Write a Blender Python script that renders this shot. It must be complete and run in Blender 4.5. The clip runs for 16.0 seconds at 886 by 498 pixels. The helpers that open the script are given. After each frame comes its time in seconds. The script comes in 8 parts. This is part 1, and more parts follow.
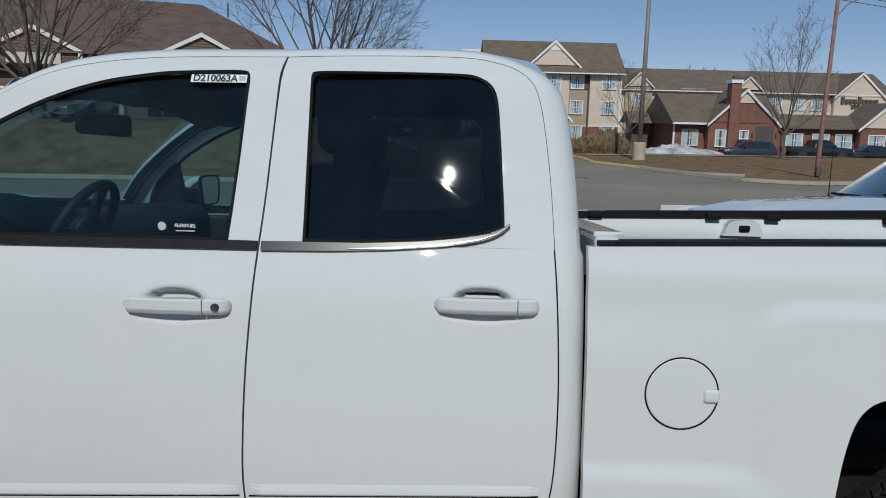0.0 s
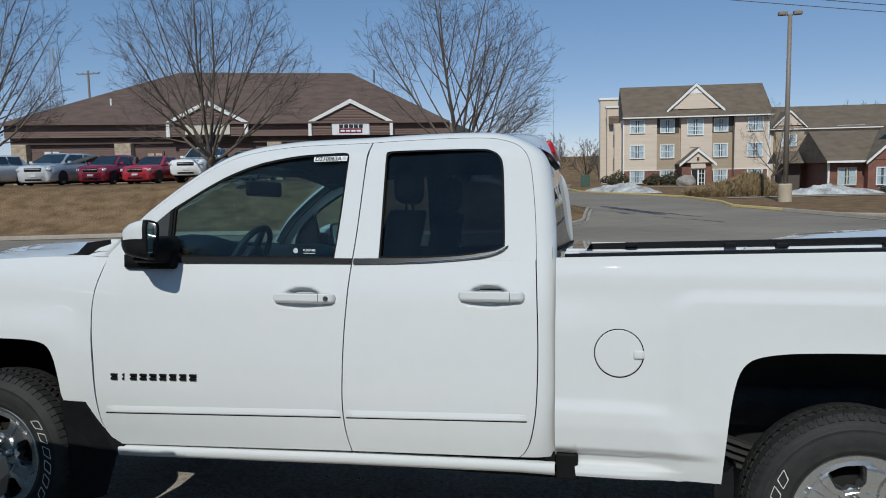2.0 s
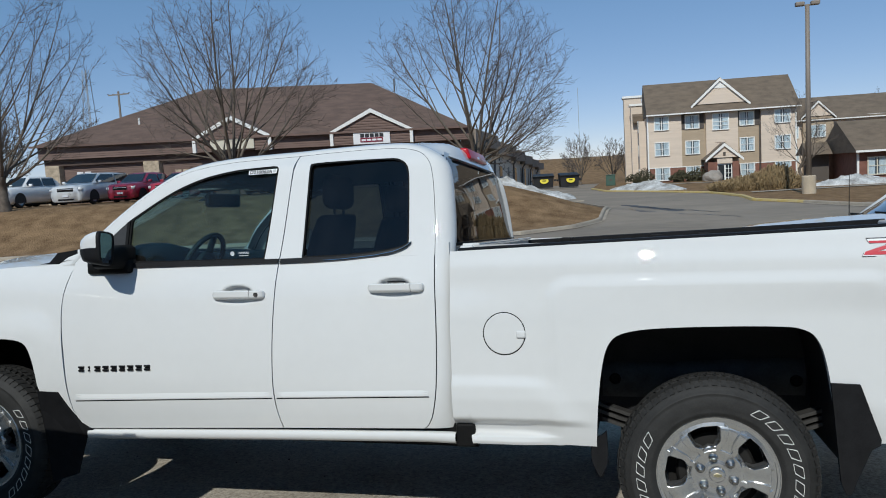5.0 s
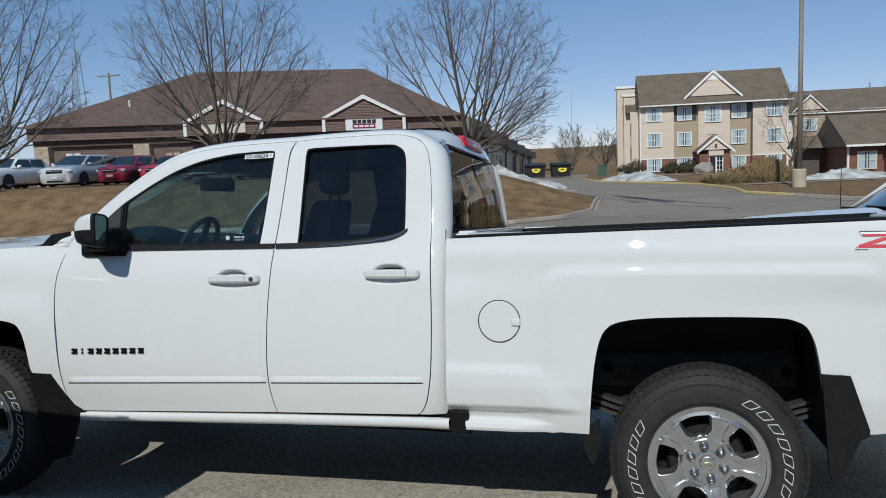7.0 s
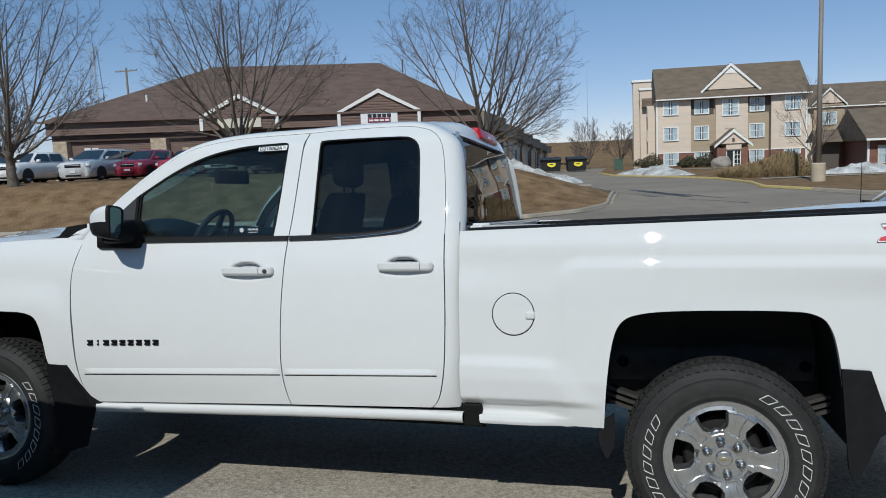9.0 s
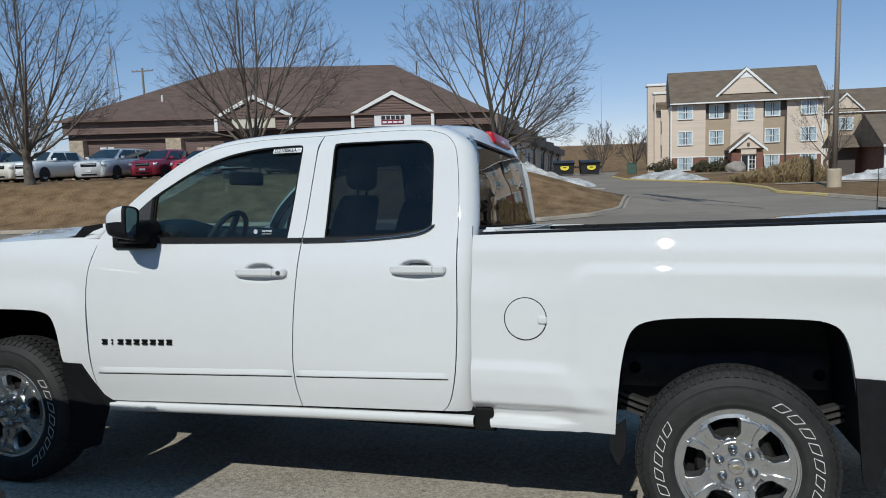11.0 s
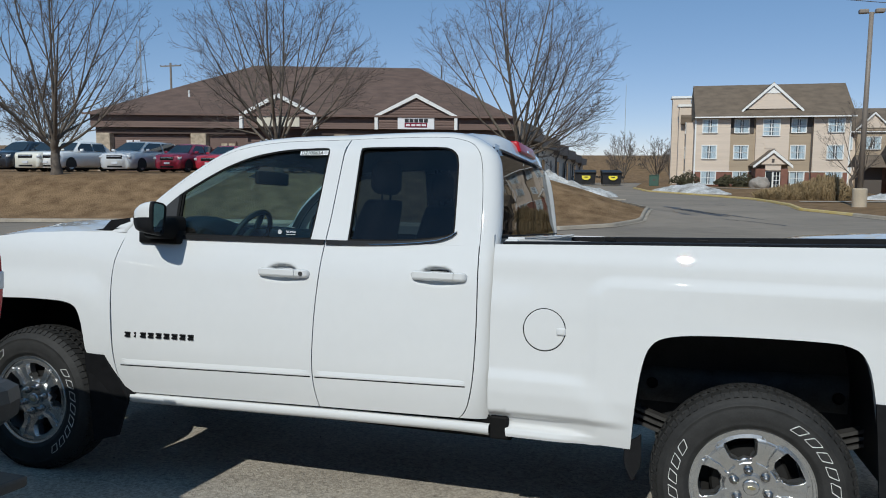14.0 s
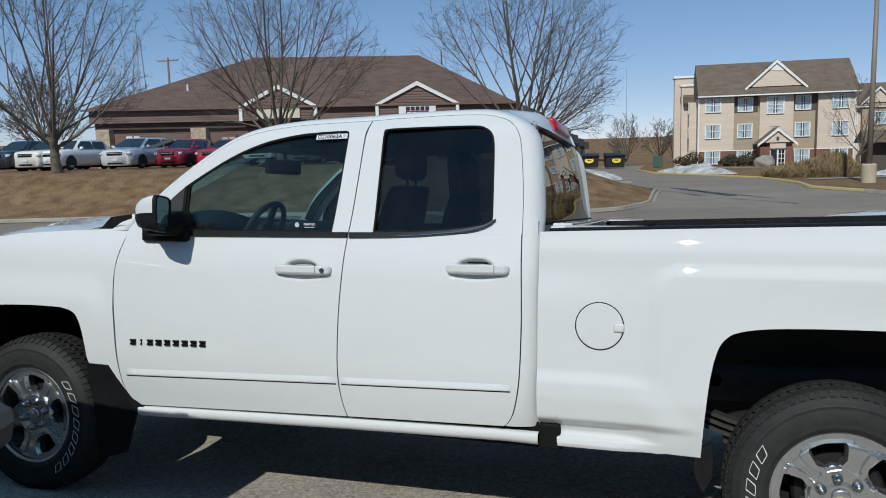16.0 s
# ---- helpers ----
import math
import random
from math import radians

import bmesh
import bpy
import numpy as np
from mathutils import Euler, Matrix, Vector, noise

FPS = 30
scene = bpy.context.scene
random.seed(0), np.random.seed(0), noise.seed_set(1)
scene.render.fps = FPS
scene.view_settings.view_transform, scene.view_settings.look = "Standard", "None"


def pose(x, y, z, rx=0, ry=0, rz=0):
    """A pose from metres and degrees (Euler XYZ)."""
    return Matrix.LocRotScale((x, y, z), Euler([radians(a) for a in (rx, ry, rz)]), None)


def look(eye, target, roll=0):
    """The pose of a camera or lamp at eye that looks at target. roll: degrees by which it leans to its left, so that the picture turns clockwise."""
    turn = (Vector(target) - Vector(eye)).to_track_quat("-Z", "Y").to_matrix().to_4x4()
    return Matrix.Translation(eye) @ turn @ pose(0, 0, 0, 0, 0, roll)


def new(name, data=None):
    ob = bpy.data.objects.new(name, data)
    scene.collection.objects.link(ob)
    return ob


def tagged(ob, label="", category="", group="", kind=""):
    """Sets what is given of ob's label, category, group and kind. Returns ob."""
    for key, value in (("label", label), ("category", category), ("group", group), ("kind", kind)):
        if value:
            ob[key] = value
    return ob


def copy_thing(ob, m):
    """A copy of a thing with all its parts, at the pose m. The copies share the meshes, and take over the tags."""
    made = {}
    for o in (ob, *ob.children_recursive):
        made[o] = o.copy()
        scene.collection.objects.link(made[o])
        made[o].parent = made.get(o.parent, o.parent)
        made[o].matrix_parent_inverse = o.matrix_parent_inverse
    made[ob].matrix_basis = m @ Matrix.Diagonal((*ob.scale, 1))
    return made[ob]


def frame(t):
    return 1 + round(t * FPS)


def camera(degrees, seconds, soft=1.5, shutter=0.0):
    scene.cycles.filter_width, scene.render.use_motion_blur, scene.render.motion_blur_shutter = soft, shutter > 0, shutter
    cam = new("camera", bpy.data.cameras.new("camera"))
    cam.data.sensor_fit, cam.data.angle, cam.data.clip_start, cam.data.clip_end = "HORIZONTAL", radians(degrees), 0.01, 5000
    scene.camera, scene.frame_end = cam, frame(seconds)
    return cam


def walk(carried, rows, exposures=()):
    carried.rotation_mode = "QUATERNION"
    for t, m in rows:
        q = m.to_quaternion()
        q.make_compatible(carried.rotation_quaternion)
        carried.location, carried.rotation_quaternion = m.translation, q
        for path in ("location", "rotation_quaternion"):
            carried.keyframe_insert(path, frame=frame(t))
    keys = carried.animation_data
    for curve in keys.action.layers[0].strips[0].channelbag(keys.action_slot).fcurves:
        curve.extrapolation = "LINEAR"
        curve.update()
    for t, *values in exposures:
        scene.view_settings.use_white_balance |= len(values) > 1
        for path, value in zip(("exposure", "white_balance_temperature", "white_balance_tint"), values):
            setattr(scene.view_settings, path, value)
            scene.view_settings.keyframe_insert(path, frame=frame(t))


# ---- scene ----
cam = camera(61.5, 16.0, soft=1.0)
# the lot falls away from the camera; the path and the truck are given in the lot's own plane
TILT = pose(0, 0, 0, -4.4)
PATH = [
    (0, (-1.420, -1.833, 1.486), (-1.457, 0.158, 1.296), 1.41),
    (0.5, (-1.452, -2.139, 1.480), (-1.519, -0.150, 1.279), 1.23),
    (1, (-1.387, -2.388, 1.495), (-1.543, -0.400, 1.349), 1.16),
    (1.5, (-1.135, -2.638, 1.469), (-1.415, -0.660, 1.382), 0.5),
    (2, (-0.907, -2.881, 1.442), (-1.328, -0.927, 1.383), -0.14),
    (2.5, (-0.740, -3.040, 1.462), (-1.254, -1.108, 1.407), -0.97),
    (3, (-0.469, -3.101, 1.427), (-1.005, -1.175, 1.379), -2.02),
    (3.5, (-0.313, -3.138, 1.429), (-0.831, -1.207, 1.385), -2.71),
    (3.7, (-0.283, -3.115, 1.403), (-0.803, -1.184, 1.373), -2.81),
    (6, (-0.284, -3.177, 1.408), (-0.768, -1.238, 1.346), -1.45),
    (6.5, (-0.310, -3.156, 1.400), (-0.788, -1.215, 1.330), -1.34),
    (7, (-0.306, -3.164, 1.404), (-0.787, -1.224, 1.327), -1.29),
    (7.5, (-0.298, -3.160, 1.400), (-0.788, -1.223, 1.318), -1.32),
    (8, (-0.292, -3.170, 1.400), (-0.791, -1.235, 1.314), -1.32),
    (8.5, (-0.295, -3.166, 1.399), (-0.802, -1.233, 1.310), -1.3),
    (9, (-0.306, -3.144, 1.394), (-0.826, -1.215, 1.303), -1.24),
    (9.5, (-0.308, -3.144, 1.397), (-0.845, -1.219, 1.305), -1.23),
    (12, (-0.308, -3.154, 1.410), (-0.872, -1.236, 1.337), -0.14),
    (12.5, (-0.305, -3.155, 1.416), (-0.881, -1.240, 1.350), 0.25),
    (13, (-0.305, -3.152, 1.414), (-0.892, -1.241, 1.351), 0.78),
    (13.5, (-0.307, -3.157, 1.416), (-0.897, -1.248, 1.351), 1.22),
    (14, (-0.321, -3.173, 1.416), (-0.918, -1.265, 1.342), 1.58),
    (14.5, (-0.333, -3.176, 1.417), (-0.948, -1.275, 1.327), 1.79),
    (15, (-0.343, -3.195, 1.409), (-0.972, -1.299, 1.307), 1.42),
    (15.5, (-0.390, -3.125, 1.401), (-1.016, -1.228, 1.294), 0.64),
    (16, (-0.562, -2.879, 1.410), (-1.166, -0.976, 1.304), -0.07),
]
walk(cam, [(t, TILT @ look(eye, target, roll)) for t, eye, target, roll in PATH], [(0, -0.32, 6260, 4.4), (1.0, -0.21, 6260, 4.4), (2.0, -0.15, 6260, 4.4), (3.0, -0.04, 6260, 4.4), (16, -0.03, 6260, 4.4)])

# ---------------------------------------------------------------- light
SUN_ELEV, SUN_AZ = 43.0, 3.0          # degrees above the horizon, and west of straight behind the camera
sun_dir = Vector((-math.sin(radians(SUN_AZ)) * math.cos(radians(SUN_ELEV)),
                  -math.cos(radians(SUN_AZ)) * math.cos(radians(SUN_ELEV)), math.sin(radians(SUN_ELEV))))
world = bpy.data.worlds.new("sky")
scene.world = world
world.use_nodes = True
_n, _l = world.node_tree.nodes, world.node_tree.links
_sky = _n.new("ShaderNodeTexSky")
_sky.sky_type, _sky.sun_disc = "NISHITA", False
_sky.sun_elevation, _sky.sun_rotation = radians(SUN_ELEV), math.atan2(sun_dir.x, sun_dir.y)
_sky.air_density, _sky.dust_density, _sky.ozone_density = 1.0, 0.0, 1.5
_sky.altitude = 3000.0
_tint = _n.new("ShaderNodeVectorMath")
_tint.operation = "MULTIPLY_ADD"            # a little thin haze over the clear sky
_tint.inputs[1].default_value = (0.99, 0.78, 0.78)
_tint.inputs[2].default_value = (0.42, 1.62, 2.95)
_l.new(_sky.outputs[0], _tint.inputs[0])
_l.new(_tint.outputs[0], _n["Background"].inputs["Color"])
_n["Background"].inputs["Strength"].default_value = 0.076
sun = new("sun", bpy.data.lights.new("sun", "SUN"))
sun.data.energy, sun.data.angle, sun.data.color = 3.35, radians(0.55), (1.0, 0.96, 0.90)
sun.matrix_world = look(sun_dir * 50, (0, 0, 0))


# ---------------------------------------------------------------- materials
def mat(name, color=(0.5, 0.5, 0.5), rough=0.6, metal=0.0, coat=0.0, vary=0.0, scale=8.0, bump=0.0, bscale=60.0,
        color2=None, spec=0.5, per_object=0.0, detail=6.0, dist=0.002, stretch=None):
    """Principled surface with two scales of procedural variation and relief, in object metres."""
    m = bpy.data.materials.new(name)
    m.use_nodes = True
    n, l = m.node_tree.nodes, m.node_tree.links
    b = n["Principled BSDF"]
    b.inputs["Roughness"].default_value = rough
    b.inputs["Metallic"].default_value = metal
    b.inputs["Coat Weight"].default_value = coat
    b.inputs["Coat Roughness"].default_value = 0.011
    b.inputs["Specular IOR Level"].default_value = spec
    b.inputs["Base Color"].default_value = (*color, 1)
    co = n.new("ShaderNodeTexCoord")
    src = co.outputs["Object"]
    if stretch:
        mp = n.new("ShaderNodeMapping")
        mp.inputs["Scale"].default_value = stretch
        l.new(src, mp.inputs["Vector"])
        src = mp.outputs[0]
    if vary or color2:
        a = n.new("ShaderNodeTexNoise")
        a.inputs["Scale"].default_value, a.inputs["Detail"].default_value = scale, detail
        c = n.new("ShaderNodeTexNoise")
        c.inputs["Scale"].default_value, c.inputs["Detail"].default_value = scale * 9, 4
        l.new(src, a.inputs["Vector"]), l.new(src, c.inputs["Vector"])
        add = n.new("ShaderNodeMath")
        add.operation = "MULTIPLY_ADD"
        l.new(c.outputs[0], add.inputs[0])
        add.inputs[1].default_value = 0.6
        l.new(a.outputs[0], add.inputs[2])
        r = n.new("ShaderNodeValToRGB")
        r.color_ramp.elements[0].position, r.color_ramp.elements[1].position = 0.5, 1.1
        lo = tuple(max(0, v * (1 - vary)) for v in color)
        hi = color2 or tuple(min(1, v * (1 + vary)) for v in color)
        r.color_ramp.elements[0].color, r.color_ramp.elements[1].color = (*lo, 1), (*hi, 1)
        l.new(add.outputs[0], r.inputs[0])
        out = r.outputs[0]
        if per_object:
            oi = n.new("ShaderNodeObjectInfo")
            mr = n.new("ShaderNodeMapRange")
            mr.inputs[3].default_value, mr.inputs[4].default_value = 1 - per_object, 1 + per_object
            l.new(oi.outputs["Random"], mr.inputs[0])
            mx = n.new("ShaderNodeVectorMath")
            mx.operation = "SCALE"
            l.new(out, mx.inputs[0]), l.new(mr.outputs[0], mx.inputs["Scale"])
            out = mx.outputs[0]
        l.new(out, b.inputs["Base Color"])
    if bump:
        t = n.new("ShaderNodeTexNoise")
        t.inputs["Scale"].default_value, t.inputs["Detail"].default_value = bscale, 5
        l.new(src, t.inputs["Vector"])
        bp = n.new("ShaderNodeBump")
        bp.inputs["Strength"].default_value, bp.inputs["Distance"].default_value = bump, dist
        l.new(t.outputs[0], bp.inputs["Height"]), l.new(bp.outputs[0], b.inputs["Normal"])
    return m


def pane_mat(name, tint, rough=0.0, dirt=0.0):
    """A thin pane: clear tint and a Fresnel gloss."""
    m = bpy.data.materials.new(name)
    m.use_nodes = True
    n, l = m.node_tree.nodes, m.node_tree.links
    n.remove(n["Principled BSDF"])
    t, g, f, mix = (n.new("ShaderNodeBsdf" + k) if k in ("Transparent", "Glossy") else n.new("ShaderNode" + k)
                    for k in ("Transparent", "Glossy", "LayerWeight", "MixShader"))
    p5, ma = n.new("ShaderNodeMath"), n.new("ShaderNodeMath")
    p5.operation, ma.operation = "POWER", "MULTIPLY_ADD"
    p5.inputs[1].default_value = 5.0
    ma.inputs[1].default_value, ma.inputs[2].default_value = 0.93, 0.06
    t.inputs[0].default_value = (*tint, 1)
    g.inputs["Roughness"].default_value = rough
    f.inputs[0].default_value = 0.5
    l.new(f.outputs["Facing"], p5.inputs[0]), l.new(p5.outputs[0], ma.inputs[0]), l.new(ma.outputs[0], mix.inputs[0]), l.new(t.outputs[0], mix.inputs[1]), l.new(g.outputs[0], mix.inputs[2])
    last = mix.outputs[0]
    if dirt:
        d, no, rp, mx = n.new("ShaderNodeBsdfDiffuse"), n.new("ShaderNodeTexNoise"), n.new("ShaderNodeMapRange"), n.new("ShaderNodeMixShader")
        co = n.new("ShaderNodeTexCoord")
        no.inputs["Scale"].default_value, no.inputs["Detail"].default_value = 6, 8
        l.new(co.outputs["Object"], no.inputs["Vector"]), l.new(no.outputs[0], rp.inputs[0])
        rp.inputs[1].default_value, rp.inputs[2].default_value, rp.inputs[4].default_value = 0.35, 0.8, dirt
        d.inputs[0].default_value = (0.5, 0.5, 0.48, 1)
        l.new(rp.outputs[0], mx.inputs[0]), l.new(last, mx.inputs[1]), l.new(d.outputs[0], mx.inputs[2])
        last = mx.outputs[0]
    l.new(last, n["Material Output"].inputs["Surface"])
    return m


PAINT = mat("white_paint", (0.655, 0.658, 0.655), 0.85, coat=1.0, vary=0.015, scale=2.0, spec=0.0)
TRIM = mat("black_plastic", (0.011, 0.011, 0.012), 0.55, spec=0.12, vary=0.25, scale=20, bump=0.15, bscale=500)
GLOSSBLACK = mat("gloss_black", (0.010, 0.010, 0.011), 0.28, spec=0.3)
SEAL = mat("rubber_seal", (0.006, 0.006, 0.006), 0.7, spec=0.15)
SAIL = mat("sail_plastic", (0.036, 0.037, 0.039), 0.55, spec=0.2, vary=0.15, scale=20, bump=0.1, bscale=500)
LINER = mat("wheel_well_liner", (0.011, 0.011, 0.012), 0.6, spec=0.3, vary=0.4, scale=9, bump=0.3, bscale=120)
LINER_GLOSS = mat("inner_panel_black", (0.034, 0.036, 0.038), 0.45, spec=0.25, vary=0.4, scale=12)
TYRE = mat("tyre_rubber", (0.022, 0.0215, 0.021), 0.68, spec=0.35, vary=0.35, scale=14, bump=0.25, bscale=300)
WHITE_RUBBER = mat("white_letter_rubber", (0.72, 0.72, 0.70), 0.6, vary=0.05)
ALLOY = mat("machined_alloy", (0.60, 0.60, 0.595), 0.27, metal=0.95, vary=0.06, scale=30)
ALLOY_GREY = mat("painted_alloy_grey", (0.16, 0.16, 0.16), 0.40, metal=0.6, vary=0.1)
CHROME = mat("chrome", (0.75, 0.75, 0.76), 0.08, metal=1.0)
LUG = mat("dark_chrome", (0.34, 0.33, 0.32), 0.22, metal=1.0)
GOLD = mat("gold_grey_metal", (0.50, 0.44, 0.27), 0.3, metal=0.9)
STEEL = mat("dull_steel", (0.045, 0.043, 0.041), 0.6, metal=0.2, vary=0.3, scale=25)
FRAME_BLACK = mat("chassis_black", (0.005, 0.005, 0.005), 0.7, vary=0.3, spec=0.2)
DRUM = mat("dark_drum", (0.014, 0.013, 0.012), 0.7, metal=0.3, vary=0.3)
RED_LENS = mat("red_lens", (0.42, 0.008, 0.016), 0.30, spec=0.25, coat=0.25, vary=0.2, scale=40)
CLEAR_LENS = mat("clear_lens", (0.62, 0.6, 0.6), 0.15, coat=1.0, vary=0.2, scale=60)
CLOTH = mat("dark_cloth", (0.022, 0.023, 0.026), 0.9, vary=0.2, scale=40, bump=0.3, bscale=400)
DASH = mat("dash_plastic", (0.015, 0.016, 0.017), 0.6, vary=0.15, bump=0.2, bscale=500)
HEADLINER = mat("headliner", (0.16, 0.16, 0.16), 0.9, vary=0.05)
RED_DECAL = mat("red_decal", (0.50, 0.010, 0.03), 0.35, vary=0.05)
PAPER = mat("paper_label", (0.80, 0.81, 0.82), 0.6)
INK = mat("ink", (0.02, 0.02, 0.025), 0.6)
DECAL_GREY = mat("decal_grey", (0.55, 0.57, 0.58), 0.5)
GLASS = pane_mat("side_glass", (0.50, 0.69, 0.70), rough=0.008, dirt=0.015)
GLASS_DARK = pane_mat("privacy_glass", (0.155, 0.175, 0.20), rough=0.014, dirt=0.012)
GLASS_CLEAR = pane_mat("windscreen_glass", (0.58, 0.70, 0.70))
MIRROR = mat("mirror_glass", (0.7, 0.72, 0.74), 0.02, metal=1.0)


# ---------------------------------------------------------------- mesh helpers
def part(name, bm, material, parent=None, label="", smooth=False):
    me = bpy.data.meshes.new(name)
    bmesh.ops.recalc_face_normals(bm, faces=bm.faces)
    for f in bm.faces:
        f.smooth = smooth
    bm.to_mesh(me)
    bm.free()
    mats = material if isinstance(material, (list, tuple)) else [material]
    for m in mats:
        me.materials.append(m)
    ob = new(name, me)
    ob.parent = parent
    return tagged(ob, label)


def thing(name, label, category, m=None, group="", kind=""):
    ob = new(name)
    ob.empty_display_size = 0.2
    if m is not None:
        ob.matrix_world = m
    return tagged(ob, label, category, group, kind)


def box(bm, x0, x1, y0, y1, z0, z1, bevel=0.0, seg=2, m=None):
    r = bmesh.ops.create_cube(bm, size=1.0, matrix=Matrix.Translation(((x0 + x1) / 2, (y0 + y1) / 2, (z0 + z1) / 2))
                              @ Matrix.Diagonal((abs(x1 - x0), abs(y1 - y0), abs(z1 - z0), 1)))
    vs = r["verts"]
    if bevel:
        es = list({e for v in vs for e in v.link_edges})
        rb = bmesh.ops.bevel(bm, geom=es, offset=bevel, segments=seg, affect="EDGES", profile=0.5)
        vs = list({v for f in rb["faces"] for v in f.verts} | {v for v in vs if v.is_valid})
    if m is not None:
        bmesh.ops.transform(bm, matrix=m, verts=vs)
    return vs


def boxed(*a, **k):
    bm = bmesh.new()
    box(bm, *a, **k)
    return bm


def rs(pts, n):
    """n points evenly along a polyline."""
    p = np.array(pts, float)
    d = np.r_[0, np.cumsum(np.linalg.norm(np.diff(p, axis=0), axis=1))]
    s = np.linspace(0, d[-1], n)
    return [tuple(float(np.interp(v, d, p[:, k])) for k in range(p.shape[1])) for v in s]


def crv(pts, n):
    """n points along a smooth curve through pts."""
    p = [Vector(q) for q in pts]
    p = [2 * p[0] - p[1]] + p + [2 * p[-1] - p[-2]]
    out = []
    for i in range(1, len(p) - 2):
        a, b, c, d = p[i - 1:i + 3]
        for k in range(12):
            t = k / 12
            out.append(tuple(0.5 * (2 * b + (c - a) * t + (2 * a - 5 * b + 4 * c - d) * t * t + (3 * b - a - 3 * c + d) * t ** 3)))
    out.append(tuple(p[-2]))
    return rs(out, n)


def grid_faces(bm, rows, closed=False):
    vs = [[bm.verts.new(p) for p in row] for row in rows]
    for a, b in zip(vs[:-1], vs[1:]):
        m = len(a)
        for j in range(m if closed else m - 1):
            q = (a[j], a[(j + 1) % m], b[(j + 1) % m], b[j])
            if len(set(q)) == 4:
                bm.faces.new(q)
    return vs


def fold(bm, d, skip=None):
    """Fold the open border of a sheet back by the vector d, with a crisp edge."""
    es = [e for e in bm.edges if e.is_boundary and not (skip and skip(e))]
    for e in es:
        e.smooth = False
    r = bmesh.ops.extrude_edge_only(bm, edges=es)
    bmesh.ops.translate(bm, vec=d, verts=[g for g in r["geom"] if isinstance(g, bmesh.types.BMVert)])


def ruled(bm, A, B, nv, yf):
    """A sheet between two (x, z) polylines of equal count; yf(x, z, v) gives its y."""
    rows = []
    for k in range(nv + 1):
        v = k / nv
        rows.append([(a[0] * (1 - v) + b[0] * v, yf(a[0] * (1 - v) + b[0] * v, a[1] * (1 - v) + b[1] * v, v), a[1] * (1 - v) + b[1] * v)
                     for a, b in zip(A, B)])
    return grid_faces(bm, rows)


def weld(bm, d=0.0008):
    bmesh.ops.remove_doubles(bm, verts=bm.verts, dist=d)


def lathe(bm, prof, n=48, axis="y", c=(0, 0, 0), m=None):
    """Revolve (radius, offset) points round an axis through c."""
    rows = []
    for i in range(n):
        a = 2 * math.pi * i / n
        if axis == "y":
            rows.append([(c[0] + r * math.cos(a), c[1] + o, c[2] + r * math.sin(a)) for r, o in prof])
        elif axis == "z":
            rows.append([(c[0] + r * math.cos(a), c[1] + r * math.sin(a), c[2] + o) for r, o in prof])
        else:
            rows.append([(c[0] + o, c[1] + r * math.cos(a), c[2] + r * math.sin(a)) for r, o in prof])
    vs = grid_faces(bm, rows + [rows[0]])
    weld(bm, 1e-5)


def tube(bm, pts, rads, n=8, cap=True):
    """A swept tube through pts."""
    pts = [Vector(p) for p in pts]
    rads = rads if isinstance(rads, (list, tuple)) else [rads] * len(pts)
    rows, up = [], None
    for i, p in enumerate(pts):
        d = (pts[min(i + 1, len(pts) - 1)] - pts[max(i - 1, 0)]).normalized()
        if up is None:
            up = d.orthogonal().normalized()
        up = (up - up.dot(d) * d)
        up = up.normalized() if up.length > 1e-6 else d.orthogonal().normalized()
        w = d.cross(up)
        rows.append([p + rads[i] * (math.cos(2 * math.pi * k / n) * up + math.sin(2 * math.pi * k / n) * w) for k in range(n)])
    vs = grid_faces(bm, rows, closed=True)
    if cap and n > 2:
        bm.faces.new(vs[0][::-1])
        bm.faces.new(vs[-1])


def prism(bm, pts, y0, y1, axis="y"):
    """A closed outline, extruded: (x, z) along y, (x, y) along z, (y, z) along x."""
    def at(a, b, o):
        return (a, o, b) if axis == "y" else ((a, b, o) if axis == "z" else (o, a, b))
    f = [bm.verts.new(at(a, b, y0)) for a, b in pts]
    k = [bm.verts.new(at(a, b, y1)) for a, b in pts]
    bm.faces.new(f), bm.faces.new(k[::-1])
    for i in range(len(pts)):
        j = (i + 1) % len(pts)
        bm.faces.new((f[i], k[i], k[j], f[j]))


def sstep(a, b, x):
    t = min(1.0, max(0.0, (x - a) / (b - a)))
    return t * t * (3 - 2 * t)


def text_mesh(word, size, bold=0.0):
    """Flat letters in the built-in font, as a bmesh in x and y, centred."""
    cu = bpy.data.curves.new("letters", "FONT")
    cu.offset = bold
    cu.body, cu.size, cu.align_x, cu.align_y = word, size, "CENTER", "CENTER"
    ob = bpy.data.objects.new("letters", cu)
    me = ob.to_mesh()
    bm = bmesh.new()
    bm.from_mesh(me)
    ob.to_mesh_clear()
    bpy.data.objects.remove(ob)
    bpy.data.curves.remove(cu)
    return bm


# ---------------------------------------------------------------- ground
CA, SA = math.cos(radians(19)), math.sin(radians(19))


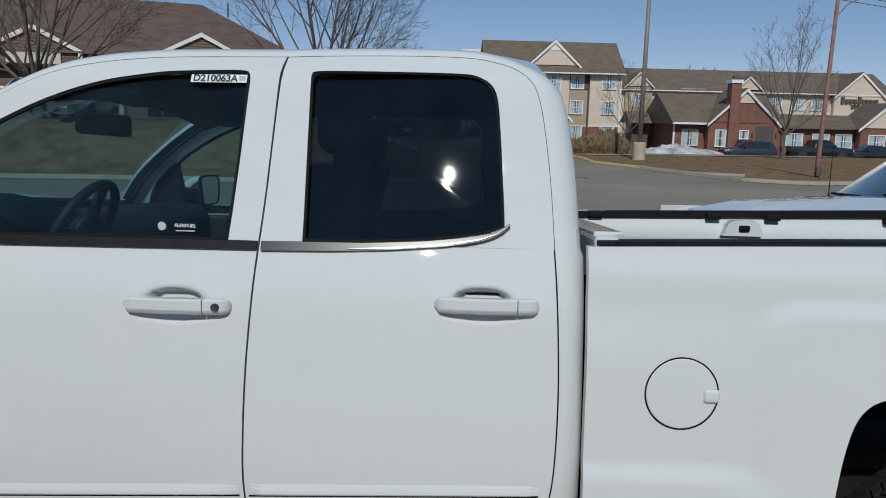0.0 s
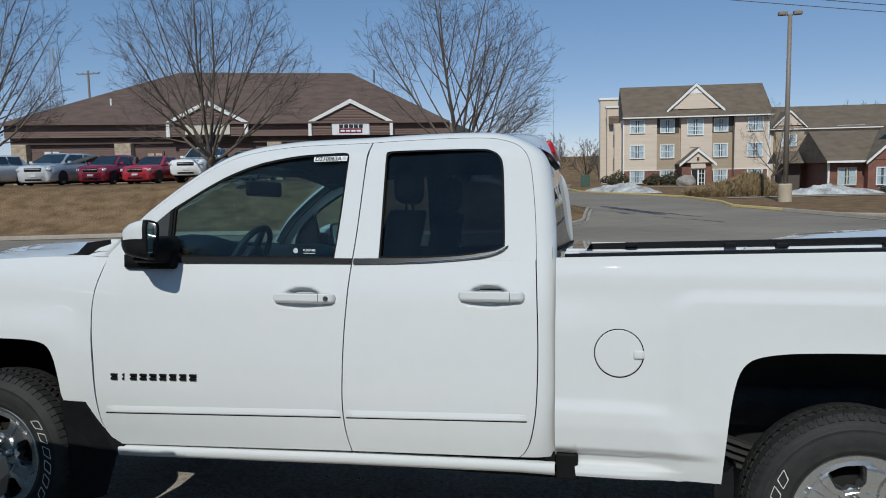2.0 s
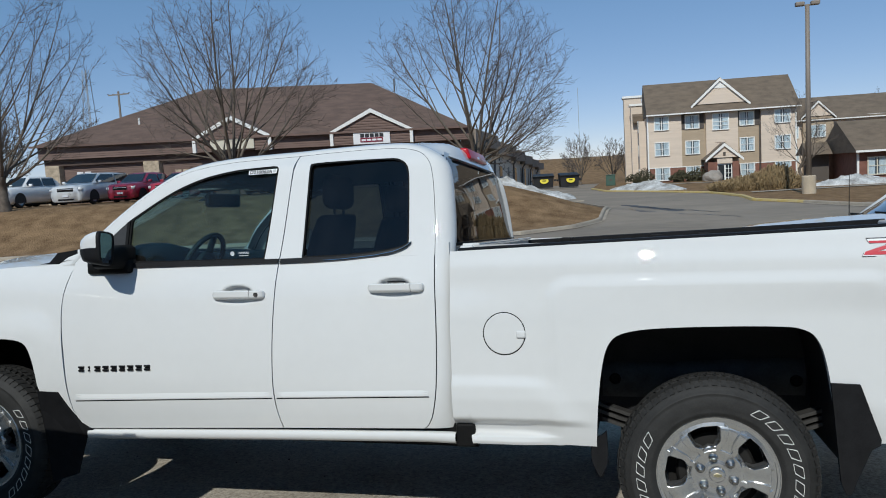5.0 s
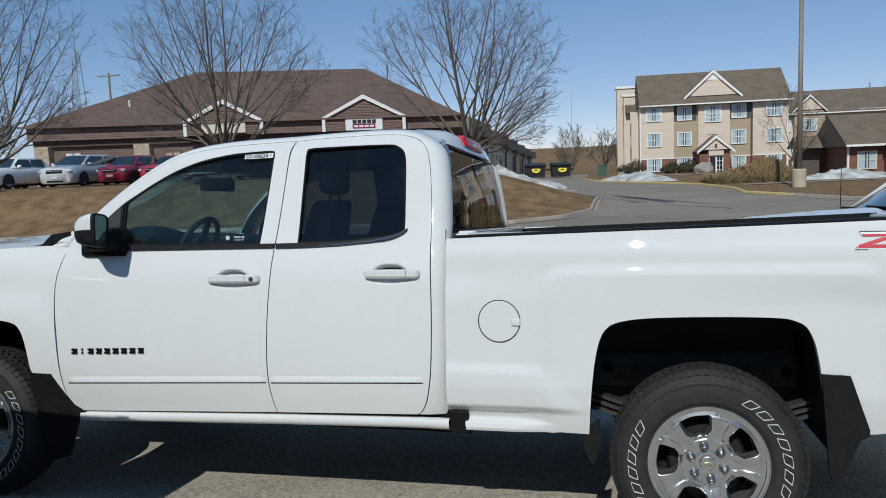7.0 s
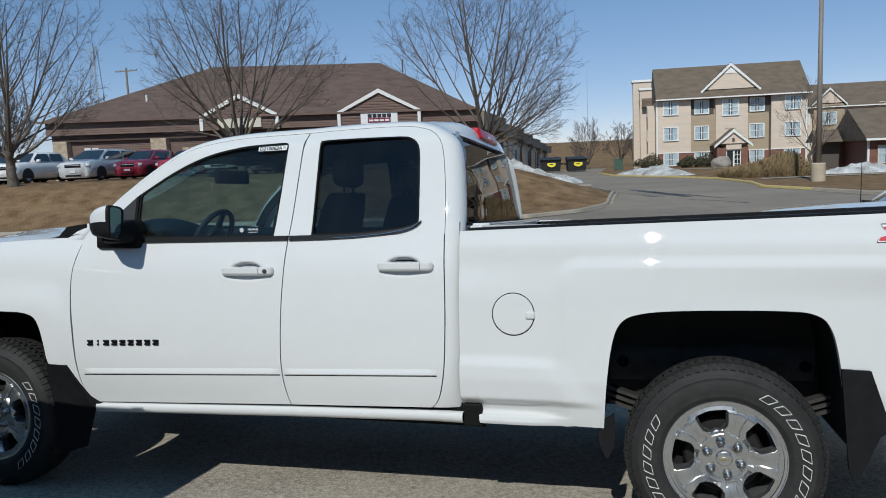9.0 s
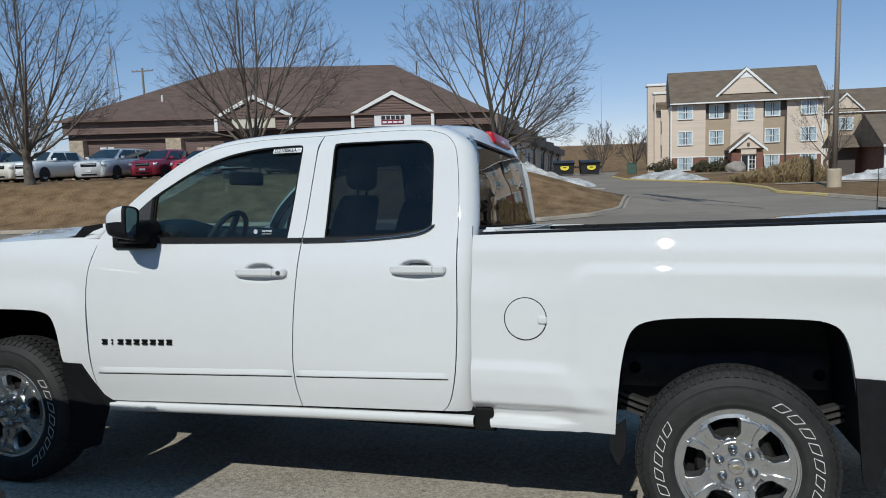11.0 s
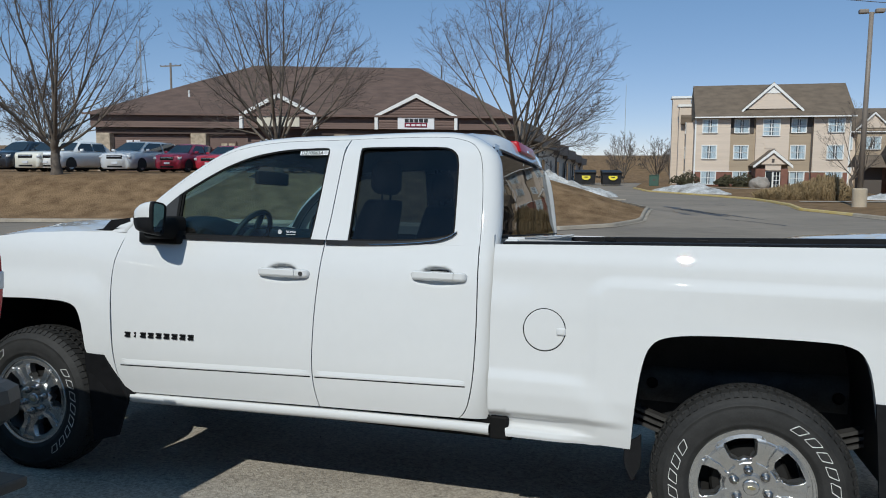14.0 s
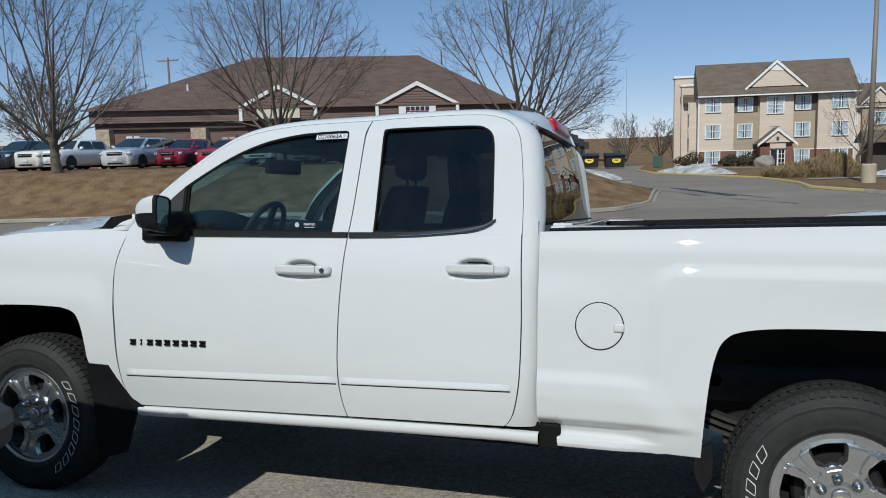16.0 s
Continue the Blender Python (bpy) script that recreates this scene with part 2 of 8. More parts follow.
def ground_z(x, y):
    """Height of the land: the lot falls to the street, a bank rises behind it, a ridge closes the view."""
    z = -0.0769 * min(5.5, max(-14.0, y))
    u, v = x * CA + y * SA, -x * SA + y * CA
    z += 1.72 * sstep(24.8, 31.5, v) * (1 - sstep(3.0, 10.5, u))
    z += 0.15 * sstep(62, 76, y) * sstep(-6, 0, x)
    z -= 0.75 * sstep(54, 60, y) * sstep(14.5, 18.5, x) * (1 - sstep(100, 120, y))
    z += 4.6 * sstep(118, 162, y + 0.25 * abs(x))
    return z


def axis_steps(fine, far):
    a = list(np.arange(-fine, fine + 0.01, 1.5))
    s, p = 2.5, fine
    while p < far:
        p += s
        s *= 1.18
        a.append(p)
        a.insert(0, -p)
    return a


GRASS = mat("dormant_grass", (0.108, 0.064, 0.033), 0.95, color2=(0.285, 0.186, 0.104), scale=1.6, bump=1.0, bscale=14, dist=0.07, spec=0.1, detail=10)


def stony(name, lo, hi, fine, patch):
    """Worn asphalt: bright and dark grains of aggregate over broad stains."""
    m = mat(name, lo, 0.9, bump=0.9, bscale=fine, dist=0.006)
    n, l = m.node_tree.nodes, m.node_tree.links
    co = n.new("ShaderNodeTexCoord")
    v, g, w = n.new("ShaderNodeTexVoronoi"), n.new("ShaderNodeTexNoise"), n.new("ShaderNodeTexNoise")
    v.inputs["Scale"].default_value = fine
    g.inputs["Scale"].default_value, g.inputs["Detail"].default_value = fine * 0.35, 6
    w.inputs["Scale"].default_value, w.inputs["Detail"].default_value = patch, 8
    for q in (v, g, w):
        l.new(co.outputs["Object"], q.inputs["Vector"])
    sep = n.new("ShaderNodeSeparateColor")
    l.new(v.outputs["Color"], sep.inputs[0])
    a, b = n.new("ShaderNodeMath"), n.new("ShaderNodeMath")
    a.operation = b.operation = "MULTIPLY_ADD"
    l.new(sep.outputs[0], a.inputs[0]), l.new(g.outputs[0], a.inputs[2])
    a.inputs[1].default_value = 0.45
    l.new(w.outputs[0], b.inputs[0]), l.new(a.outputs[0], b.inputs[2])
    b.inputs[1].default_value = 0.7
    r = n.new("ShaderNodeValToRGB")
    r.color_ramp.elements[0].position, r.color_ramp.elements[1].position = 0.62, 1.55
    r.color_ramp.elements[0].color, r.color_ramp.elements[1].color = (*lo, 1), (*hi, 1)
    mr = n.new("ShaderNodeMapRange")
    mr.inputs[1].default_value, mr.inputs[2].default_value = 0.0, 1.8
    l.new(b.outputs[0], mr.inputs[0]), l.new(mr.outputs[0], r.inputs[0])
    r.color_ramp.elements[0].position, r.color_ramp.elements[1].position = 0.30, 0.85
    l.new(r.outputs[0], n["Principled BSDF"].inputs["Base Color"])
    return m


ASPHALT_LOT = stony("lot_asphalt", (0.15, 0.13, 0.105), (0.56, 0.50, 0.42), 95.0, 1.3)
ASPHALT = mat("street_asphalt", (0.232, 0.192, 0.150), 0.9, vary=0.22, scale=0.25, bump=0.4, bscale=40, dist=0.006, stretch=(0.6, 1.0, 1.0))
CONCRETE = mat("concrete", (0.32, 0.275, 0.22), 0.9, vary=0.2, scale=1.5, bump=0.3, bscale=50, dist=0.004)
YELLOW_KERB = mat("yellow_kerb_paint", (0.62, 0.42, 0.07), 0.75, color2=(0.55, 0.45, 0.25), vary=0.2, scale=3)

bm = bmesh.new()
xs, ys = axis_steps(60, 2600), axis_steps(100, 2800)
vs = grid_faces(bm, [[(x, y, ground_z(x, y) - 0.02) for x in xs] for y in ys])
ground = tagged(part("ground", bm, GRASS, smooth=True), "dormant brown grass over gently banked open land", "ground", kind="structure")


def sheet(name, A, B, nv, material, label, category, lift=0.0, n=40):
    """A paved sheet between two plan polylines, laid on the land."""
    A, B = rs(A, n), rs(B, n)
    bm = bmesh.new()
    rows = []
    for k in range(nv + 1):
        v = k / nv
        rows.append([(a[0] + (b[0] - a[0]) * v, a[1] + (b[1] - a[1]) * v, ground_z(a[0] + (b[0] - a[0]) * v, a[1] + (b[1] - a[1]) * v) + lift) for a, b in zip(A, B)])
    grid_faces(bm, rows)
    return tagged(part(name, bm, material, smooth=True), label, category, kind="structure")


def kerb(name, pts, material, label, n=60, w=0.16, h=0.13, side=1, gutter=0.30):
    P = rs(pts, n)
    bm = bmesh.new()
    rows = []
    for i, p in enumerate(P):
        a, b = P[max(i - 1, 0)], P[min(i + 1, n - 1)]
        d = Vector((b[0] - a[0], b[1] - a[1])).normalized()
        nrm = Vector((-d.y, d.x)) * side
        z = ground_z(p[0], p[1])
        rows.append([(p[0] + nrm.x * o, p[1] + nrm.y * o, z + q) for o, q in ((-gutter, 0.018), (-0.02, 0.012), (0, h - 0.03), (0.03, h), (w, h), (w, -0.1))])
    grid_faces(bm, rows)
    return tagged(part(name, bm, material), label, "kerb", kind="structure")


def on_v(v, x):
    return (x, (v + SA * x) / CA)


left_kerb = [on_v(24.6, -95), on_v(24.6, -60), on_v(24.6, -30), on_v(24.6, -16), (-10.0, 21.4), (-6.5, 20.9), (-4.1, 21.4), (-2.45, 23.5), (-1.6, 26.4), (-1.5, 31.7), (-2.3, 37.5), (-3.7, 42.7), (-5.4, 47.0), (-8.3, 51.5), (-11, 56), (-12.5, 62)]
right_kerb = [(75, 50.5), (40, 37.2), (22, 30.0), (14.2, 26.6), (11.2, 25.6), (9.4, 26.6), (8.4, 29.5), (7.0, 33.4), (5.4, 37.2), (5.5, 42.0), (4.9, 46.5), (4.2, 50), (1.2, 56.0), (-2.9, 63.5), (-4.5, 72)]
lot = sheet("pavement", [(-95, -45), (75, -45)], [(-95, 5.5), (75, 5.5)], 34, ASPHALT_LOT, "coarse weathered grey asphalt of the parking lot", "pavement", 0.0, 40)
street = sheet("road", [(-95, 5.5), (-30, 5.5), (0, 5.5), (30, 5.5), (75, 5.5)], [on_v(24.7, -95), on_v(24.7, -30), on_v(24.7, -16), (-10.0, 21.5), (-6.5, 21.0), (-4.1, 21.5), (-2.45, 23.6), (10.4, 25.7), (75, 50.5)], 10, ASPHALT, "grey worn asphalt street beyond the lot", "road", 0.002, 120)
drive = sheet("road", [(-2.45, 23.6)] + left_kerb[8:] + [(-13.5, 100)], [(10.6, 25.6), (9.4, 26.6), (8.4, 29.5), (7.0, 33.4), (5.4, 37.2), (5.5, 42.0), (4.9, 46.5), (4.2, 50), (1.2, 56.0), (-2.9, 63.5), (-4.5, 72), (-5, 100)], 6, ASPHALT, "asphalt driveway with tar-sealed cracks", "road", 0.004, 90)
kerb("kerb", left_kerb[:6], CONCRETE, "low concrete kerb along the grass bank", 90, side=1, gutter=0.34)
kerb("kerb", left_kerb[5:], CONCRETE, "low concrete kerb round the end of the grass bank", 90, w=0.12, side=1, gutter=0.14)
kerb("kerb", right_kerb[:8], CONCRETE, "low concrete kerb along the lawn", 90, side=-1)
kerb("kerb", right_kerb[7:], YELLOW_KERB, "yellow-painted kerb of the driveway", 70, side=-1, gutter=0.05)
# unseen plain wall added behind the camera, kept dark to hold down bounced light
LOT_WALL = mat("plain_wall", (0.15, 0.16, 0.17), 0.9, vary=0.12, scale=0.7, bump=0.3, bscale=20)
bm = boxed(-42, 40, -17.4, -17.0, ground_z(0, -14) - 0.5, ground_z(0, -14) + 5.5)
tagged(part("unseen_wall_south", bm, LOT_WALL), "unseen grey wall added behind the camera, dark to cut bounced light", "wall", kind="structure")


# ---------------------------------------------------------------- the white pickup, in the lot's plane: x to its tail, near side at y = 0
HALF = 1.015                                   # half its width; the far side mirrors the near one
SIDE_Z = [0.2, 0.45, 0.5, 0.6, 0.68, 0.8, 0.95, 1.1, 1.2, 1.27, 1.31, 1.8, 1.84, 1.87]
SIDE_Y = [0.09, 0.05, 0.035, 0.012, 0.0, 0.0, 0.008, 0.026, 0.040, 0.062, 0.090, 0.26, 0.30, 0.45]
_fine_z = np.linspace(0.2, 1.87, 120)
_fine_y = np.convolve(np.pad(np.interp(_fine_z, SIDE_Z, SIDE_Y), 6, mode="edge"), np.ones(13) / 13, "valid")


def side_y(x, z, v=0):
    return float(np.interp(z, _fine_z, _fine_y))


GRIPS = [(-2.140, 1.150), (-1.352, 1.170)]      # hand recesses behind the door handles


def door_y(x, z, v=0):
    """The door skin, dished behind each handle."""
    y = side_y(x, z)
    for cx, cz in GRIPS:
        a, b = ((x - cx) / 0.080, (z - cz) / 0.038) if z > cz else ((x - cx) / 0.118, (z - cz) / 0.043)
        r = (abs(a) ** 2.6 + abs(b) ** 2.6) ** (1 / 2.6)
        y += 0.034 * (1 - sstep(0.72, 1.02, r))
    return y


_bed_z = np.linspace(0.4, 1.42, 500)
_hann = np.hanning(27) / np.hanning(27).sum()
_bed_s = np.convolve(np.pad(np.interp(_bed_z, [0.45, 0.52, 0.6, 0.68, 0.97, 1.12, 1.22, 1.255, 1.271, 1.287, 1.303, 1.350, 1.375, 1.40], [0.05, 0.03, 0.012, 0.0, 0.0, 0.003, 0.006, 0.009, 0.0133, 0.01965, 0.0258, 0.0385, 0.052, 0.10]), 13, mode="edge"), _hann, "valid")


def bed_y(x, z, v=0):
    """Bed side: a soft shoulder, a raised box round the wheel arch and a ledge low down before it."""
    y = float(np.interp(z, _bed_z, _bed_s))
    d = math.hypot(max(0.0, abs(x) - 0.56), max(0.0, z - 1.10))
    y -= 0.0144 * (1 - sstep(0.055, 0.115, d))
    low = sstep(0.790, 0.728, z) * (1 - sstep(-0.74, -0.58, x + 0.9 * (z - 0.72)))
    g = (1 - sstep(-0.80, -0.60, x)) * sstep(0.595, 0.56, z)
    if g > 0:                               # a tucked groove over the lower flange
        y += g * (float(np.interp(z, [0.462, 0.472, 0.49, 0.512, 0.519, 0.533, 0.556, 0.60], [0.050, 0.026, 0.018, 0.024, 0.052, 0.056, 0.044, 0.012])) - y)
    return y - 0.016 * low * sstep(0.56, 0.60, z) - 0.028 * (x + 0.3) * sstep(1.02, 1.2, z)


def fender_y(x, z, v=0):
    y = side_y(x, min(z, 1.25)) + max(0.0, z - 1.25) * 0.6
    dx, dz = max(0.0, abs(x + 3.66) - 0.32), max(0.0, z - 0.86)
    y -= 0.022 * (1 - sstep(0.10, 0.26, math.hypot(dx, dz)))
    return y + 0.9 * max(0.0, -4.25 - x) ** 2


def far(bm):
    """Mirror a near-side mesh to the far side."""
    bmesh.ops.transform(bm, matrix=Matrix.Translation((0, 2 * HALF, 0)) @ Matrix.Diagonal((1, -1, 1, 1)), verts=bm.verts)
    return bm


truck = thing("pickup_truck", "white crew pickup truck with alloy wheels parked on the lot", "pickup truck", TILT)


def both(name, make, material, label="", smooth=True, parent=None):
    """A part on the near side and its mirror image on the far side."""
    a = part(name, make(), material, truck, label, smooth)
    b = part(name, far(make()), material, truck, label, smooth)
    return a, b


# outlines on the side of the cab, (x, z)
F_EDGE = [(-3.094, 1.308), (-3.112, 1.23), (-3.130, 1.15), (-3.135, 1.07), (-3.130, 0.97), (-3.118, 0.85), (-3.110, 0.75), (-3.102, 0.67), (-3.088, 0.58), (-3.064, 0.518), (-3.025, 0.478)]
SPLIT = [(-1.934, 1.308), (-1.940, 1.18), (-1.949, 1.01), (-1.953, 0.85), (-1.953, 0.72), (-1.946, 0.63), (-1.936, 0.57), (-1.922, 0.515)]
R_EDGE = [(-1.168, 1.308), (-1.163, 1.22), (-1.156, 1.05), (-1.154, 0.92), (-1.158, 0.77), (-1.167, 0.68), (-1.184, 0.60), (-1.205, 0.555), (-1.226, 0.534)]
DRIP_F = [(-3.094, 1.308), (-3.055, 1.362), (-3.005, 1.428), (-2.951, 1.484), (-2.898, 1.530), (-2.841, 1.576), (-2.783, 1.620), (-2.704, 1.674), (-2.644, 1.710), (-2.584, 1.740), (-2.506, 1.768), (-2.411, 1.790), (-2.309, 1.803), (-2.20, 1.810), (-1.917, 1.817)]
WIN_F = [(-2.985, 1.308), (-2.950, 1.390), (-2.903, 1.452), (-2.822, 1.525), (-2.757, 1.568), (-2.687, 1.612), (-2.628, 1.646), (-2.567, 1.677), (-2.485, 1.710), (-2.402, 1.735), (-2.308, 1.753), (-2.218, 1.765), (-2.06, 1.772)]
DRIP_R = [(-1.912, 1.817), (-1.766, 1.824), (-1.55, 1.829), (-1.40, 1.826), (-1.33, 1.814), (-1.27, 1.792), (-1.225, 1.75), (-1.203, 1.69), (-1.187, 1.58), (-1.175, 1.45), (-1.168, 1.308)]
WIN_R = [(-1.835, 1.758), (-1.815, 1.774), (-1.60, 1.777), (-1.42, 1.775), (-1.37, 1.766), (-1.335, 1.742), (-1.318, 1.70), (-1.309, 1.60), (-1.302, 1.48), (-1.297, 1.39), (-1.297, 1.308)]
WIN_R_LOW = [(-1.823, 1.312), (-1.65, 1.314), (-1.50, 1.322), (-1.40, 1.333), (-1.33, 1.346), (-1.297, 1.362)]


def door(edge_a, edge_b, strips, fill=None):
    bm = bmesh.new()
    ruled(bm, crv(edge_a, 90), crv(edge_b, 90), 96, door_y)
    for outer, inner, n in strips:
        ruled(bm, rs(outer, n), rs(inner, n), 3, lambda x, z, v: side_y(x, z) + 0.006 * v)
    if fill:
        ruled(bm, rs(fill[0], 14), rs(fill[1], 14), 2, lambda x, z, v: side_y(x, z) + 0.006)
    weld(bm, 0.0025)
    fold(bm, (0, 0.035, 0), skip=lambda e: all(abs(v.co.z - 1.308) < 0.003 for v in e.verts))
    return bm


def shift(pts, dx):
    return [(x + dx, z) for x, z in pts]


FRONT_STRIPS = [(crv(DRIP_F, 60), crv(WIN_F, 60), 60),
                ([(-1.917, 1.817), (-1.920, 1.80), (-1.924, 1.65), (-1.930, 1.45), (-1.9365, 1.308)], [(-2.06, 1.772), (-2.03, 1.772), (-2.012, 1.768), (-2.004, 1.757), (-2.002, 1.74), (-2.008, 1.52), (-2.017, 1.308)], 44)]
REAR_STRIPS = [([(-1.9315, 1.308), (-1.925, 1.45), (-1.919, 1.65), (-1.912, 1.817)], [(-1.823, 1.308), (-1.827, 1.45), (-1.832, 1.65), (-1.835, 1.758)], 14),
               (crv(DRIP_R, 70), crv(WIN_R, 70), 70)]

front_doors = both("front_door", lambda: door(shift(F_EDGE, 0.003), shift(SPLIT, -0.0025), FRONT_STRIPS), PAINT, "white front door with its window frame")
rear_doors = both("rear_door", lambda: door(shift(SPLIT, 0.0025), shift(R_EDGE, -0.0025), REAR_STRIPS,
                                            ([(-1.823, 1.308), (-1.297, 1.308)], WIN_R_LOW)), PAINT, "white rear door with its window frame")


def pane(outline, inset, bow=0.009, yaw=0.0):
    """A slightly bowed pane that fills an outline on the side."""
    c = np.mean(np.array(outline), axis=0)
    bm = bmesh.new()
    ring = [bm.verts.new((x, side_y(x, z) + inset + yaw * (x - c[0]), z)) for x, z in outline]
    mid = [bm.verts.new(((x + c[0]) / 2, side_y(x, (z + c[1]) / 2) + inset - bow * 0.66 + yaw * ((x + c[0]) / 2 - c[0]), (z + c[1]) / 2)) for x, z in outline]
    m = bm.verts.new((c[0], side_y(c[0], c[1]) + inset - bow, c[1]))
    k = len(outline)
    for i in range(k):
        j = (i + 1) % k
        bm.faces.new((ring[i], ring[j], mid[j], mid[i]))
        bm.faces.new((mid[i], mid[j], m))
    return bm


def eased(outline, sigma=0.009, step=0.004):
    """The closed outline with its corners rounded."""
    n = int(sum(math.dist(outline[i - 1], outline[i]) for i in range(len(outline))) / step)
    p = np.array(rs(list(outline) + [outline[0]], n + 1)[:-1])
    k = np.exp(-0.5 * (np.arange(-12, 13) * step / sigma) ** 2)
    k /= k.sum()
    q = np.array([np.convolve(np.r_[p[-12:, c], p[:, c], p[:12, c]], k, "valid") for c in (0, 1)]).T
    return [tuple(float(v) for v in r) for r in q]


def seal(outline, w, y_off, depth=0.012):
    """A rubber band just inside an outline."""
    c = Vector(np.mean(np.array(outline), axis=0))
    bm = bmesh.new()
    A, B = [], []
    k = len(outline)
    for i in range(k):
        p, q, r = Vector(outline[i - 1]), Vector(outline[i]), Vector(outline[(i + 1) % k])
        d = (r - p).normalized()
        nrm = Vector((-d.y, d.x))
        if nrm.dot(c - q) < 0:
            nrm = -nrm
        A.append(tuple(q)), B.append(tuple(q + nrm * w))
    ruled(bm, A + A[:1], B + B[:1], 1, lambda x, z, v: side_y(x, z) + y_off)
    weld(bm, 1e-5)
    fold(bm, (0, depth, 0))
    return bm


FRONT_GLASS = [(-2.796, 1.312), (-2.80, 1.394), (-2.806, 1.458), (-2.812, 1.529), (-2.757, 1.568), (-2.687, 1.612), (-2.628, 1.646), (-2.567, 1.677), (-2.485, 1.710), (-2.402, 1.735), (-2.308, 1.753), (-2.218, 1.765), (-2.06, 1.772), (-2.03, 1.772), (-2.010, 1.770), (-2.003, 1.760), (-2.002, 1.74), (-2.008, 1.52), (-2.017, 1.308), (-2.3, 1.308), (-2.6, 1.308)]
REAR_GLASS = WIN_R[:-2] + [(-1.297, 1.362)] + WIN_R_LOW[::-1][1:] + [(-1.827, 1.45), (-1.832, 1.65)]
FRONT_GLASS, REAR_GLASS = eased(FRONT_GLASS), eased(REAR_GLASS)
for k, (fd, rd) in enumerate(zip(front_doors, rear_doors)):
    fl = (lambda b: far(b)) if k else (lambda b: b)
    part("window_glass", fl(pane(FRONT_GLASS, 0.022)), GLASS, fd, "lightly tinted door glass", True)
    part("window_seal", fl(seal(FRONT_GLASS, 0.009, 0.009)), SEAL, fd, "black rubber window seal")
    part("window_glass", fl(pane(REAR_GLASS, 0.018, 0.0045, -0.03)), GLASS_DARK, rd, "dark privacy glass", True)
    part("window_seal", fl(seal(REAR_GLASS, 0.007, 0.008)), SEAL, rd, "black rubber window seal")
    # black sail panel at the mirror
    bm = bmesh.new()
    ruled(bm, rs([(-2.990, 1.306), (-2.952, 1.390), (-2.905, 1.452), (-2.824, 1.526)], 12), rs([(-2.80, 1.306), (-2.80, 1.36), (-2.806, 1.458), (-2.813, 1.526)], 12), 2, lambda x, z, v: side_y(x, z) + 0.008)
    fold(bm, (0, 0.02, 0))
    part("sail_panel", fl(bm), SAIL, fd, "dark grey plastic corner panel")
    bm = bmesh.new()
    ruled(bm, rs([(-2.812, 1.310), (-2.816, 1.394), (-2.822, 1.458), (-2.828, 1.520)], 10), rs([(-2.796, 1.310), (-2.800, 1.394), (-2.806, 1.458), (-2.812, 1.528)], 10), 1, lambda x, z, v: side_y(x, z) + 0.002)
    fold(bm, (0, 0.015, 0))
    part("division_bar", fl(bm), SEAL, fd, "black bar before the glass")
    # belt strips
    bm = bmesh.new()
    ruled(bm, rs([(-2.975, 1.312), (-1.937, 1.312)], 20), rs([(-2.975, 1.287), (-1.938, 1.291)], 20), 2, lambda x, z, v: side_y(x, z) - 0.010)
    fold(bm, (0, 0.02, 0))
    part("belt_strip", fl(bm), TRIM, fd, "matt black belt strip")
    bm = bmesh.new()
    ruled(bm, rs([(-1.926, 1.312), (-1.823, 1.313)] + WIN_R_LOW[1:] + [(-1.283, 1.372)], 26),
          rs([(-1.926, 1.289), (-1.75, 1.292), (-1.60, 1.298), (-1.45, 1.310), (-1.36, 1.325), (-1.31, 1.342), (-1.283, 1.366)], 26), 2, lambda x, z, v: side_y(x, z) - 0.010)
    fold(bm, (0, 0.02, 0))
    part("belt_strip", fl(bm), GLOSSBLACK, rd, "gloss black belt strip that sweeps up")
    if not k:
        bm = bmesh.new()
        ruled(bm, rs([(-1.70, 1.3005), (-1.60, 1.3045), (-1.45, 1.317), (-1.36, 1.332), (-1.31, 1.349), (-1.283, 1.371)], 20),
              rs([(-1.70, 1.2985), (-1.60, 1.3018), (-1.45, 1.3142), (-1.36, 1.3292), (-1.31, 1.3462), (-1.283, 1.3688)], 20), 1, lambda x, z, v: side_y(x, z) - 0.014)
        fold(bm, (0, 0.008, 0))
        part("belt_brightwork", bm, CHROME, rd, "thin bright edge of the belt strip")
    # body-colour side mouldings
    for d, pts in ((fd, ((-3.060, 0.660, 0.626), (-1.962, 0.694, 0.662))), (rd, ((-1.938, 0.694, 0.662), (-1.196, 0.714, 0.684)))):
        (xa, za, zb), (xb, zc, zd) = pts
        bm = bmesh.new()
        rows = []
        for v, o in ((0.0, 0.001), (0.3, -0.003), (0.6, -0.0065), (0.85, -0.008), (0.97, -0.006), (1.0, 0.0), (1.0, 0.01)):
            rows.append([(x, side_y(x, za + (zc - za) * t + ((zb - za) + ((zd - zc) - (zb - za)) * t) * v) + o * (1 if 0 < i < 24 else 0.15), za + (zc - za) * t + ((zb - za) + ((zd - zc) - (zb - za)) * t) * v)
                         for i, (x, t) in enumerate((xa + (xb - xa) * q / 24, q / 24) for q in range(25))])
        grid_faces(bm, rows)
        part("side_moulding", fl(bm), PAINT, d, "body-coloured rubbing strip")
        bm = bmesh.new()
        ruled(bm, rs([(xa, zb), (xb, zd)], 12), rs([(xa, zb - 0.005), (xb, zd - 0.005)], 12), 1, lambda x, z, v: side_y(x, z) - 0.001)
        part("moulding_gap", fl(bm), SEAL, d, "dark joint under the strip")


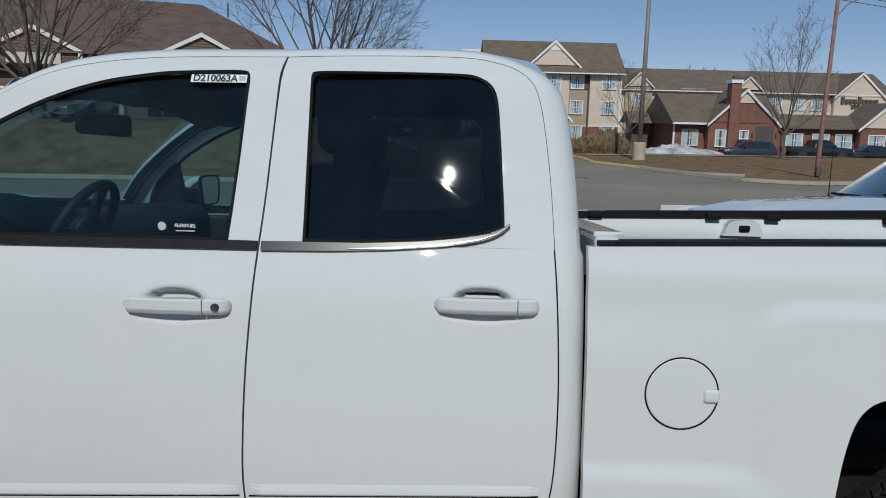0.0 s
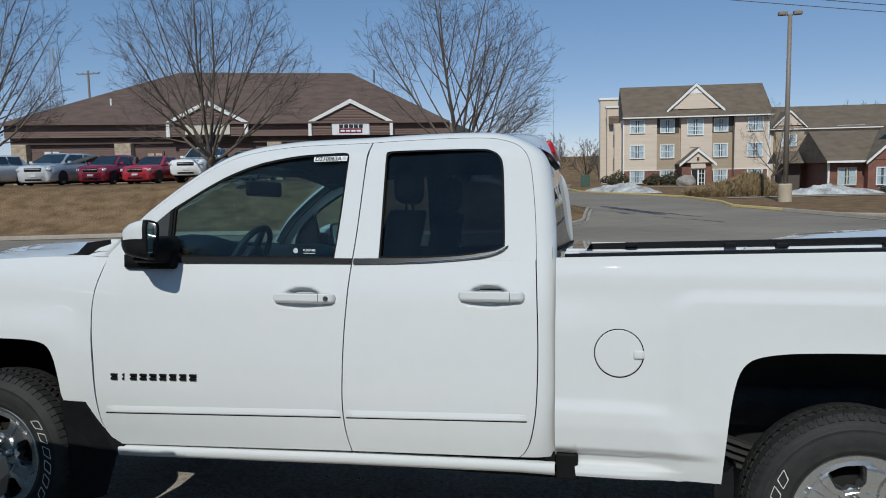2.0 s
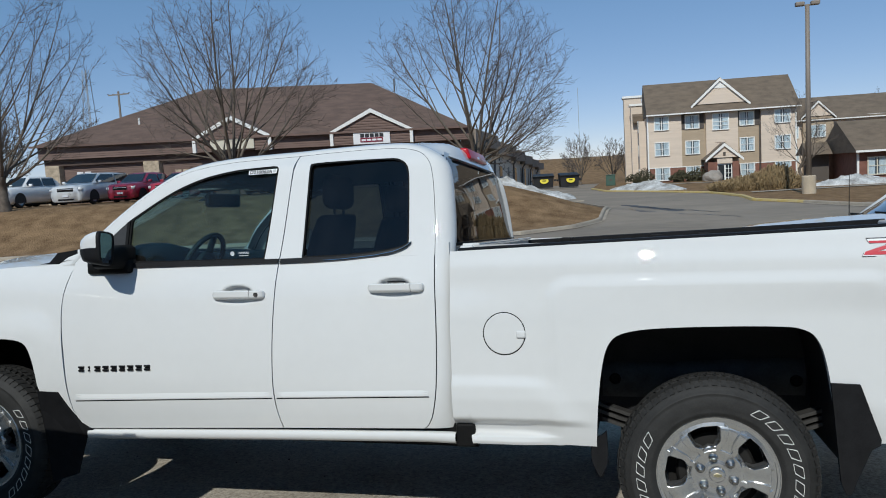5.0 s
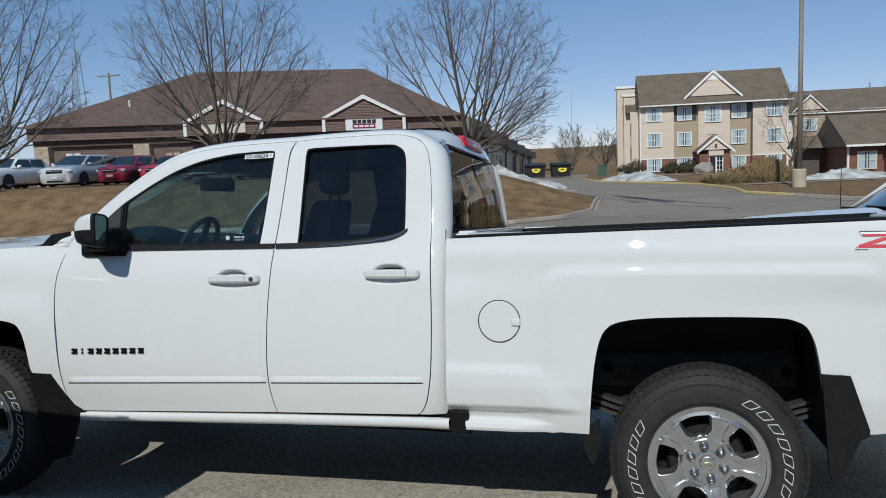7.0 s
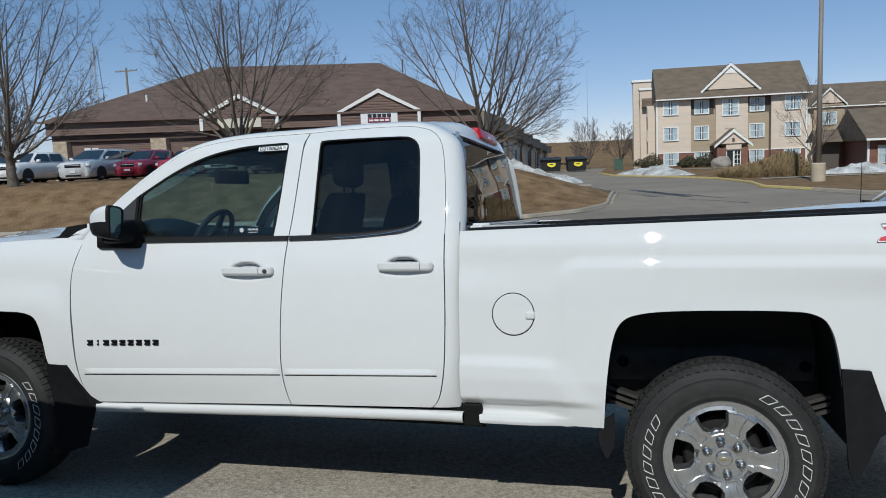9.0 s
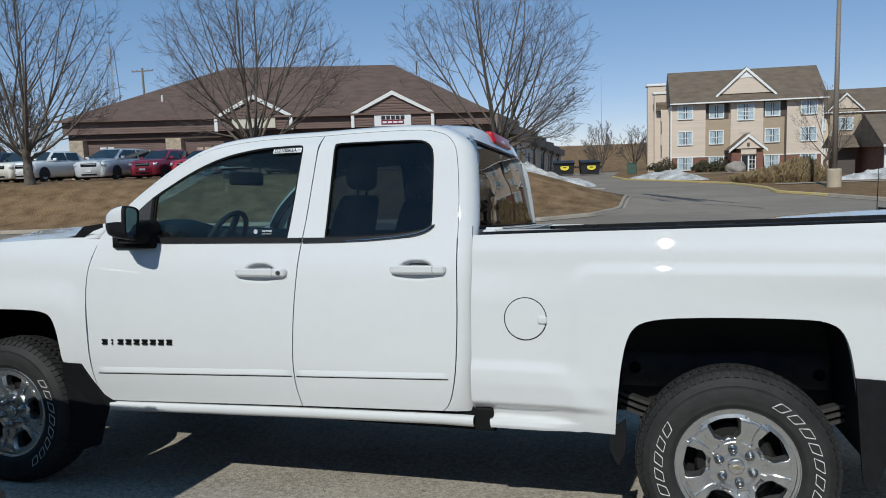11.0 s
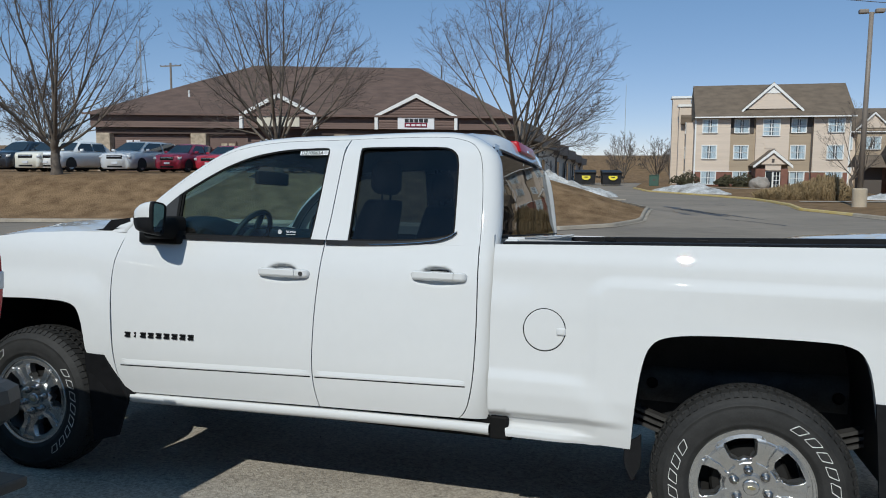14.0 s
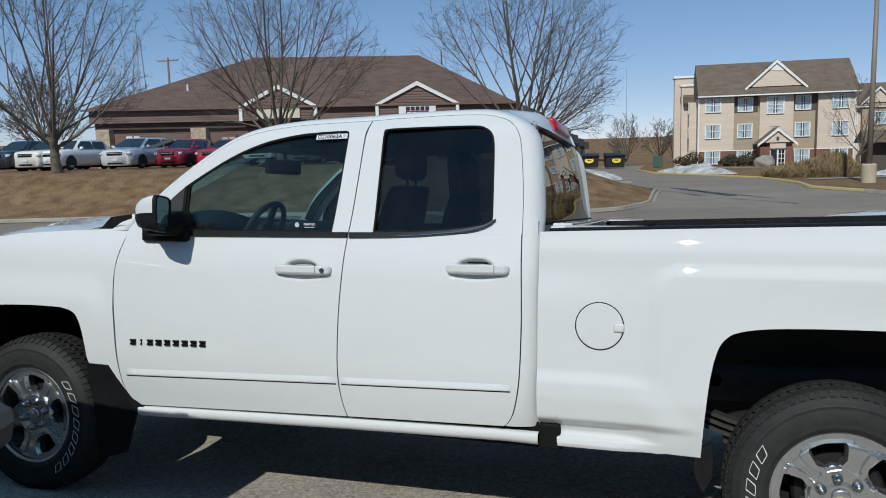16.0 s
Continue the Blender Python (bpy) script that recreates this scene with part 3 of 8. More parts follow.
def handle(x0, x1, z, lock):
    """Pull handle: a flat bar with a rounded nose and a chamfered foot, and a fixed end cap."""
    y = side_y(0, z)
    w = 0.066 if lock else 0.056
    out = []
    for xa, xb, nose in ((x0, x1 - w - 0.0012, True), (x1 - w + 0.0012, x1, False)):
        bm = bmesh.new()
        rows = []
        n = 16
        for i in range(n + 1):
            t = i / n
            x = xa + (xb - xa) * t
            d = (x - xa) if nose else (xb - x)
            e = math.sqrt(max(0.0, 1 - (1 - min(1.0, d / 0.022)) ** 2)) if d < 0.022 else 1.0
            h = 0.006 + 0.0145 * e
            s = (x - x0) / (x1 - x0)
            p = (0.024 + 0.016 * math.sin(math.pi * min(1, max(0, s))) ** 0.7) * (0.35 + 0.65 * e)
            rows.append([(x, y + 0.004 - p * 0.30, z + h), (x, y - p * 0.85, z + h), (x, y - p, z + h * 0.78), (x, y - p, z - h * 0.35), (x, y - p * 0.92, z - h * 0.62), (x, y - p * 0.55, z - h), (x, y + 0.004 - p * 0.30, z - h)])
        vs = grid_faces(bm, rows, closed=True)
        bm.faces.new(vs[0][::-1]), bm.faces.new(vs[-1])
        out.append(bm)
    return out


for d, x0, x1, z, lock in ((front_doors, -2.266, -1.990, 1.147, True), (rear_doors, -1.474, -1.208, 1.167, False)):
    for k in (0, 1):
        a, b = handle(x0, x1, z, lock)
        fl = far if k else (lambda q: q)
        part("door_handle", fl(a), PAINT, d[k], "body-coloured pull handle")
        part("handle_cap", fl(b), PAINT, d[k], "fixed end cap of the handle")
    if lock:
        bm = bmesh.new()
        lathe(bm, [(0.0001, -0.0345), (0.0062, -0.0345), (0.0098, -0.036), (0.0112, -0.030)], 20, "y", (-2.024, side_y(0, z), z + 0.001))
        part("key_lock", bm, STEEL, d[0], "round metal key lock")

# the badge on the front door: nine plain dark blocks
bx0, bx1, n = -3.024, -2.594, 9
for i in range(n):
    w = (bx1 - bx0) / n
    xa = bx0 + w * i
    z = 0.774 + 0.012 * i / n
    ww = w * (0.16 if i == 1 else 0.66)
    y = side_y(0, z)
    bm = bmesh.new()
    off = w * 0.22 if i == 1 else 0.0
    box(bm, xa + off, xa + off + ww, y - 0.008, y + 0.002, z + 0.0185, z + 0.0285, 0.0015)
    box(bm, xa + off, xa + off + ww, y - 0.008, y + 0.002, z + 0.0015, z + 0.0115, 0.0015)
    box(bm, xa + off + 0.002, xa + off + ww - 0.002, y - 0.002, y + 0.002, z + 0.003, z + 0.027)
    part("badge_block", bm, GLOSSBLACK, front_doors[0], "raised black badge block" if i == 0 else "")

# decals on the glass
bm = bmesh.new()
lab = [(-2.168, 1.7555, 1.7330), (-2.013, 1.7575, 1.7345)]
ruled(bm, [(lab[0][0], lab[0][1]), (lab[1][0], lab[1][1])], [(lab[0][0], lab[0][2]), (lab[1][0], lab[1][2])], 1, lambda x, z, v: side_y(x, z) + 0.0075)
part("stock_label", bm, PAPER, front_doors[0], "white paper stock label stuck inside the glass")


def side_text(word, size, x, z, width, inset, material, parent, name):
    bm = text_mesh(word, size, size * 0.03)
    ws = [v.co.x for v in bm.verts]
    k = width / (max(ws) - min(ws))
    for v in bm.verts:
        px, pz = x + v.co.x * k, z + v.co.y
        v.co = (px, side_y(px, pz) + inset, pz)
    return part(name, bm, material, parent)


side_text("D210063A", 0.026, -2.100, 1.7448, 0.124, 0.0060, INK, front_doors[0], "label_text")
bm = boxed(-2.034, -2.017, side_y(0, 1.745) + 0.0045, side_y(0, 1.745) + 0.006, 1.7385, 1.7535)
part("label_bar", bm, DECAL_GREY, front_doors[0])
bm = bmesh.new()
lathe(bm, [(0.0001, 0), (0.0112, 0)], 24, "y", (-2.198, side_y(0, 1.342) + 0.011, 1.342))
part("round_decal", bm, DECAL_GREY, front_doors[0], "small round grey decal")
side_text("FLEXFUEL", 0.012, -2.137, 1.344, 0.056, 0.0125, DECAL_GREY, front_doors[0], "decal_text")
bm = boxed(-2.160, -2.110, side_y(0, 1.334) + 0.011, side_y(0, 1.334) + 0.0125, 1.3295, 1.3325)
part("decal_bar", bm, DECAL_GREY, front_doors[0])

# ---- fixed cab shell
def top_rise(o):
    """Roof height over its side edge, o metres inwards."""
    return float(np.interp(o, [0, 0.003, 0.008, 0.018, 0.045, 0.085, 0.2, 0.45, 0.8], [0, 0.006, 0.012, 0.019, 0.028, 0.034, 0.045, 0.058, 0.064]))


# how far back the rear wall and window of the cab stand at each height
cab_rear = lambda z: float(np.interp(z, [0.5, 1.36, 1.42, 1.6, 1.73, 1.80], [-1.104, -1.106, -1.118, -1.140, -1.163, -1.178]))


# one shell round the doors: the roof's side edge, the rounded rear corner and the post behind the rear door
SHELL = [p for p in crv(DRIP_F, 60)[:-1] if p[0] > -2.40] + crv(DRIP_R, 70)[:-1] + crv(R_EDGE, 40)
SHELL_O = [0, 0.002, 0.006, 0.012, 0.022, 0.035, 0.050, 0.065, 0.075, 0.085]


def shell_ring(i):
    x, z = SHELL[i]
    a, b = SHELL[max(0, i - 2)], SHELL[min(len(SHELL) - 1, i + 2)]
    n = Vector((-(b[1] - a[1]), b[0] - a[0])).normalized()
    if n.y < 0 or z < 1.5:
        n = Vector((1.0, 0.0)).lerp(n, sstep(1.35, 1.6, z)).normalized()
    back = 1 - sstep(0.05, 0.95, n.y)
    reach = (-1.084 - x) if z < 1.3 else 0.077
    out = []
    for o in SHELL_O:
        q = min(1.0, o / 0.075)
        r = top_rise(o) * (1 - back) + reach * math.sqrt(max(0.0, 1 - (1 - q) ** 2)) * back
        out.append((x + n.x * (r + 0.002), side_y(x, z) + 0.003 + o, z + n.y * (r + 0.002)))
    return out, n


RINGS = [shell_ring(i) for i in range(len(SHELL))]
ROOF_END = max(i for i, (r, n) in enumerate(RINGS) if r[-1][2] > 1.770)
TOP_END = max(i for i, (x, z) in enumerate(SHELL) if x < -1.40 and z > 1.6)


def corner_sheet():
    bm = bmesh.new()
    rows = [r for r, n in RINGS[TOP_END:]]
    # the corner turns in to meet the rear wall
    turn = []
    for r in rows:
        x, y, z = r[-1]
        k = sstep(1.790, 1.755, z)
        turn.append(r + [(x + k * (min(x, cab_rear(z) + 0.045) - x), y + 0.001 + 0.005 * k, z - 0.001), (x + k * (min(x, cab_rear(z) - 0.012) - x), y + 0.002 + 0.014 * k, z - 0.002)])
    grid_faces(bm, turn)
    return bm


both("cab_corner", corner_sheet, PAINT, "rounded white cab corner")


def rocker():
    bm = bmesh.new()
    rows = []
    for k, (o, q) in enumerate(((0.030, -0.006), (0.010, -0.008), (0.003, -0.014), (0.000, -0.024), (0.002, -0.040), (0.014, -0.054), (0.06, -0.058))):
        rows.append([(x, 0.032 + o, z + q) for x, z in rs([(-3.02, 0.478), (-1.95, 0.508), (-1.23, 0.522), (-1.09, 0.520)], 30)])
    grid_faces(bm, rows)
    return bm


both("rocker_panel", rocker, PAINT, "white rocker panel")


def rocker_back():
    bm = bmesh.new()
    box(bm, -3.16, -1.0, 0.095, 0.14, 0.44, 0.58)
    box(bm, -1.085, -1.0, 0.03, 0.12, 0.455, 0.56, 0.01)
    return bm


def sill_joint():
    bm = bmesh.new()
    P = rs([(-3.03, 0.480), (-1.95, 0.510), (-1.23, 0.526), (-1.09, 0.524)], 24)
    ruled(bm, [(x, z - 0.02) for x, z in P], [(x, z + 0.03) for x, z in P], 1, lambda x, z, v: 0.064)
    return bm


both("sill_joint", sill_joint, SEAL, "dark joint over the rocker", smooth=False)
both("rocker_support", rocker_back, FRAME_BLACK, "black sill support behind the rocker", smooth=False)

# dark joints behind the panel gaps and along the roof ditch
def joint(pts, w, y_off):
    bm = bmesh.new()
    P = crv(pts, 40)
    ruled(bm, shift(P, -w), shift(P, w), 1, lambda x, z, v: side_y(x, min(z, 1.80)) + y_off)
    return bm


for pts in (F_EDGE, SPLIT, R_EDGE, [(-1.934, 1.30), (-1.9275, 1.45), (-1.9215, 1.65), (-1.9145, 1.81)]):
    both("door_joint", lambda: joint(pts, 0.02, 0.022), SEAL, "black door joint" if pts is F_EDGE else "")


def ditch():
    bm = bmesh.new()
    grid_faces(bm, [[(x + nn.x * d, side_y(x, z) + 0.009, z + nn.y * d) for (x, z), (r, nn) in zip(SHELL, RINGS)] for d in (-0.008, 0.010)])
    return bm


both("roof_joint", ditch, SEAL, "dark joint under the roof edge")
ROOF_LIP = rs([(-1.334, 1.880), (-1.25, 1.872), (-1.20, 1.862), (-1.175, 1.848), (-1.160, 1.825), (-1.148, 1.795), (-1.140, 1.772)], ROOF_END - TOP_END - 3)
bm = bmesh.new()
rows = []
for i in range(ROOF_END + 1):
    ring, nn = RINGS[i]
    x, z = SHELL[i]
    k = max(0.0, nn.y)
    row = list(ring)
    for o in (0.14, 0.2, 0.3, 0.45, 0.6):
        t = (o - 0.085) / 0.515
        row.append((ring[-1][0] - 0.05 * t * sstep(-2.2, -2.44, x), ring[0][1] + o, ring[-1][2] + (top_rise(o) - top_rise(0.085)) * k))
    row.append((row[-1][0], HALF, ring[-1][2] + (top_rise(0.8) - top_rise(0.085)) * k))
    if i >= TOP_END + 4:                       # a rolled lip over the rear window
        lx, lz = ROOF_LIP[i - TOP_END - 4]
        row = [(p + (lx - p) * sstep(0.10, 0.32, q - row[0][1]), q, h + (lz - h) * sstep(0.10, 0.32, q - row[0][1])) for p, q, h in row]
    rows.append(row + [(p, 2 * HALF - q, s) for p, q, s in row[:-1][::-1]])
# the corner patches behind the last top slice belong to the cab corners
vs = [[bm.verts.new(p) for p in row] for row in rows]
m = len(rows[0])
for i in range(len(vs) - 1):
    for j in range(m - 1):
        if i >= TOP_END and (j < len(SHELL_O) - 1 or j >= m - len(SHELL_O)):
            continue
        bm.faces.new((vs[i][j], vs[i][j + 1], vs[i + 1][j + 1], vs[i + 1][j]))
bmesh.ops.delete(bm, geom=[v for v in bm.verts if not v.link_faces], context="VERTS")
part("roof", bm, PAINT, truck, "white roof panel", True)
bm = bmesh.new()
rows = [[(x, side_y(0, 1.78) + 0.06 + (2 * HALF - 2 * side_y(0, 1.78) - 0.12) * k / 10, 1.765 + dz + 0.05 * math.sin(math.pi * k / 10)) for k in range(11)] for x, dz in ((-2.62, -0.085), (-2.52, -0.045), (-2.38, -0.012), (-2.2, 0.0), (-1.8, 0.0), (-1.4, 0.0), (-1.2, 0.0))]
grid_faces(bm, rows)
part("headliner", bm, HEADLINER, truck, "grey cloth headliner", True)


def a_pillar():
    """White post between door frame and windscreen, from the cowl to the roof."""
    bm = bmesh.new()
    P = [p for p in crv(DRIP_F, 60) if p[0] < -2.36]
    grid_faces(bm, [[(x - 0.10 * o * sstep(-2.2, -2.44, x), side_y(0, z) + 0.003 + o, z + q) for x, z in P]
                    for o, q in [(o, top_rise(o) + 0.002) for o in (0, 0.003, 0.008, 0.018, 0.045, 0.085)] + [(0.09, 0.015)]])
    return bm


def pillar_joint():
    bm = bmesh.new()
    P = [p for p in crv(DRIP_F, 60) if p[0] < -2.38]
    ruled(bm, [(x, z - 0.006) for x, z in P], [(x, z + 0.008) for x, z in P], 1, lambda x, z, v: side_y(x, z) + 0.009)
    return bm


both("pillar_joint", pillar_joint, SEAL, "dark joint along the windscreen post")
both("a_pillar", a_pillar, PAINT, "white windscreen post")
bm = bmesh.new()
P = [p for p in crv(DRIP_F, 40) if p[0] < -2.34]
grid_faces(bm, [[(x - 0.012 - 0.22 * math.sin(math.pi * k / 14) * sstep(-2.3, -3.0, x) - 0.04 * math.sin(math.pi * k / 14), side_y(0, z) + 0.085 + (2 * HALF - 2 * side_y(0, z) - 0.17) * k / 14, z + 0.028 + 0.026 * math.sin(math.pi * k / 14)) for k in range(15)] for x, z in P])
part("windscreen", bm, GLASS_CLEAR, truck, "clear curved windscreen", True)
# a small pale sticker inside the screen, beside the mirror
bm = bmesh.new()
P = rs([p for p in crv(DRIP_F, 40) if 1.60 < p[1] < 1.665], 4)
grid_faces(bm, [[(x + 0.004 - 0.22 * math.sin(math.pi * k / 14) * sstep(-2.3, -3.0, x) - 0.04 * math.sin(math.pi * k / 14), side_y(0, z) + 0.085 + (2 * HALF - 2 * side_y(0, z) - 0.17) * k / 14, z + 0.018 + 0.026 * math.sin(math.pi * k / 14)) for k in (7.4, 7.8, 8.2)] for x, z in P[1:3]])
part("screen_sticker", bm, DECAL_GREY, truck, "pale sticker inside the windscreen")

# back of the cab
bm = bmesh.new()
edge_in = lambda z: side_y(0, z) + 0.070
grid_faces(bm, [[(cab_rear(z), 0.11 + 1.81 * k / 8, z) for k in range(9)] for z in np.linspace(0.5, 1.362, 6)])
for k0, k1 in ((0, 1), (1, 0)):
    grid_faces(bm, [[(cab_rear(z), (edge_in(z) + 0.05 * q) if k0 == 0 else 2 * HALF - edge_in(z) - 0.05 * q, z) for q in (0, 1)] for z in np.linspace(1.362, 1.80, 9)])
grid_faces(bm, [[(cab_rear(z) + 0.001, edge_in(z) + 0.04 + (2 * HALF - 2 * edge_in(z) - 0.08) * k / 8, z) for k in range(9)] for z in (1.764, 1.80)])
part("cab_back", bm, PAINT, truck, "white rear wall of the cab")
bm = bmesh.new()
grid_faces(bm, [[(cab_rear(z) + 0.006 + 0.005 * math.sin(math.pi * k / 20), edge_in(z) + 0.026 + (2 * HALF - 2 * edge_in(z) - 0.052) * k / 20, z) for k in range(21)] for z in np.linspace(1.355, 1.770, 14)])
part("rear_window", bm, GLASS_DARK, truck, "dark glossy rear window of the cab", True)
bm = bmesh.new()
for sg in (0, 1):
    grid_faces(bm, [[(cab_rear(z) + 0.009, (edge_in(z) + 0.016 + 0.012 * q) if not sg else 2 * HALF - edge_in(z) - 0.016 - 0.012 * q, z) for q in (0, 1)] for z in np.linspace(1.345, 1.77, 10)])
box(bm, -1.098, -1.086, 0.19, 1.84, 1.344, 1.358, 0.003)
part("window_seal", bm, SEAL, truck, "black rear window seal")
bm = bmesh.new()
box(bm, -1.185, -1.134, 0.79, 1.24, 1.798, 1.862, 0.012, 3)
for v in bm.verts:
    v.co.x -= 0.35 * (v.co.z - 1.80)
brake = part("brake_light", bm, RED_LENS, truck, "red high brake light", True)
bm = boxed(-1.17, -1.132, 0.985, 1.045, 1.812, 1.830, 0.004)
for v in bm.verts:
    v.co.x -= 0.35 * (v.co.z - 1.80)
part("cargo_lamp", bm, CLEAR_LENS, brake, "clear cargo lamp lens")

# ---- front wings, bonnet, cowl
ARCH_F = [(-4.080, 0.60), (-4.072, 0.70), (-4.045, 0.80), (-3.99, 0.885), (-3.90, 0.928), (-3.78, 0.938), (-3.645, 0.942), (-3.52, 0.942), (-3.42, 0.938), (-3.352, 0.922), (-3.317, 0.891), (-3.288, 0.832), (-3.265, 0.755), (-3.246, 0.68), (-3.175, 0.60), (-3.120, 0.53), (-3.065, 0.478)]


def fender():
    bm = bmesh.new()
    low = rs([(-4.52, 0.62), (-4.30, 0.60)] + crv(ARCH_F, 80), 90)
    top = rs([(-4.48, 1.06), (-4.30, 1.20), (-3.944, 1.268), (-3.75, 1.292), (-3.49, 1.306), (-3.29, 1.315), (-3.085, 1.320)], 90)
    edge = [(-3.100, 1.320), (-3.120, 1.23), (-3.138, 1.15), (-3.143, 1.07), (-3.138, 0.97), (-3.126, 0.85), (-3.118, 0.75), (-3.110, 0.67), (-3.096, 0.585), (-3.074, 0.523), (-3.045, 0.490), (-3.035, 0.478)]
    ruled(bm, low, top, 16, fender_y)
    for v in bm.verts:                      # trim to the door's front edge
        lim = float(np.interp(v.co.z, [q[1] for q in edge[::-1]], [q[0] for q in edge[::-1]]))
        t = sstep(-3.36, -3.0, v.co.x) / sstep(-3.36, -3.0, -3.065 - 0.020 * (v.co.z - 0.478) / 0.842)
        last = -3.065 - 0.020 * (v.co.z - 0.478) / 0.842
        v.co.x += (lim + 0.0045 - last) * t
        v.co.y = fender_y(v.co.x, v.co.z)
    fold(bm, (0, 0.035, 0))
    return bm


both("front_wing", fender, PAINT, "white front wing with a square wheel arch")
bm = bmesh.new()
rows = []
for x, z, yy in ((-4.50, 1.03, 0.26), (-4.42, 1.14, 0.20), (-4.28, 1.206, 0.16), (-3.944, 1.262, 0.115), (-3.75, 1.287, 0.10), (-3.49, 1.301, 0.096), (-3.30, 1.310, 0.096), (-3.16, 1.314, 0.110)):
    row = []
    for k in range(21):
        s = k / 20
        y = yy + (2 * HALF - 2 * yy) * s
        e = 1 - abs(2 * s - 1)
        row.append((x - 0.12 * math.sin(math.pi * s) + (0.02 if x > -3.3 else 0), y, z + 0.004 + 0.036 * sstep(0.0, 0.16, e) * (1 - 0.6 * sstep(-3.34, -3.2, x)) + 0.034 * sstep(0.20, 0.5, e) * (0.4 if x < -4.3 else 1 - sstep(-3.34, -3.2, x))))
    rows.append(row)
grid_faces(bm, rows)
fold(bm, (0, 0, -0.03))
part("bonnet", bm, PAINT, truck, "white bonnet", True)
bm = bmesh.new()
grid_faces(bm, [[(x - 0.10 * math.sin(math.pi * k / 10), 0.10 + (2 * HALF - 0.2) * k / 10, z + 0.03 * math.sin(math.pi * k / 10)) for k in range(11)] for x, z in ((-3.24, 1.318), (-3.16, 1.335), (-3.10, 1.335), (-3.05, 1.320))])
cowl = part("cowl", bm, TRIM, truck, "black plastic cowl grille", True)
bm = bmesh.new()
for y in (0.115,):
    prism(bm, [(-3.35, 1.315), (-3.275, 1.327), (-3.222, 1.375), (-3.11, 1.388), (-3.09, 1.36), (-3.20, 1.318)], y, y + 0.16)
part("cowl_end", bm, TRIM, cowl, "black wedge at the bonnet corner")

for sg in (0, 1):
    bm = bmesh.new()
    rows = []
    for t in np.linspace(0, 1, 8):
        xa, xb, z = -3.210 + 0.105 * t, -3.100 + 0.060 * t, 1.312 + 0.078 * t
        rows.append([(xa, 0.100 + 0.03 * t, z), (xa + (xb - xa) * 0.5, 0.094 + 0.028 * t, z), (xb, 0.092 + 0.026 * t, z), (xb, 0.15, z)])
    grid_faces(bm, rows)
    part("wing_corner", far(bm) if sg else bm, PAINT, truck, "white corner of the wing at the windscreen post", True)

# front end
bm = bmesh.new()
box(bm, -4.60, -4.40, 0.10, 1.93, 0.46, 0.70, 0.05, 3)
part("front_bumper", bm, CHROME, truck, "chrome front bumper", True)
bm = boxed(-4.56, -4.45, 0.32, 1.71, 0.70, 1.06, 0.02)
part("grille", bm, TRIM, truck, "black grille")
for y in (0.10, 1.71):
    part("headlight", boxed(-4.545, -4.40, y, y + 0.22, 0.82, 1.05, 0.02), CLEAR_LENS, truck, "clear headlight")

# ---- bed
ARCH_R = [(-0.474, 0.480), (-0.466, 0.60), (-0.455, 0.72), (-0.441, 0.82), (-0.422, 0.895), (-0.396, 0.938), (-0.355, 0.963), (-0.267, 0.980), (-0.13, 0.988), (0.0, 0.991), (0.14, 0.992), (0.273, 0.989), (0.325, 0.980), (0.368, 0.957), (0.396, 0.906), (0.412, 0.84), (0.424, 0.76), (0.440, 0.64), (0.452, 0.53)]
BED_TOP = [(-1.087, 1.3215), (-0.56, 1.336), (0.10, 1.351), (0.65, 1.366), (1.17, 1.380)]


def bed_side():
    bm = bmesh.new()
    low = rs([(-1.087, 0.558), (-1.055, 0.553), (-1.014, 0.524), (-1.008, 0.476)], 10)[:-1] + rs([(-1.008, 0.476), (-0.80, 0.476), (-0.60, 0.479)], 16)[:-1] + rs([(-0.60, 0.483), (-0.474, 0.480)], 6)[:-1] + crv(ARCH_R, 90) + rs([(0.452, 0.53), (0.62, 0.535)], 8)[1:-1] + rs([(0.62, 0.535), (1.17, 0.56)], 14)
    xs_top = []
    for x, z in low:
        xs_top.append(x)
    top = [(x if i else -1.087, float(np.interp(x, [p[0] for p in BED_TOP], [p[1] for p in BED_TOP]))) for i, (x, z) in enumerate(low)]
    # even out the columns over the arch
    sm = np.array([p[0] for p in top])
    for _ in range(60):
        sm[1:-1] = (sm[:-2] + sm[2:]) / 2 * 0.5 + sm[1:-1] * 0.5
    top = [(float(x), float(np.interp(x, [p[0] for p in BED_TOP], [p[1] for p in BED_TOP]))) for x in sm]
    ruled(bm, low, top, 170, bed_y)
    fold(bm, (0, 0.035, 0))
    return bm


beds = both("bed_side", bed_side, PAINT, "white cargo bed side with a square wheel arch")


def rail():
    bm = bmesh.new()
    rows = []
    for o, q in ((0.072, -0.016), (0.066, -0.003), (0.076, 0.004), (0.10, 0.006), (0.145, 0.006), (0.155, 0.000), (0.155, -0.030)):
        rows.append([(x, o, z + q) for x, z in rs([(-1.055, 1.329), (-0.56, 1.342), (0.10, 1.357), (0.65, 1.372), (1.17, 1.386)], 30)])
    vs = grid_faces(bm, rows)
    bm.faces.new([r[0] for r in vs])
    bm.faces.new([r[-1] for r in vs][::-1])
    return bm


both("bed_rail_cap", rail, TRIM, "black plastic cap on the bed rail", smooth=False)


def bed_inner():
    bm = bmesh.new()
    grid_faces(bm, [[(x, 0.15 + o, z) for x in np.linspace(-1.0, 1.15, 20)] for z, o in ((1.345, -0.01), (1.30, 0.0), (1.28, 0.03), (1.24, 0.035), (1.035, 0.04))])
    return bm


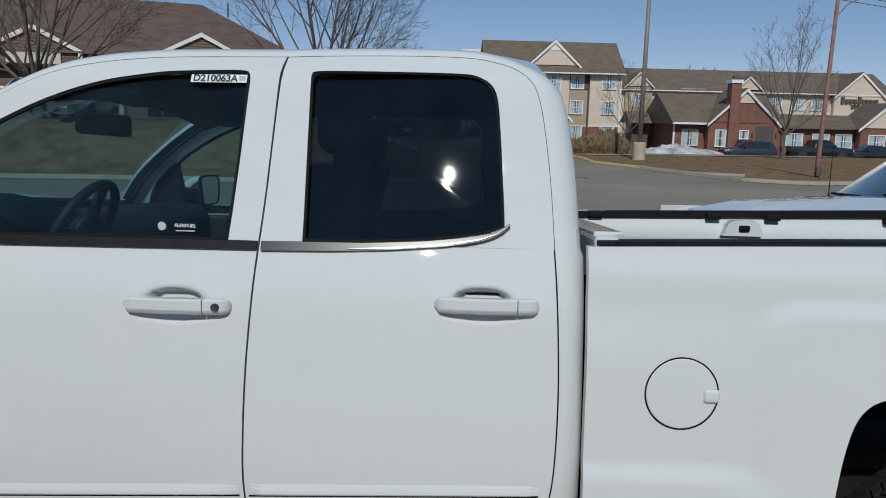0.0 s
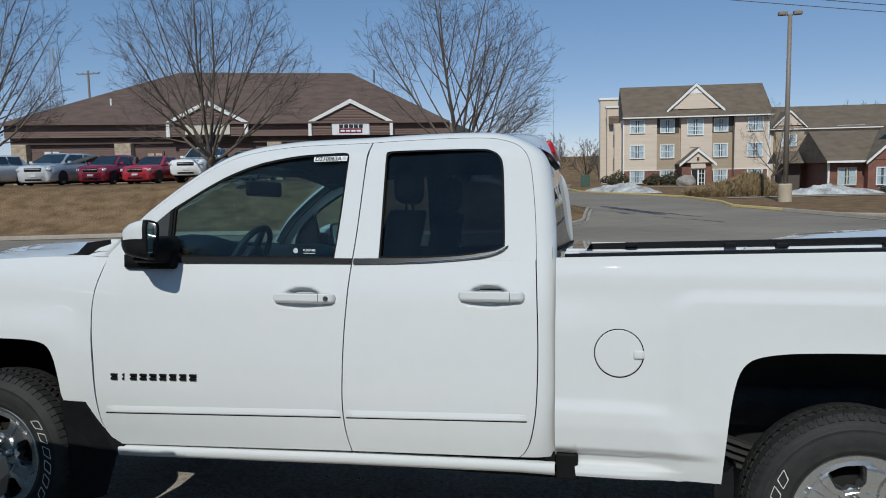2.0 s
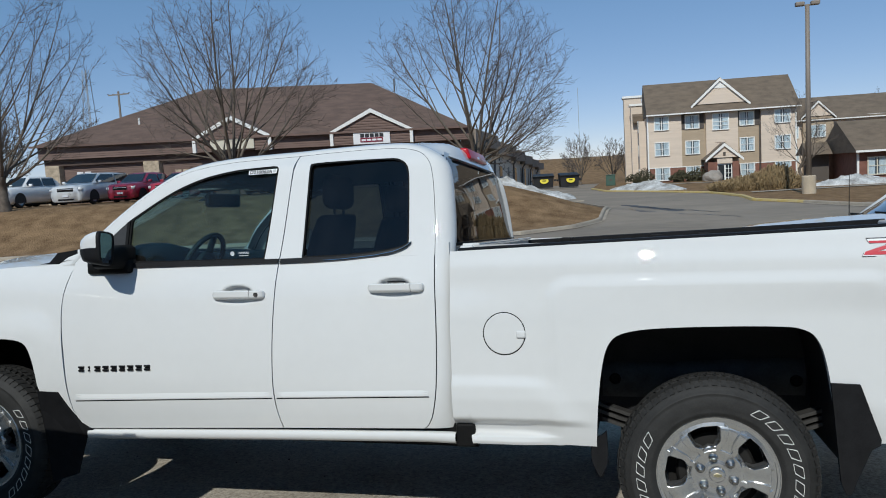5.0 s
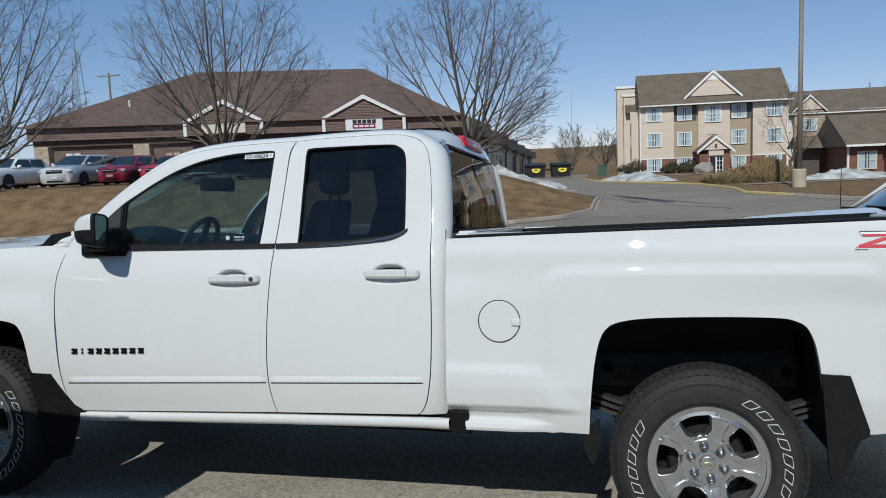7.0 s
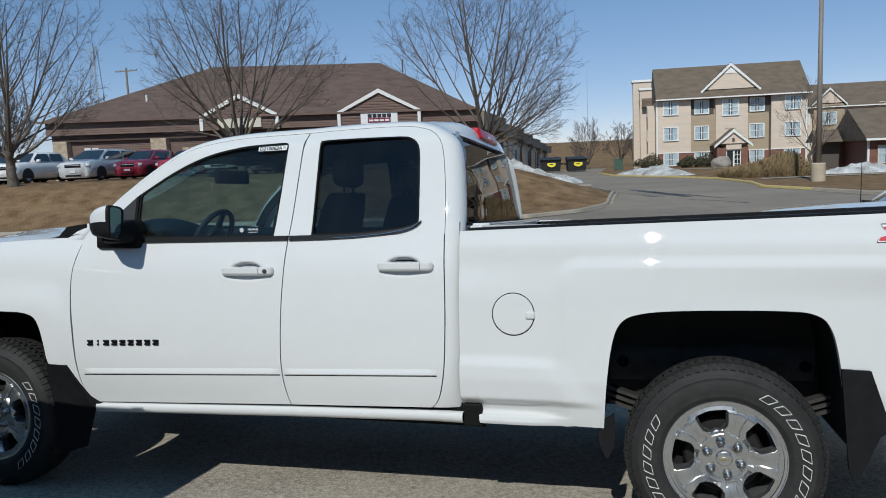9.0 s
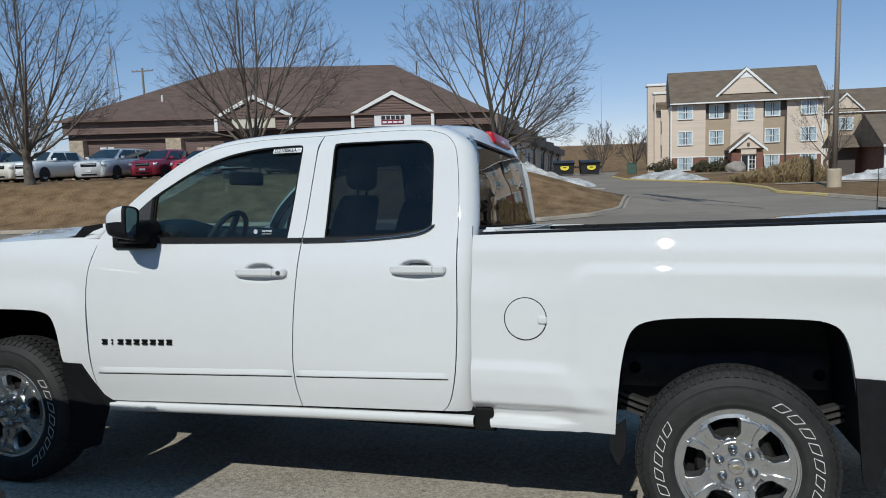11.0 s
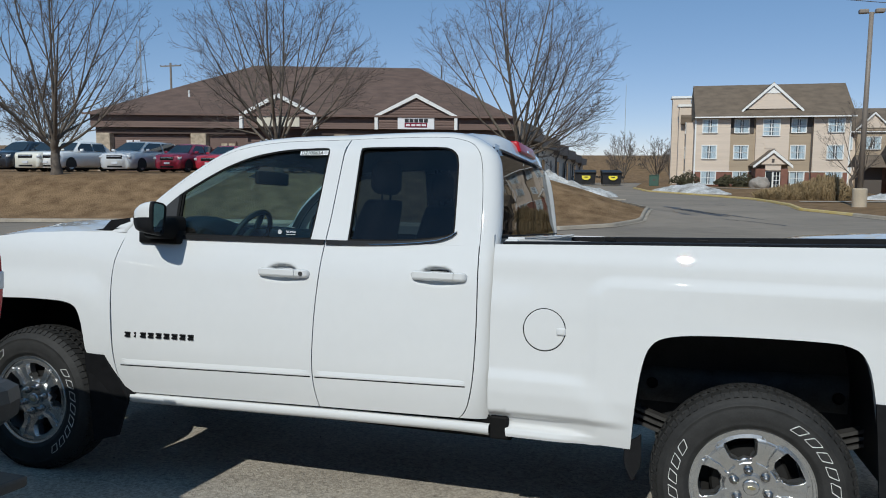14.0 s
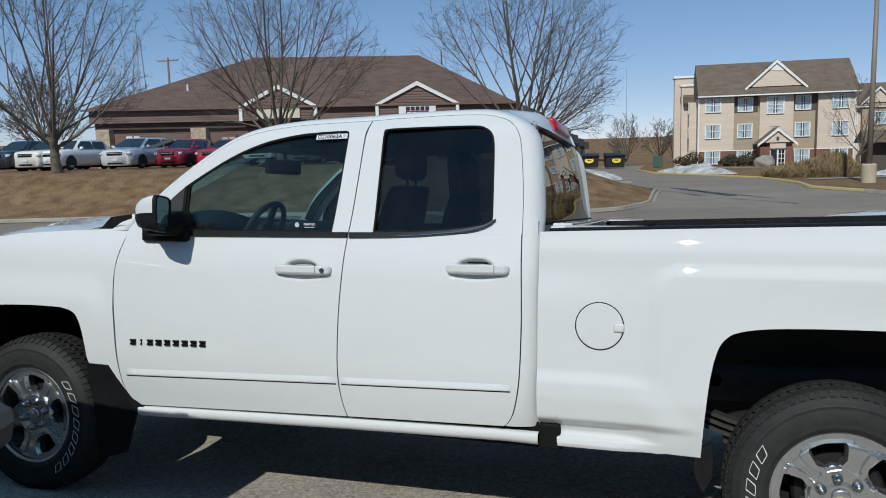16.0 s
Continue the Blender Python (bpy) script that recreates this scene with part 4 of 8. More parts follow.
both("bed_inner_wall", bed_inner, PAINT, "white inner wall of the cargo bed")
for x in (-0.74, -0.16, 0.13, 0.71):
    part("rail_clip", boxed(x - 0.035, x + 0.035, 1.845, 1.885, 1.315, 1.345, 0.006), TRIM, truck, "black rail clip")
for x in (-0.03, 0.86):
    bm = bmesh.new()
    prism(bm, [(x - 0.10, 1.24), (x - 0.075, 1.298), (x - 0.05, 1.315), (x + 0.05, 1.315), (x + 0.075, 1.298), (x + 0.10, 1.24)], 1.80, 1.86)
    a = part("bed_anchor_boss", bm, PAINT, truck, "raised boss with a stake pocket")
    part("anchor_hole", boxed(x - 0.026, x + 0.026, 1.792, 1.80, 1.262, 1.292, 0.008, 2), SEAL, a)
part("bed_floor", boxed(-1.0, 1.16, 0.18, 1.85, 1.035, 1.05), TRIM, truck, "black bed floor")
bm = boxed(-1.060, -0.995, 0.11, 1.92, 0.55, 1.345, 0.012)
part("bed_front_wall", bm, PAINT, truck, "white front wall of the bed")
part("bed_front_cap", boxed(-1.055, -0.975, 0.16, 1.87, 1.340, 1.354, 0.005), PAINT, truck, "cap along the front of the bed")
part("tailgate", boxed(1.13, 1.19, 0.09, 1.94, 0.62, 1.385, 0.015), PAINT, truck, "white tailgate")
for y in (0.05, 1.81):
    part("tail_light", boxed(1.08, 1.20, y, y + 0.17, 0.86, 1.32, 0.02), RED_LENS, truck, "red tail light")
part("rear_bumper", boxed(1.16, 1.38, 0.08, 1.95, 0.50, 0.70, 0.03), CHROME, truck, "chrome rear bumper")

# fuel door: a disc flush in the bed side with a dark joint and a finger tab
fx, fz, fr = -0.848, 0.963, 0.0925
bm = bmesh.new()
n = 44
ring = lambda r, d: [(fx + r * math.cos(a), bed_y(fx + r * math.cos(a), fz + r * math.sin(a)) + d, fz + r * math.sin(a)) for a in [2 * math.pi * k / n for k in range(n)]]
vs = grid_faces(bm, [ring(fr - 0.003, -0.0005), ring(fr - 0.006, -0.003), ring(fr * 0.5, -0.0035), ring(0.012, -0.0035)], closed=True)
bm.faces.new(vs[-1])
fuel = part("fuel_door", bm, PAINT, beds[0], "round white fuel door")
bm = bmesh.new()
grid_faces(bm, [ring(fr + 0.0005, -0.0012), ring(fr - 0.0035, -0.0012)], closed=True)
part("fuel_door_joint", bm, SEAL, beds[0], "dark joint round the fuel door")
bm = boxed(fx + fr - 0.040, fx + fr + 0.001, -0.012, 0.004, fz - 0.020, fz + 0.014, 0.008, 3)
part("finger_tab", bm, PAINT, fuel, "", True)

# the red decal near the tail: a slanted zigzag with a black and white edge
def decal(scale, off, material, name):
    z0, z1, x0 = 1.262, 1.318, 0.548
    pts = [(0.0, 0.0), (0.006, 0.012), (0.105, 0.044), (0.024, 0.044), (0.018, 0.056), (0.150, 0.056), (0.144, 0.043), (0.050, 0.013), (0.140, 0.013), (0.148, 0.0)]
    c = (0.075, 0.028)
    bm = bmesh.new()
    vs = [bm.verts.new((x0 + c[0] + (p[0] - c[0]) * scale[0], bed_y(0.6, z0 + p[1]) + off, z0 + c[1] + (p[1] - c[1]) * scale[1])) for p in pts]
    bm.faces.new(vs)
    return part(name, bm, material, beds[0])


decal((1.09, 1.30), -0.0015, INK, "decal_outline")
decal((1.05, 1.16), -0.0025, PAPER, "decal_edge")
decal((1.0, 1.0), -0.0035, RED_DECAL, "red_decal")

# ---- wheel wells, flaps, springs
def well(cx, x0, x1, top):
    bm = bmesh.new()
    prof = crv([(x0, 0.46), (x0 + 0.01, 0.72), (x0 + 0.06, top - 0.06), (x0 + 0.16, top), (cx, top + 0.015), (x1 - 0.16, top), (x1 - 0.06, top - 0.06), (x1 - 0.01, 0.72), (x1, 0.46)], 40)
    grid_faces(bm, [[(x, y, z) for x, z in prof] for y in (0.036, 0.10, 0.30, 0.52)])
    vs = [bm.verts.new((x, 0.52, z)) for x, z in prof]
    bm.faces.new(vs)
    return bm


both("wheel_well", lambda: well(0.0, -0.485, 0.455, 1.01), LINER, "black wheel well liner")
both("wheel_well", lambda: well(-3.66, -4.10, -3.245, 0.97), LINER, "black wheel well liner")
for yb, sg in ((0.516, 1), (2 * HALF - 0.516, -1)):
    bm = bmesh.new()
    rows = []
    for z, o in ((0.585, 0.0), (0.62, 0.014), (0.67, 0.02), (0.73, 0.016), (0.755, 0.0)):
        rows.append([(x, yb - sg * o, z + 0.02 * sstep(-0.2, 0.3, x)) for x in np.linspace(-0.465, 0.435, 24)])
    grid_faces(bm, rows)
    band = part("inner_panel", bm, LINER_GLOSS, truck, "dark glossy inner panel of the wheel well", True)
    for x in (-0.405, 0.395):
        bm = bmesh.new()
        lathe(bm, [(0.0001, 0.0), (0.016, 0.0), (0.023, -0.005), (0.027, 0.004)], 24, "y", (x, yb - sg * 0.026, 0.675))
        part("round_plug", bm, SEAL, band, "round black plug")
bm = bmesh.new()
prism(bm, [(0.421, 0.772), (0.523, 0.768), (0.560, 0.652), (0.590, 0.560), (0.587, 0.538), (0.556, 0.518), (0.505, 0.400), (0.484, 0.345), (0.464, 0.345), (0.448, 0.385), (0.438, 0.52)], -0.030, -0.012)
part("mud_flap", bm, TRIM, truck, "black plastic mud flap")
bm = bmesh.new()
prism(bm, [(-3.258, 0.677), (-3.152, 0.671), (-3.124, 0.620), (-3.094, 0.570), (-3.050, 0.508), (-2.990, 0.472), (-3.035, 0.43), (-3.095, 0.24), (-3.23, 0.20), (-3.262, 0.45)], -0.002, 0.010)
for v in bm.verts:
    v.co.y += fender_y(v.co.x, max(v.co.z, 0.52)) - 0.010 + 0.020 * sstep(0.56, 0.47, v.co.z)
part("mud_flap", bm, TRIM, truck, "black plastic mud flap")
bm = bmesh.new()
prism(bm, [(-0.498, 0.502), (-0.476, 0.510), (-0.450, 0.530), (-0.431, 0.549), (-0.428, 0.470), (-0.429, 0.405), (-0.444, 0.392), (-0.450, 0.362), (-0.458, 0.346), (-0.472, 0.356), (-0.490, 0.400), (-0.500, 0.432)], 0.030, 0.046)
bmesh.ops.bevel(bm, geom=list(bm.edges), offset=0.004, segments=1, affect="EDGES")
part("arch_bracket", bm, TRIM, truck, "torn black bracket at the arch")
for y in (0.28, 1.69):
    for i in range(4):
        bm = bmesh.new()
        L = 0.62 - 0.08 * i
        rows = []
        for q in np.linspace(-L, L, 15):
            z = 0.50 + 0.16 * (q / 0.62) ** 2 - i * 0.030
            rows.append([(q, y, z), (q, y + 0.065, z), (q, y + 0.065, z + 0.016), (q, y, z + 0.016)])
        vs = grid_faces(bm, rows, closed=True)
        bm.faces.new(vs[0]), bm.faces.new(vs[-1])
        part("leaf_spring", bm, STEEL, truck, "rusty steel leaf spring" if i == 0 else "")
for y in (0.54, 1.40):
    part("chassis_rail", boxed(-4.4, 1.2, y, y + 0.09, 0.50, 0.64, 0.01), FRAME_BLACK, truck, "black chassis rail")
for x in (0.0, -3.645):
    bm = bmesh.new()
    tube(bm, [(x, 0.2, 0.39), (x, 1.83, 0.39)], 0.05, 10)
    lathe(bm, [(0.02, -0.15), (0.13, -0.08), (0.15, 0.05), (0.10, 0.15), (0.02, 0.17)], 16, "y", (x, 1.0, 0.39))
    part("axle", bm, FRAME_BLACK, truck, "black axle with its differential")
part("floor_pan", boxed(-3.05, -1.1, 0.12, 1.91, 0.50, 0.56), FRAME_BLACK, truck, "black cab underside")
part("underbody", boxed(-1.0, 1.1, 0.64, 1.39, 0.56, 0.72), FRAME_BLACK, truck, "black underside of the bed")
part("fuel_tank", boxed(-1.6, -0.5, 0.46, 0.95, 0.36, 0.58, 0.03), FRAME_BLACK, truck, "black fuel tank")
part("gap_strip", boxed(-1.100, -1.056, 0.115, 0.135, 0.52, 1.24), SEAL, truck, "black strip set back in the gap between cab and bed")
part("front_underbody", boxed(-4.4, -3.05, 0.55, 1.48, 0.40, 0.75), FRAME_BLACK, truck, "black engine underside")
part("firewall", boxed(-3.10, -3.02, 0.12, 1.91, 0.5, 1.30), FRAME_BLACK, truck)


# ---- wheels
R_RIM = 0.243


def tyre_mesh():
    bm = bmesh.new()
    prof = [(0.236, 0.232), (0.245, 0.010), (0.250, 0.003), (0.258, 0.000), (0.261, -0.004), (0.270, -0.0065), (0.274, -0.0060), (0.285, -0.0088), (0.30, -0.0098), (0.330, -0.0090), (0.339, -0.0062), (0.342, -0.0086), (0.347, -0.0076), (0.350, -0.0030), (0.362, 0.004), (0.383, 0.022), (0.3945, 0.042), (0.3985, 0.075), (0.3985, 0.175), (0.3945, 0.205), (0.38, 0.228), (0.33, 0.25), (0.26, 0.245), (0.236, 0.232)]
    lathe(bm, prof, 120, "y")
    return bm


def tread_mesh():
    """Tread blocks and shoulder lugs."""
    bm = bmesh.new()
    n = 68
    for i in range(n):
        a = 2 * math.pi * i / n
        for row, (y0, y1, s, da) in enumerate(((0.030, 0.072, 0.015, 0.0), (0.080, 0.110, 0.0135, 0.5), (0.118, 0.146, 0.0135, 0.0), (0.154, 0.205, 0.015, 0.5))):
            t = a + da * 2 * math.pi / n
            r0, r1 = 0.389, 0.4045 if row in (1, 2) else 0.4015
            if row == 0:
                r1 = 0.402
            m = Matrix.Rotation(-t, 4, "Y") @ Matrix.Rotation((0.35 if row % 2 else -0.3), 4, "X")
            vs = []
            for rr in (r0, r1):
                for yy, ss in ((y0, -s), (y1, -s), (y1, s), (y0, s)):
                    sk = (0.006 if row % 2 else -0.006) * (1 if yy == y1 else -1)
                    rr2 = rr - (0.006 if (row == 0 and yy == y0) or (row == 3 and yy == y1) else 0)
                    vs.append(bm.verts.new(Matrix.Rotation(-t, 4, "Y") @ Vector((rr2, yy, ss + sk))))
            b, tp = vs[:4], vs[4:]
            bm.faces.new(tp)
            for k in range(4):
                bm.faces.new((b[k], b[(k + 1) % 4], tp[(k + 1) % 4], tp[k]))
        # sidewall shoulder lug
        vs = []
        for rr, yy in ((0.376, 0.012), (0.3955, 0.036)):
            for ss in (-0.010, 0.010):
                vs.append(Matrix.Rotation(-a, 4, "Y") @ Vector((rr, yy - 0.004, ss)))
        q = [bm.verts.new(v) for v in (vs[0], vs[1], vs[3], vs[2])]
        bm.faces.new(q)
        w = [bm.verts.new(v + Matrix.Rotation(-a, 4, "Y") @ Vector((-0.004, 0.012, 0))) for v in (vs[0], vs[1], vs[3], vs[2])]
        for k in range(4):
            bm.faces.new((q[k], q[(k + 1) % 4], w[(k + 1) % 4], w[k]))
    return bm


SPOKES = 5


WIN_IN, WIN_OUT = 0.119, 0.208


def window_half(r):
    """Half the width of a wheel window at radius r."""
    t = (r - WIN_IN) / (WIN_OUT - WIN_IN)
    return float(np.interp(t, [0, 0.006, 0.28, 0.55, 0.90, 0.98, 0.994, 1], [0, 0.022, 0.047, 0.053, 0.058, 0.053, 0.046, 0], left=0.0, right=0.0))


def rim_mesh():
    """Five wide spokes with a shallow pocket each, five windows between them with chamfered borders."""
    bm = bmesh.new()
    sector = 2 * math.pi / SPOKES
    ends = [0.006, 0.02, 0.05, 0.10, 0.18]
    ts = ends + [0.28, 0.40, 0.5, 0.60, 0.72] + [1 - e for e in ends[::-1]]
    radii = [0.030, 0.045, 0.060, 0.080, 0.094, 0.100, 0.103, 0.112, WIN_IN] + [WIN_IN + (WIN_OUT - WIN_IN) * t for t in ts] + [WIN_OUT, 0.222, 0.229]
    half_cols = [0.0, 0.075, 0.085, 0.19, 0.20, 0.325, 0.335, 0.36, 0.37, 0.5]
    cols = half_cols + [1 - c for c in half_cols[-2::-1]]
    rows = []
    for r in radii:
        row = []
        for s in range(SPOKES):
            w = window_half(r) / r
            for u in cols[:-1]:
                a = (s + 0.5) * sector + w + (sector - 2 * w) * u
                d = 0.036 - 0.026 * sstep(0.05, 0.19, r) + 0.008 * sstep(0.19, 0.225, r)
                e = min(u, 1 - u)
                if WIN_IN < r < WIN_OUT:
                    d += 0.020 * (1 - sstep(0.0, 0.085, e)) * sstep(WIN_IN, WIN_IN + 0.012, r)
                elif r <= WIN_IN:
                    d += 0.020 * sstep(0.098, 0.118, r) * (e < 0.195)
                d += 0.013 * sstep(0.325, 0.36, e) * sstep(0.099, 0.104, r) * (1 - sstep(0.205, 0.212, r))
                if r < 0.05:
                    d -= 0.004
                row.append((r * math.cos(a), d, r * math.sin(a)))
        rows.append(row)
    vs = [[bm.verts.new(p) for p in row] for row in rows]
    k, n = len(cols) - 1, len(rows[0])
    lo, hi = radii.index(WIN_IN), radii.index(WIN_OUT)
    for i in range(len(radii) - 1):
        for j in range(n):
            nxt = (j + 1) % n
            if (j + 1) % k == 0 and lo <= i < hi:
                continue                                           # filled below, up to the window's far border
            bm.faces.new((vs[i][j], vs[i][nxt], vs[i + 1][nxt], vs[i + 1][j]))
    # last strip of each spoke ends on the next window's border
    for s in range(SPOKES):
        prev = None
        for i in range(lo, hi + 1):
            r = radii[i]
            w = window_half(r) / r
            a = (s + 1.5) * sector - w
            j = s * k + k - 1
            if i in (lo, hi):
                v = vs[i][(j + 1) % n]
            else:
                d = 0.036 - 0.026 * sstep(0.05, 0.19, r) + 0.008 * sstep(0.19, 0.225, r) + 0.020 * sstep(WIN_IN, WIN_IN + 0.012, r)
                v = bm.verts.new((r * math.cos(a), d, r * math.sin(a)))
            if prev is not None:
                bm.faces.new((vs[i - 1][j], prev, v, vs[i][j]))
            prev = v
    inner = [e for e in bm.edges if e.is_boundary and 0.10 < (e.verts[0].co.xz.length + e.verts[1].co.xz.length) / 2 < 0.2205]
    for e in inner:
        e.smooth = False
    r = bmesh.ops.extrude_edge_only(bm, edges=inner)
    nv = {g for g in r["geom"] if isinstance(g, bmesh.types.BMVert)}
    bmesh.ops.translate(bm, vec=(0, 0.035, 0), verts=list(nv))
    for f in bm.faces:
        if any(v in nv for v in f.verts):
            f.material_index = 1
    lathe(bm, [(0.229, 0.012), (0.238, 0.0105), (0.240, 0.006), (0.2435, 0.005), (0.246, 0.008), (0.246, 0.016)], 96, "y")
    return bm


def block_ring(words, a0, a1, r0, r1):
    """Plain outlined blocks along an arc of the sidewall."""
    out = []
    for i in range(words):
        a = a0 + (a1 - a0) * (i + 0.5) / words
        da = abs(a1 - a0) / words * 0.34
        bm = bmesh.new()
        rows = []
        lean = 0.12
        for s, o in ((1.0, -0.0003), (1.0, -0.0020), (0.88, -0.0020), (0.88, -0.0003)):
            row = []
            for k in range(24):
                t = 2 * math.pi * (k + 0.5) / 24
                cx, cz = math.copysign(abs(math.cos(t)) ** 0.16, math.cos(t)), math.copysign(abs(math.sin(t)) ** 0.16, math.sin(t))
                rm, hr = (r0 + r1) / 2, (r1 - r0) / 2
                ss = s if s == 1 else 0.85
                rr = rm + hr * (s + (0.02 if s < 1 else 0)) * cz
                aa = a + da * ss * cx - lean * cz * 0.3
                row.append((rr * math.cos(aa), -0.0098 + o, rr * math.sin(aa)))
            rows.append(row)
        grid_faces(bm, rows, closed=True)
        out.append(bm)
    return out


wheel_parts = None
for cx, spin, side in ((0.004, 69, 0), (-3.662, 46, 0), (0.004, 33, 1), (-3.662, 60, 1)):
    m = Matrix.Translation((cx, 0.012, 0.39))
    if side:
        m = Matrix.Translation((cx, 2 * HALF - 0.012, 0.39)) @ Matrix.Rotation(math.pi, 4, "Z")
    m = Matrix.Translation((0, 0, -0.012)) @ m @ Matrix.Scale(0.985, 4)
    m = m @ Matrix.Rotation(radians(-spin), 4, "Y")
    if wheel_parts is None:
        w = part("wheel", rim_mesh(), [ALLOY, ALLOY_GREY], truck, "five-spoke machined alloy wheel")
        kids = [part("tyre", tyre_mesh(), TYRE, w, "black all-terrain tyre", True), tagged(part("tread", tread_mesh(), TYRE, w), "chunky tread blocks", kind="stuff")]
        bm = bmesh.new()
        lathe(bm, [(0.244, 0.010), (0.238, 0.03), (0.215, 0.05), (0.205, 0.20)], 60, "y")
        kids.append(part("barrel", bm, ALLOY_GREY, w, "", True))
        bm = bmesh.new()
        lathe(bm, [(0.0001, 0.085), (0.150, 0.085), (0.160, 0.10), (0.160, 0.15), (0.20, 0.16), (0.20, 0.17), (0.0001, 0.17)], 48, "y")
        kids.append(part("brake_drum", bm, DRUM, w, "dark rusty brake drum"))
        bm = bmesh.new()
        lathe(bm, [(0.0001, 0.0195), (0.026, 0.0200), (0.030, 0.0215), (0.033, 0.028)], 32, "y")
        kids.append(part("centre_cap", bm, ALLOY, w, "silver centre cap", True))
        bm = bmesh.new()
        prism(bm, [(-0.016, -0.004), (-0.006, -0.004), (-0.005, -0.007), (0.006, -0.007), (0.007, -0.004), (0.017, -0.004), (0.015, 0.004), (0.006, 0.004), (0.005, 0.007), (-0.006, 0.007), (-0.007, 0.004), (-0.014, 0.004)], 0.014, 0.021)
        bmesh.ops.rotate(bm, cent=(0, 0, 0), matrix=Matrix.Rotation(radians(spin), 3, "Y"), verts=bm.verts)
        kids.append(part("cap_emblem", bm, GOLD, w, "small plain gold-grey emblem"))
        for k in range(6):
            a = 2 * math.pi * k / 6 - 0.49
            bm = bmesh.new()
            c = (0.0698 * math.cos(a), 0, 0.0698 * math.sin(a))
            lathe(bm, [(0.019, 0.034), (0.0185, 0.026), (0.0125, 0.027), (0.0125, 0.010), (0.009, 0.003), (0.0001, 0.001)], 12, "y", c)
            kids.append(part("lug_nut", bm, LUG, w, "dark chrome lug nut" if k == 0 else "", True))
        bm = bmesh.new()
        tube(bm, [(0.196 * math.cos(1.55), 0.03, 0.196 * math.sin(1.55)), (0.184 * math.cos(1.55), 0.018, 0.184 * math.sin(1.55))], 0.004, 8)
        kids.append(part("valve_stem", bm, SEAL, w))
        for bm in block_ring(8, radians(64 - spin), radians(-36 - spin), 0.292, 0.326) + block_ring(8, radians(244 - spin), radians(146 - spin), 0.292, 0.326):
            kids.append(part("sidewall_block", bm, WHITE_RUBBER, w))
        wheel_parts = [w] + kids
        w.matrix_local = m
    else:
        src = wheel_parts[0]
        c = new("wheel", src.data)
        c.parent = truck
        tagged(c, src["label"])
        c.matrix_local = m
        for k in wheel_parts[1:]:
            q = new(k.name.split(".")[0], k.data)
            q.parent = c
            if k.name.startswith("tread"):
                tagged(q, "chunky tread blocks", kind="stuff")
            elif "label" in k:
                tagged(q, k["label"])


# ---- door mirrors
MIRROR_C, MIRROR_U, MIRROR_N = Vector((-2.745, -0.098, 1.391)), Vector((0.282, -0.959, 0.0)), Vector((0.959, 0.282, 0.0))


def mirror_loop(su, sv, depth, du=0.0, dv=0.0, n=48, p=0.42):
    """A rounded, slightly skewed outline in the mirror's plane, depth metres ahead of the glass."""
    row = []
    for k in range(n):
        a = 2 * math.pi * k / n
        u = math.copysign(abs(math.cos(a)) ** p, math.cos(a))
        v = math.copysign(abs(math.sin(a)) ** p, math.sin(a))
        w = 0.086 * su * u * (1 - 0.20 * (1 - v) * (u < 0))
        q = MIRROR_C + MIRROR_U * (w + du) - MIRROR_N * depth
        row.append((q.x, q.y, q.z + 0.079 * sv * v + dv + 0.006 * u))
    return row


def mirror_housing():
    """A wedge that narrows ahead of the glass: white cap above, black below, a black rim round the glass."""
    bm = bmesh.new()
    vs = grid_faces(bm, [mirror_loop(0.91, 0.90, 0.004), mirror_loop(0.97, 0.97, -0.004), mirror_loop(1.03, 1.03, 0.004), mirror_loop(1.04, 1.04, 0.016), mirror_loop(1.0, 0.98, 0.045, -0.006, 0.000),
                         mirror_loop(0.92, 0.88, 0.080, -0.014, -0.002, p=0.5), mirror_loop(0.78, 0.72, 0.108, -0.024, -0.006, p=0.6), mirror_loop(0.54, 0.50, 0.124, -0.032, -0.008, p=0.7), mirror_loop(0.26, 0.24, 0.130, -0.036, -0.008, p=0.8)], closed=True)
    bm.faces.new(vs[-1])
    for f in bm.faces:
        c = f.calc_center_median()
        f.material_index = 0 if c.z > 1.397 and (MIRROR_C - c).dot(MIRROR_N) > 0.014 else 1
    return bm


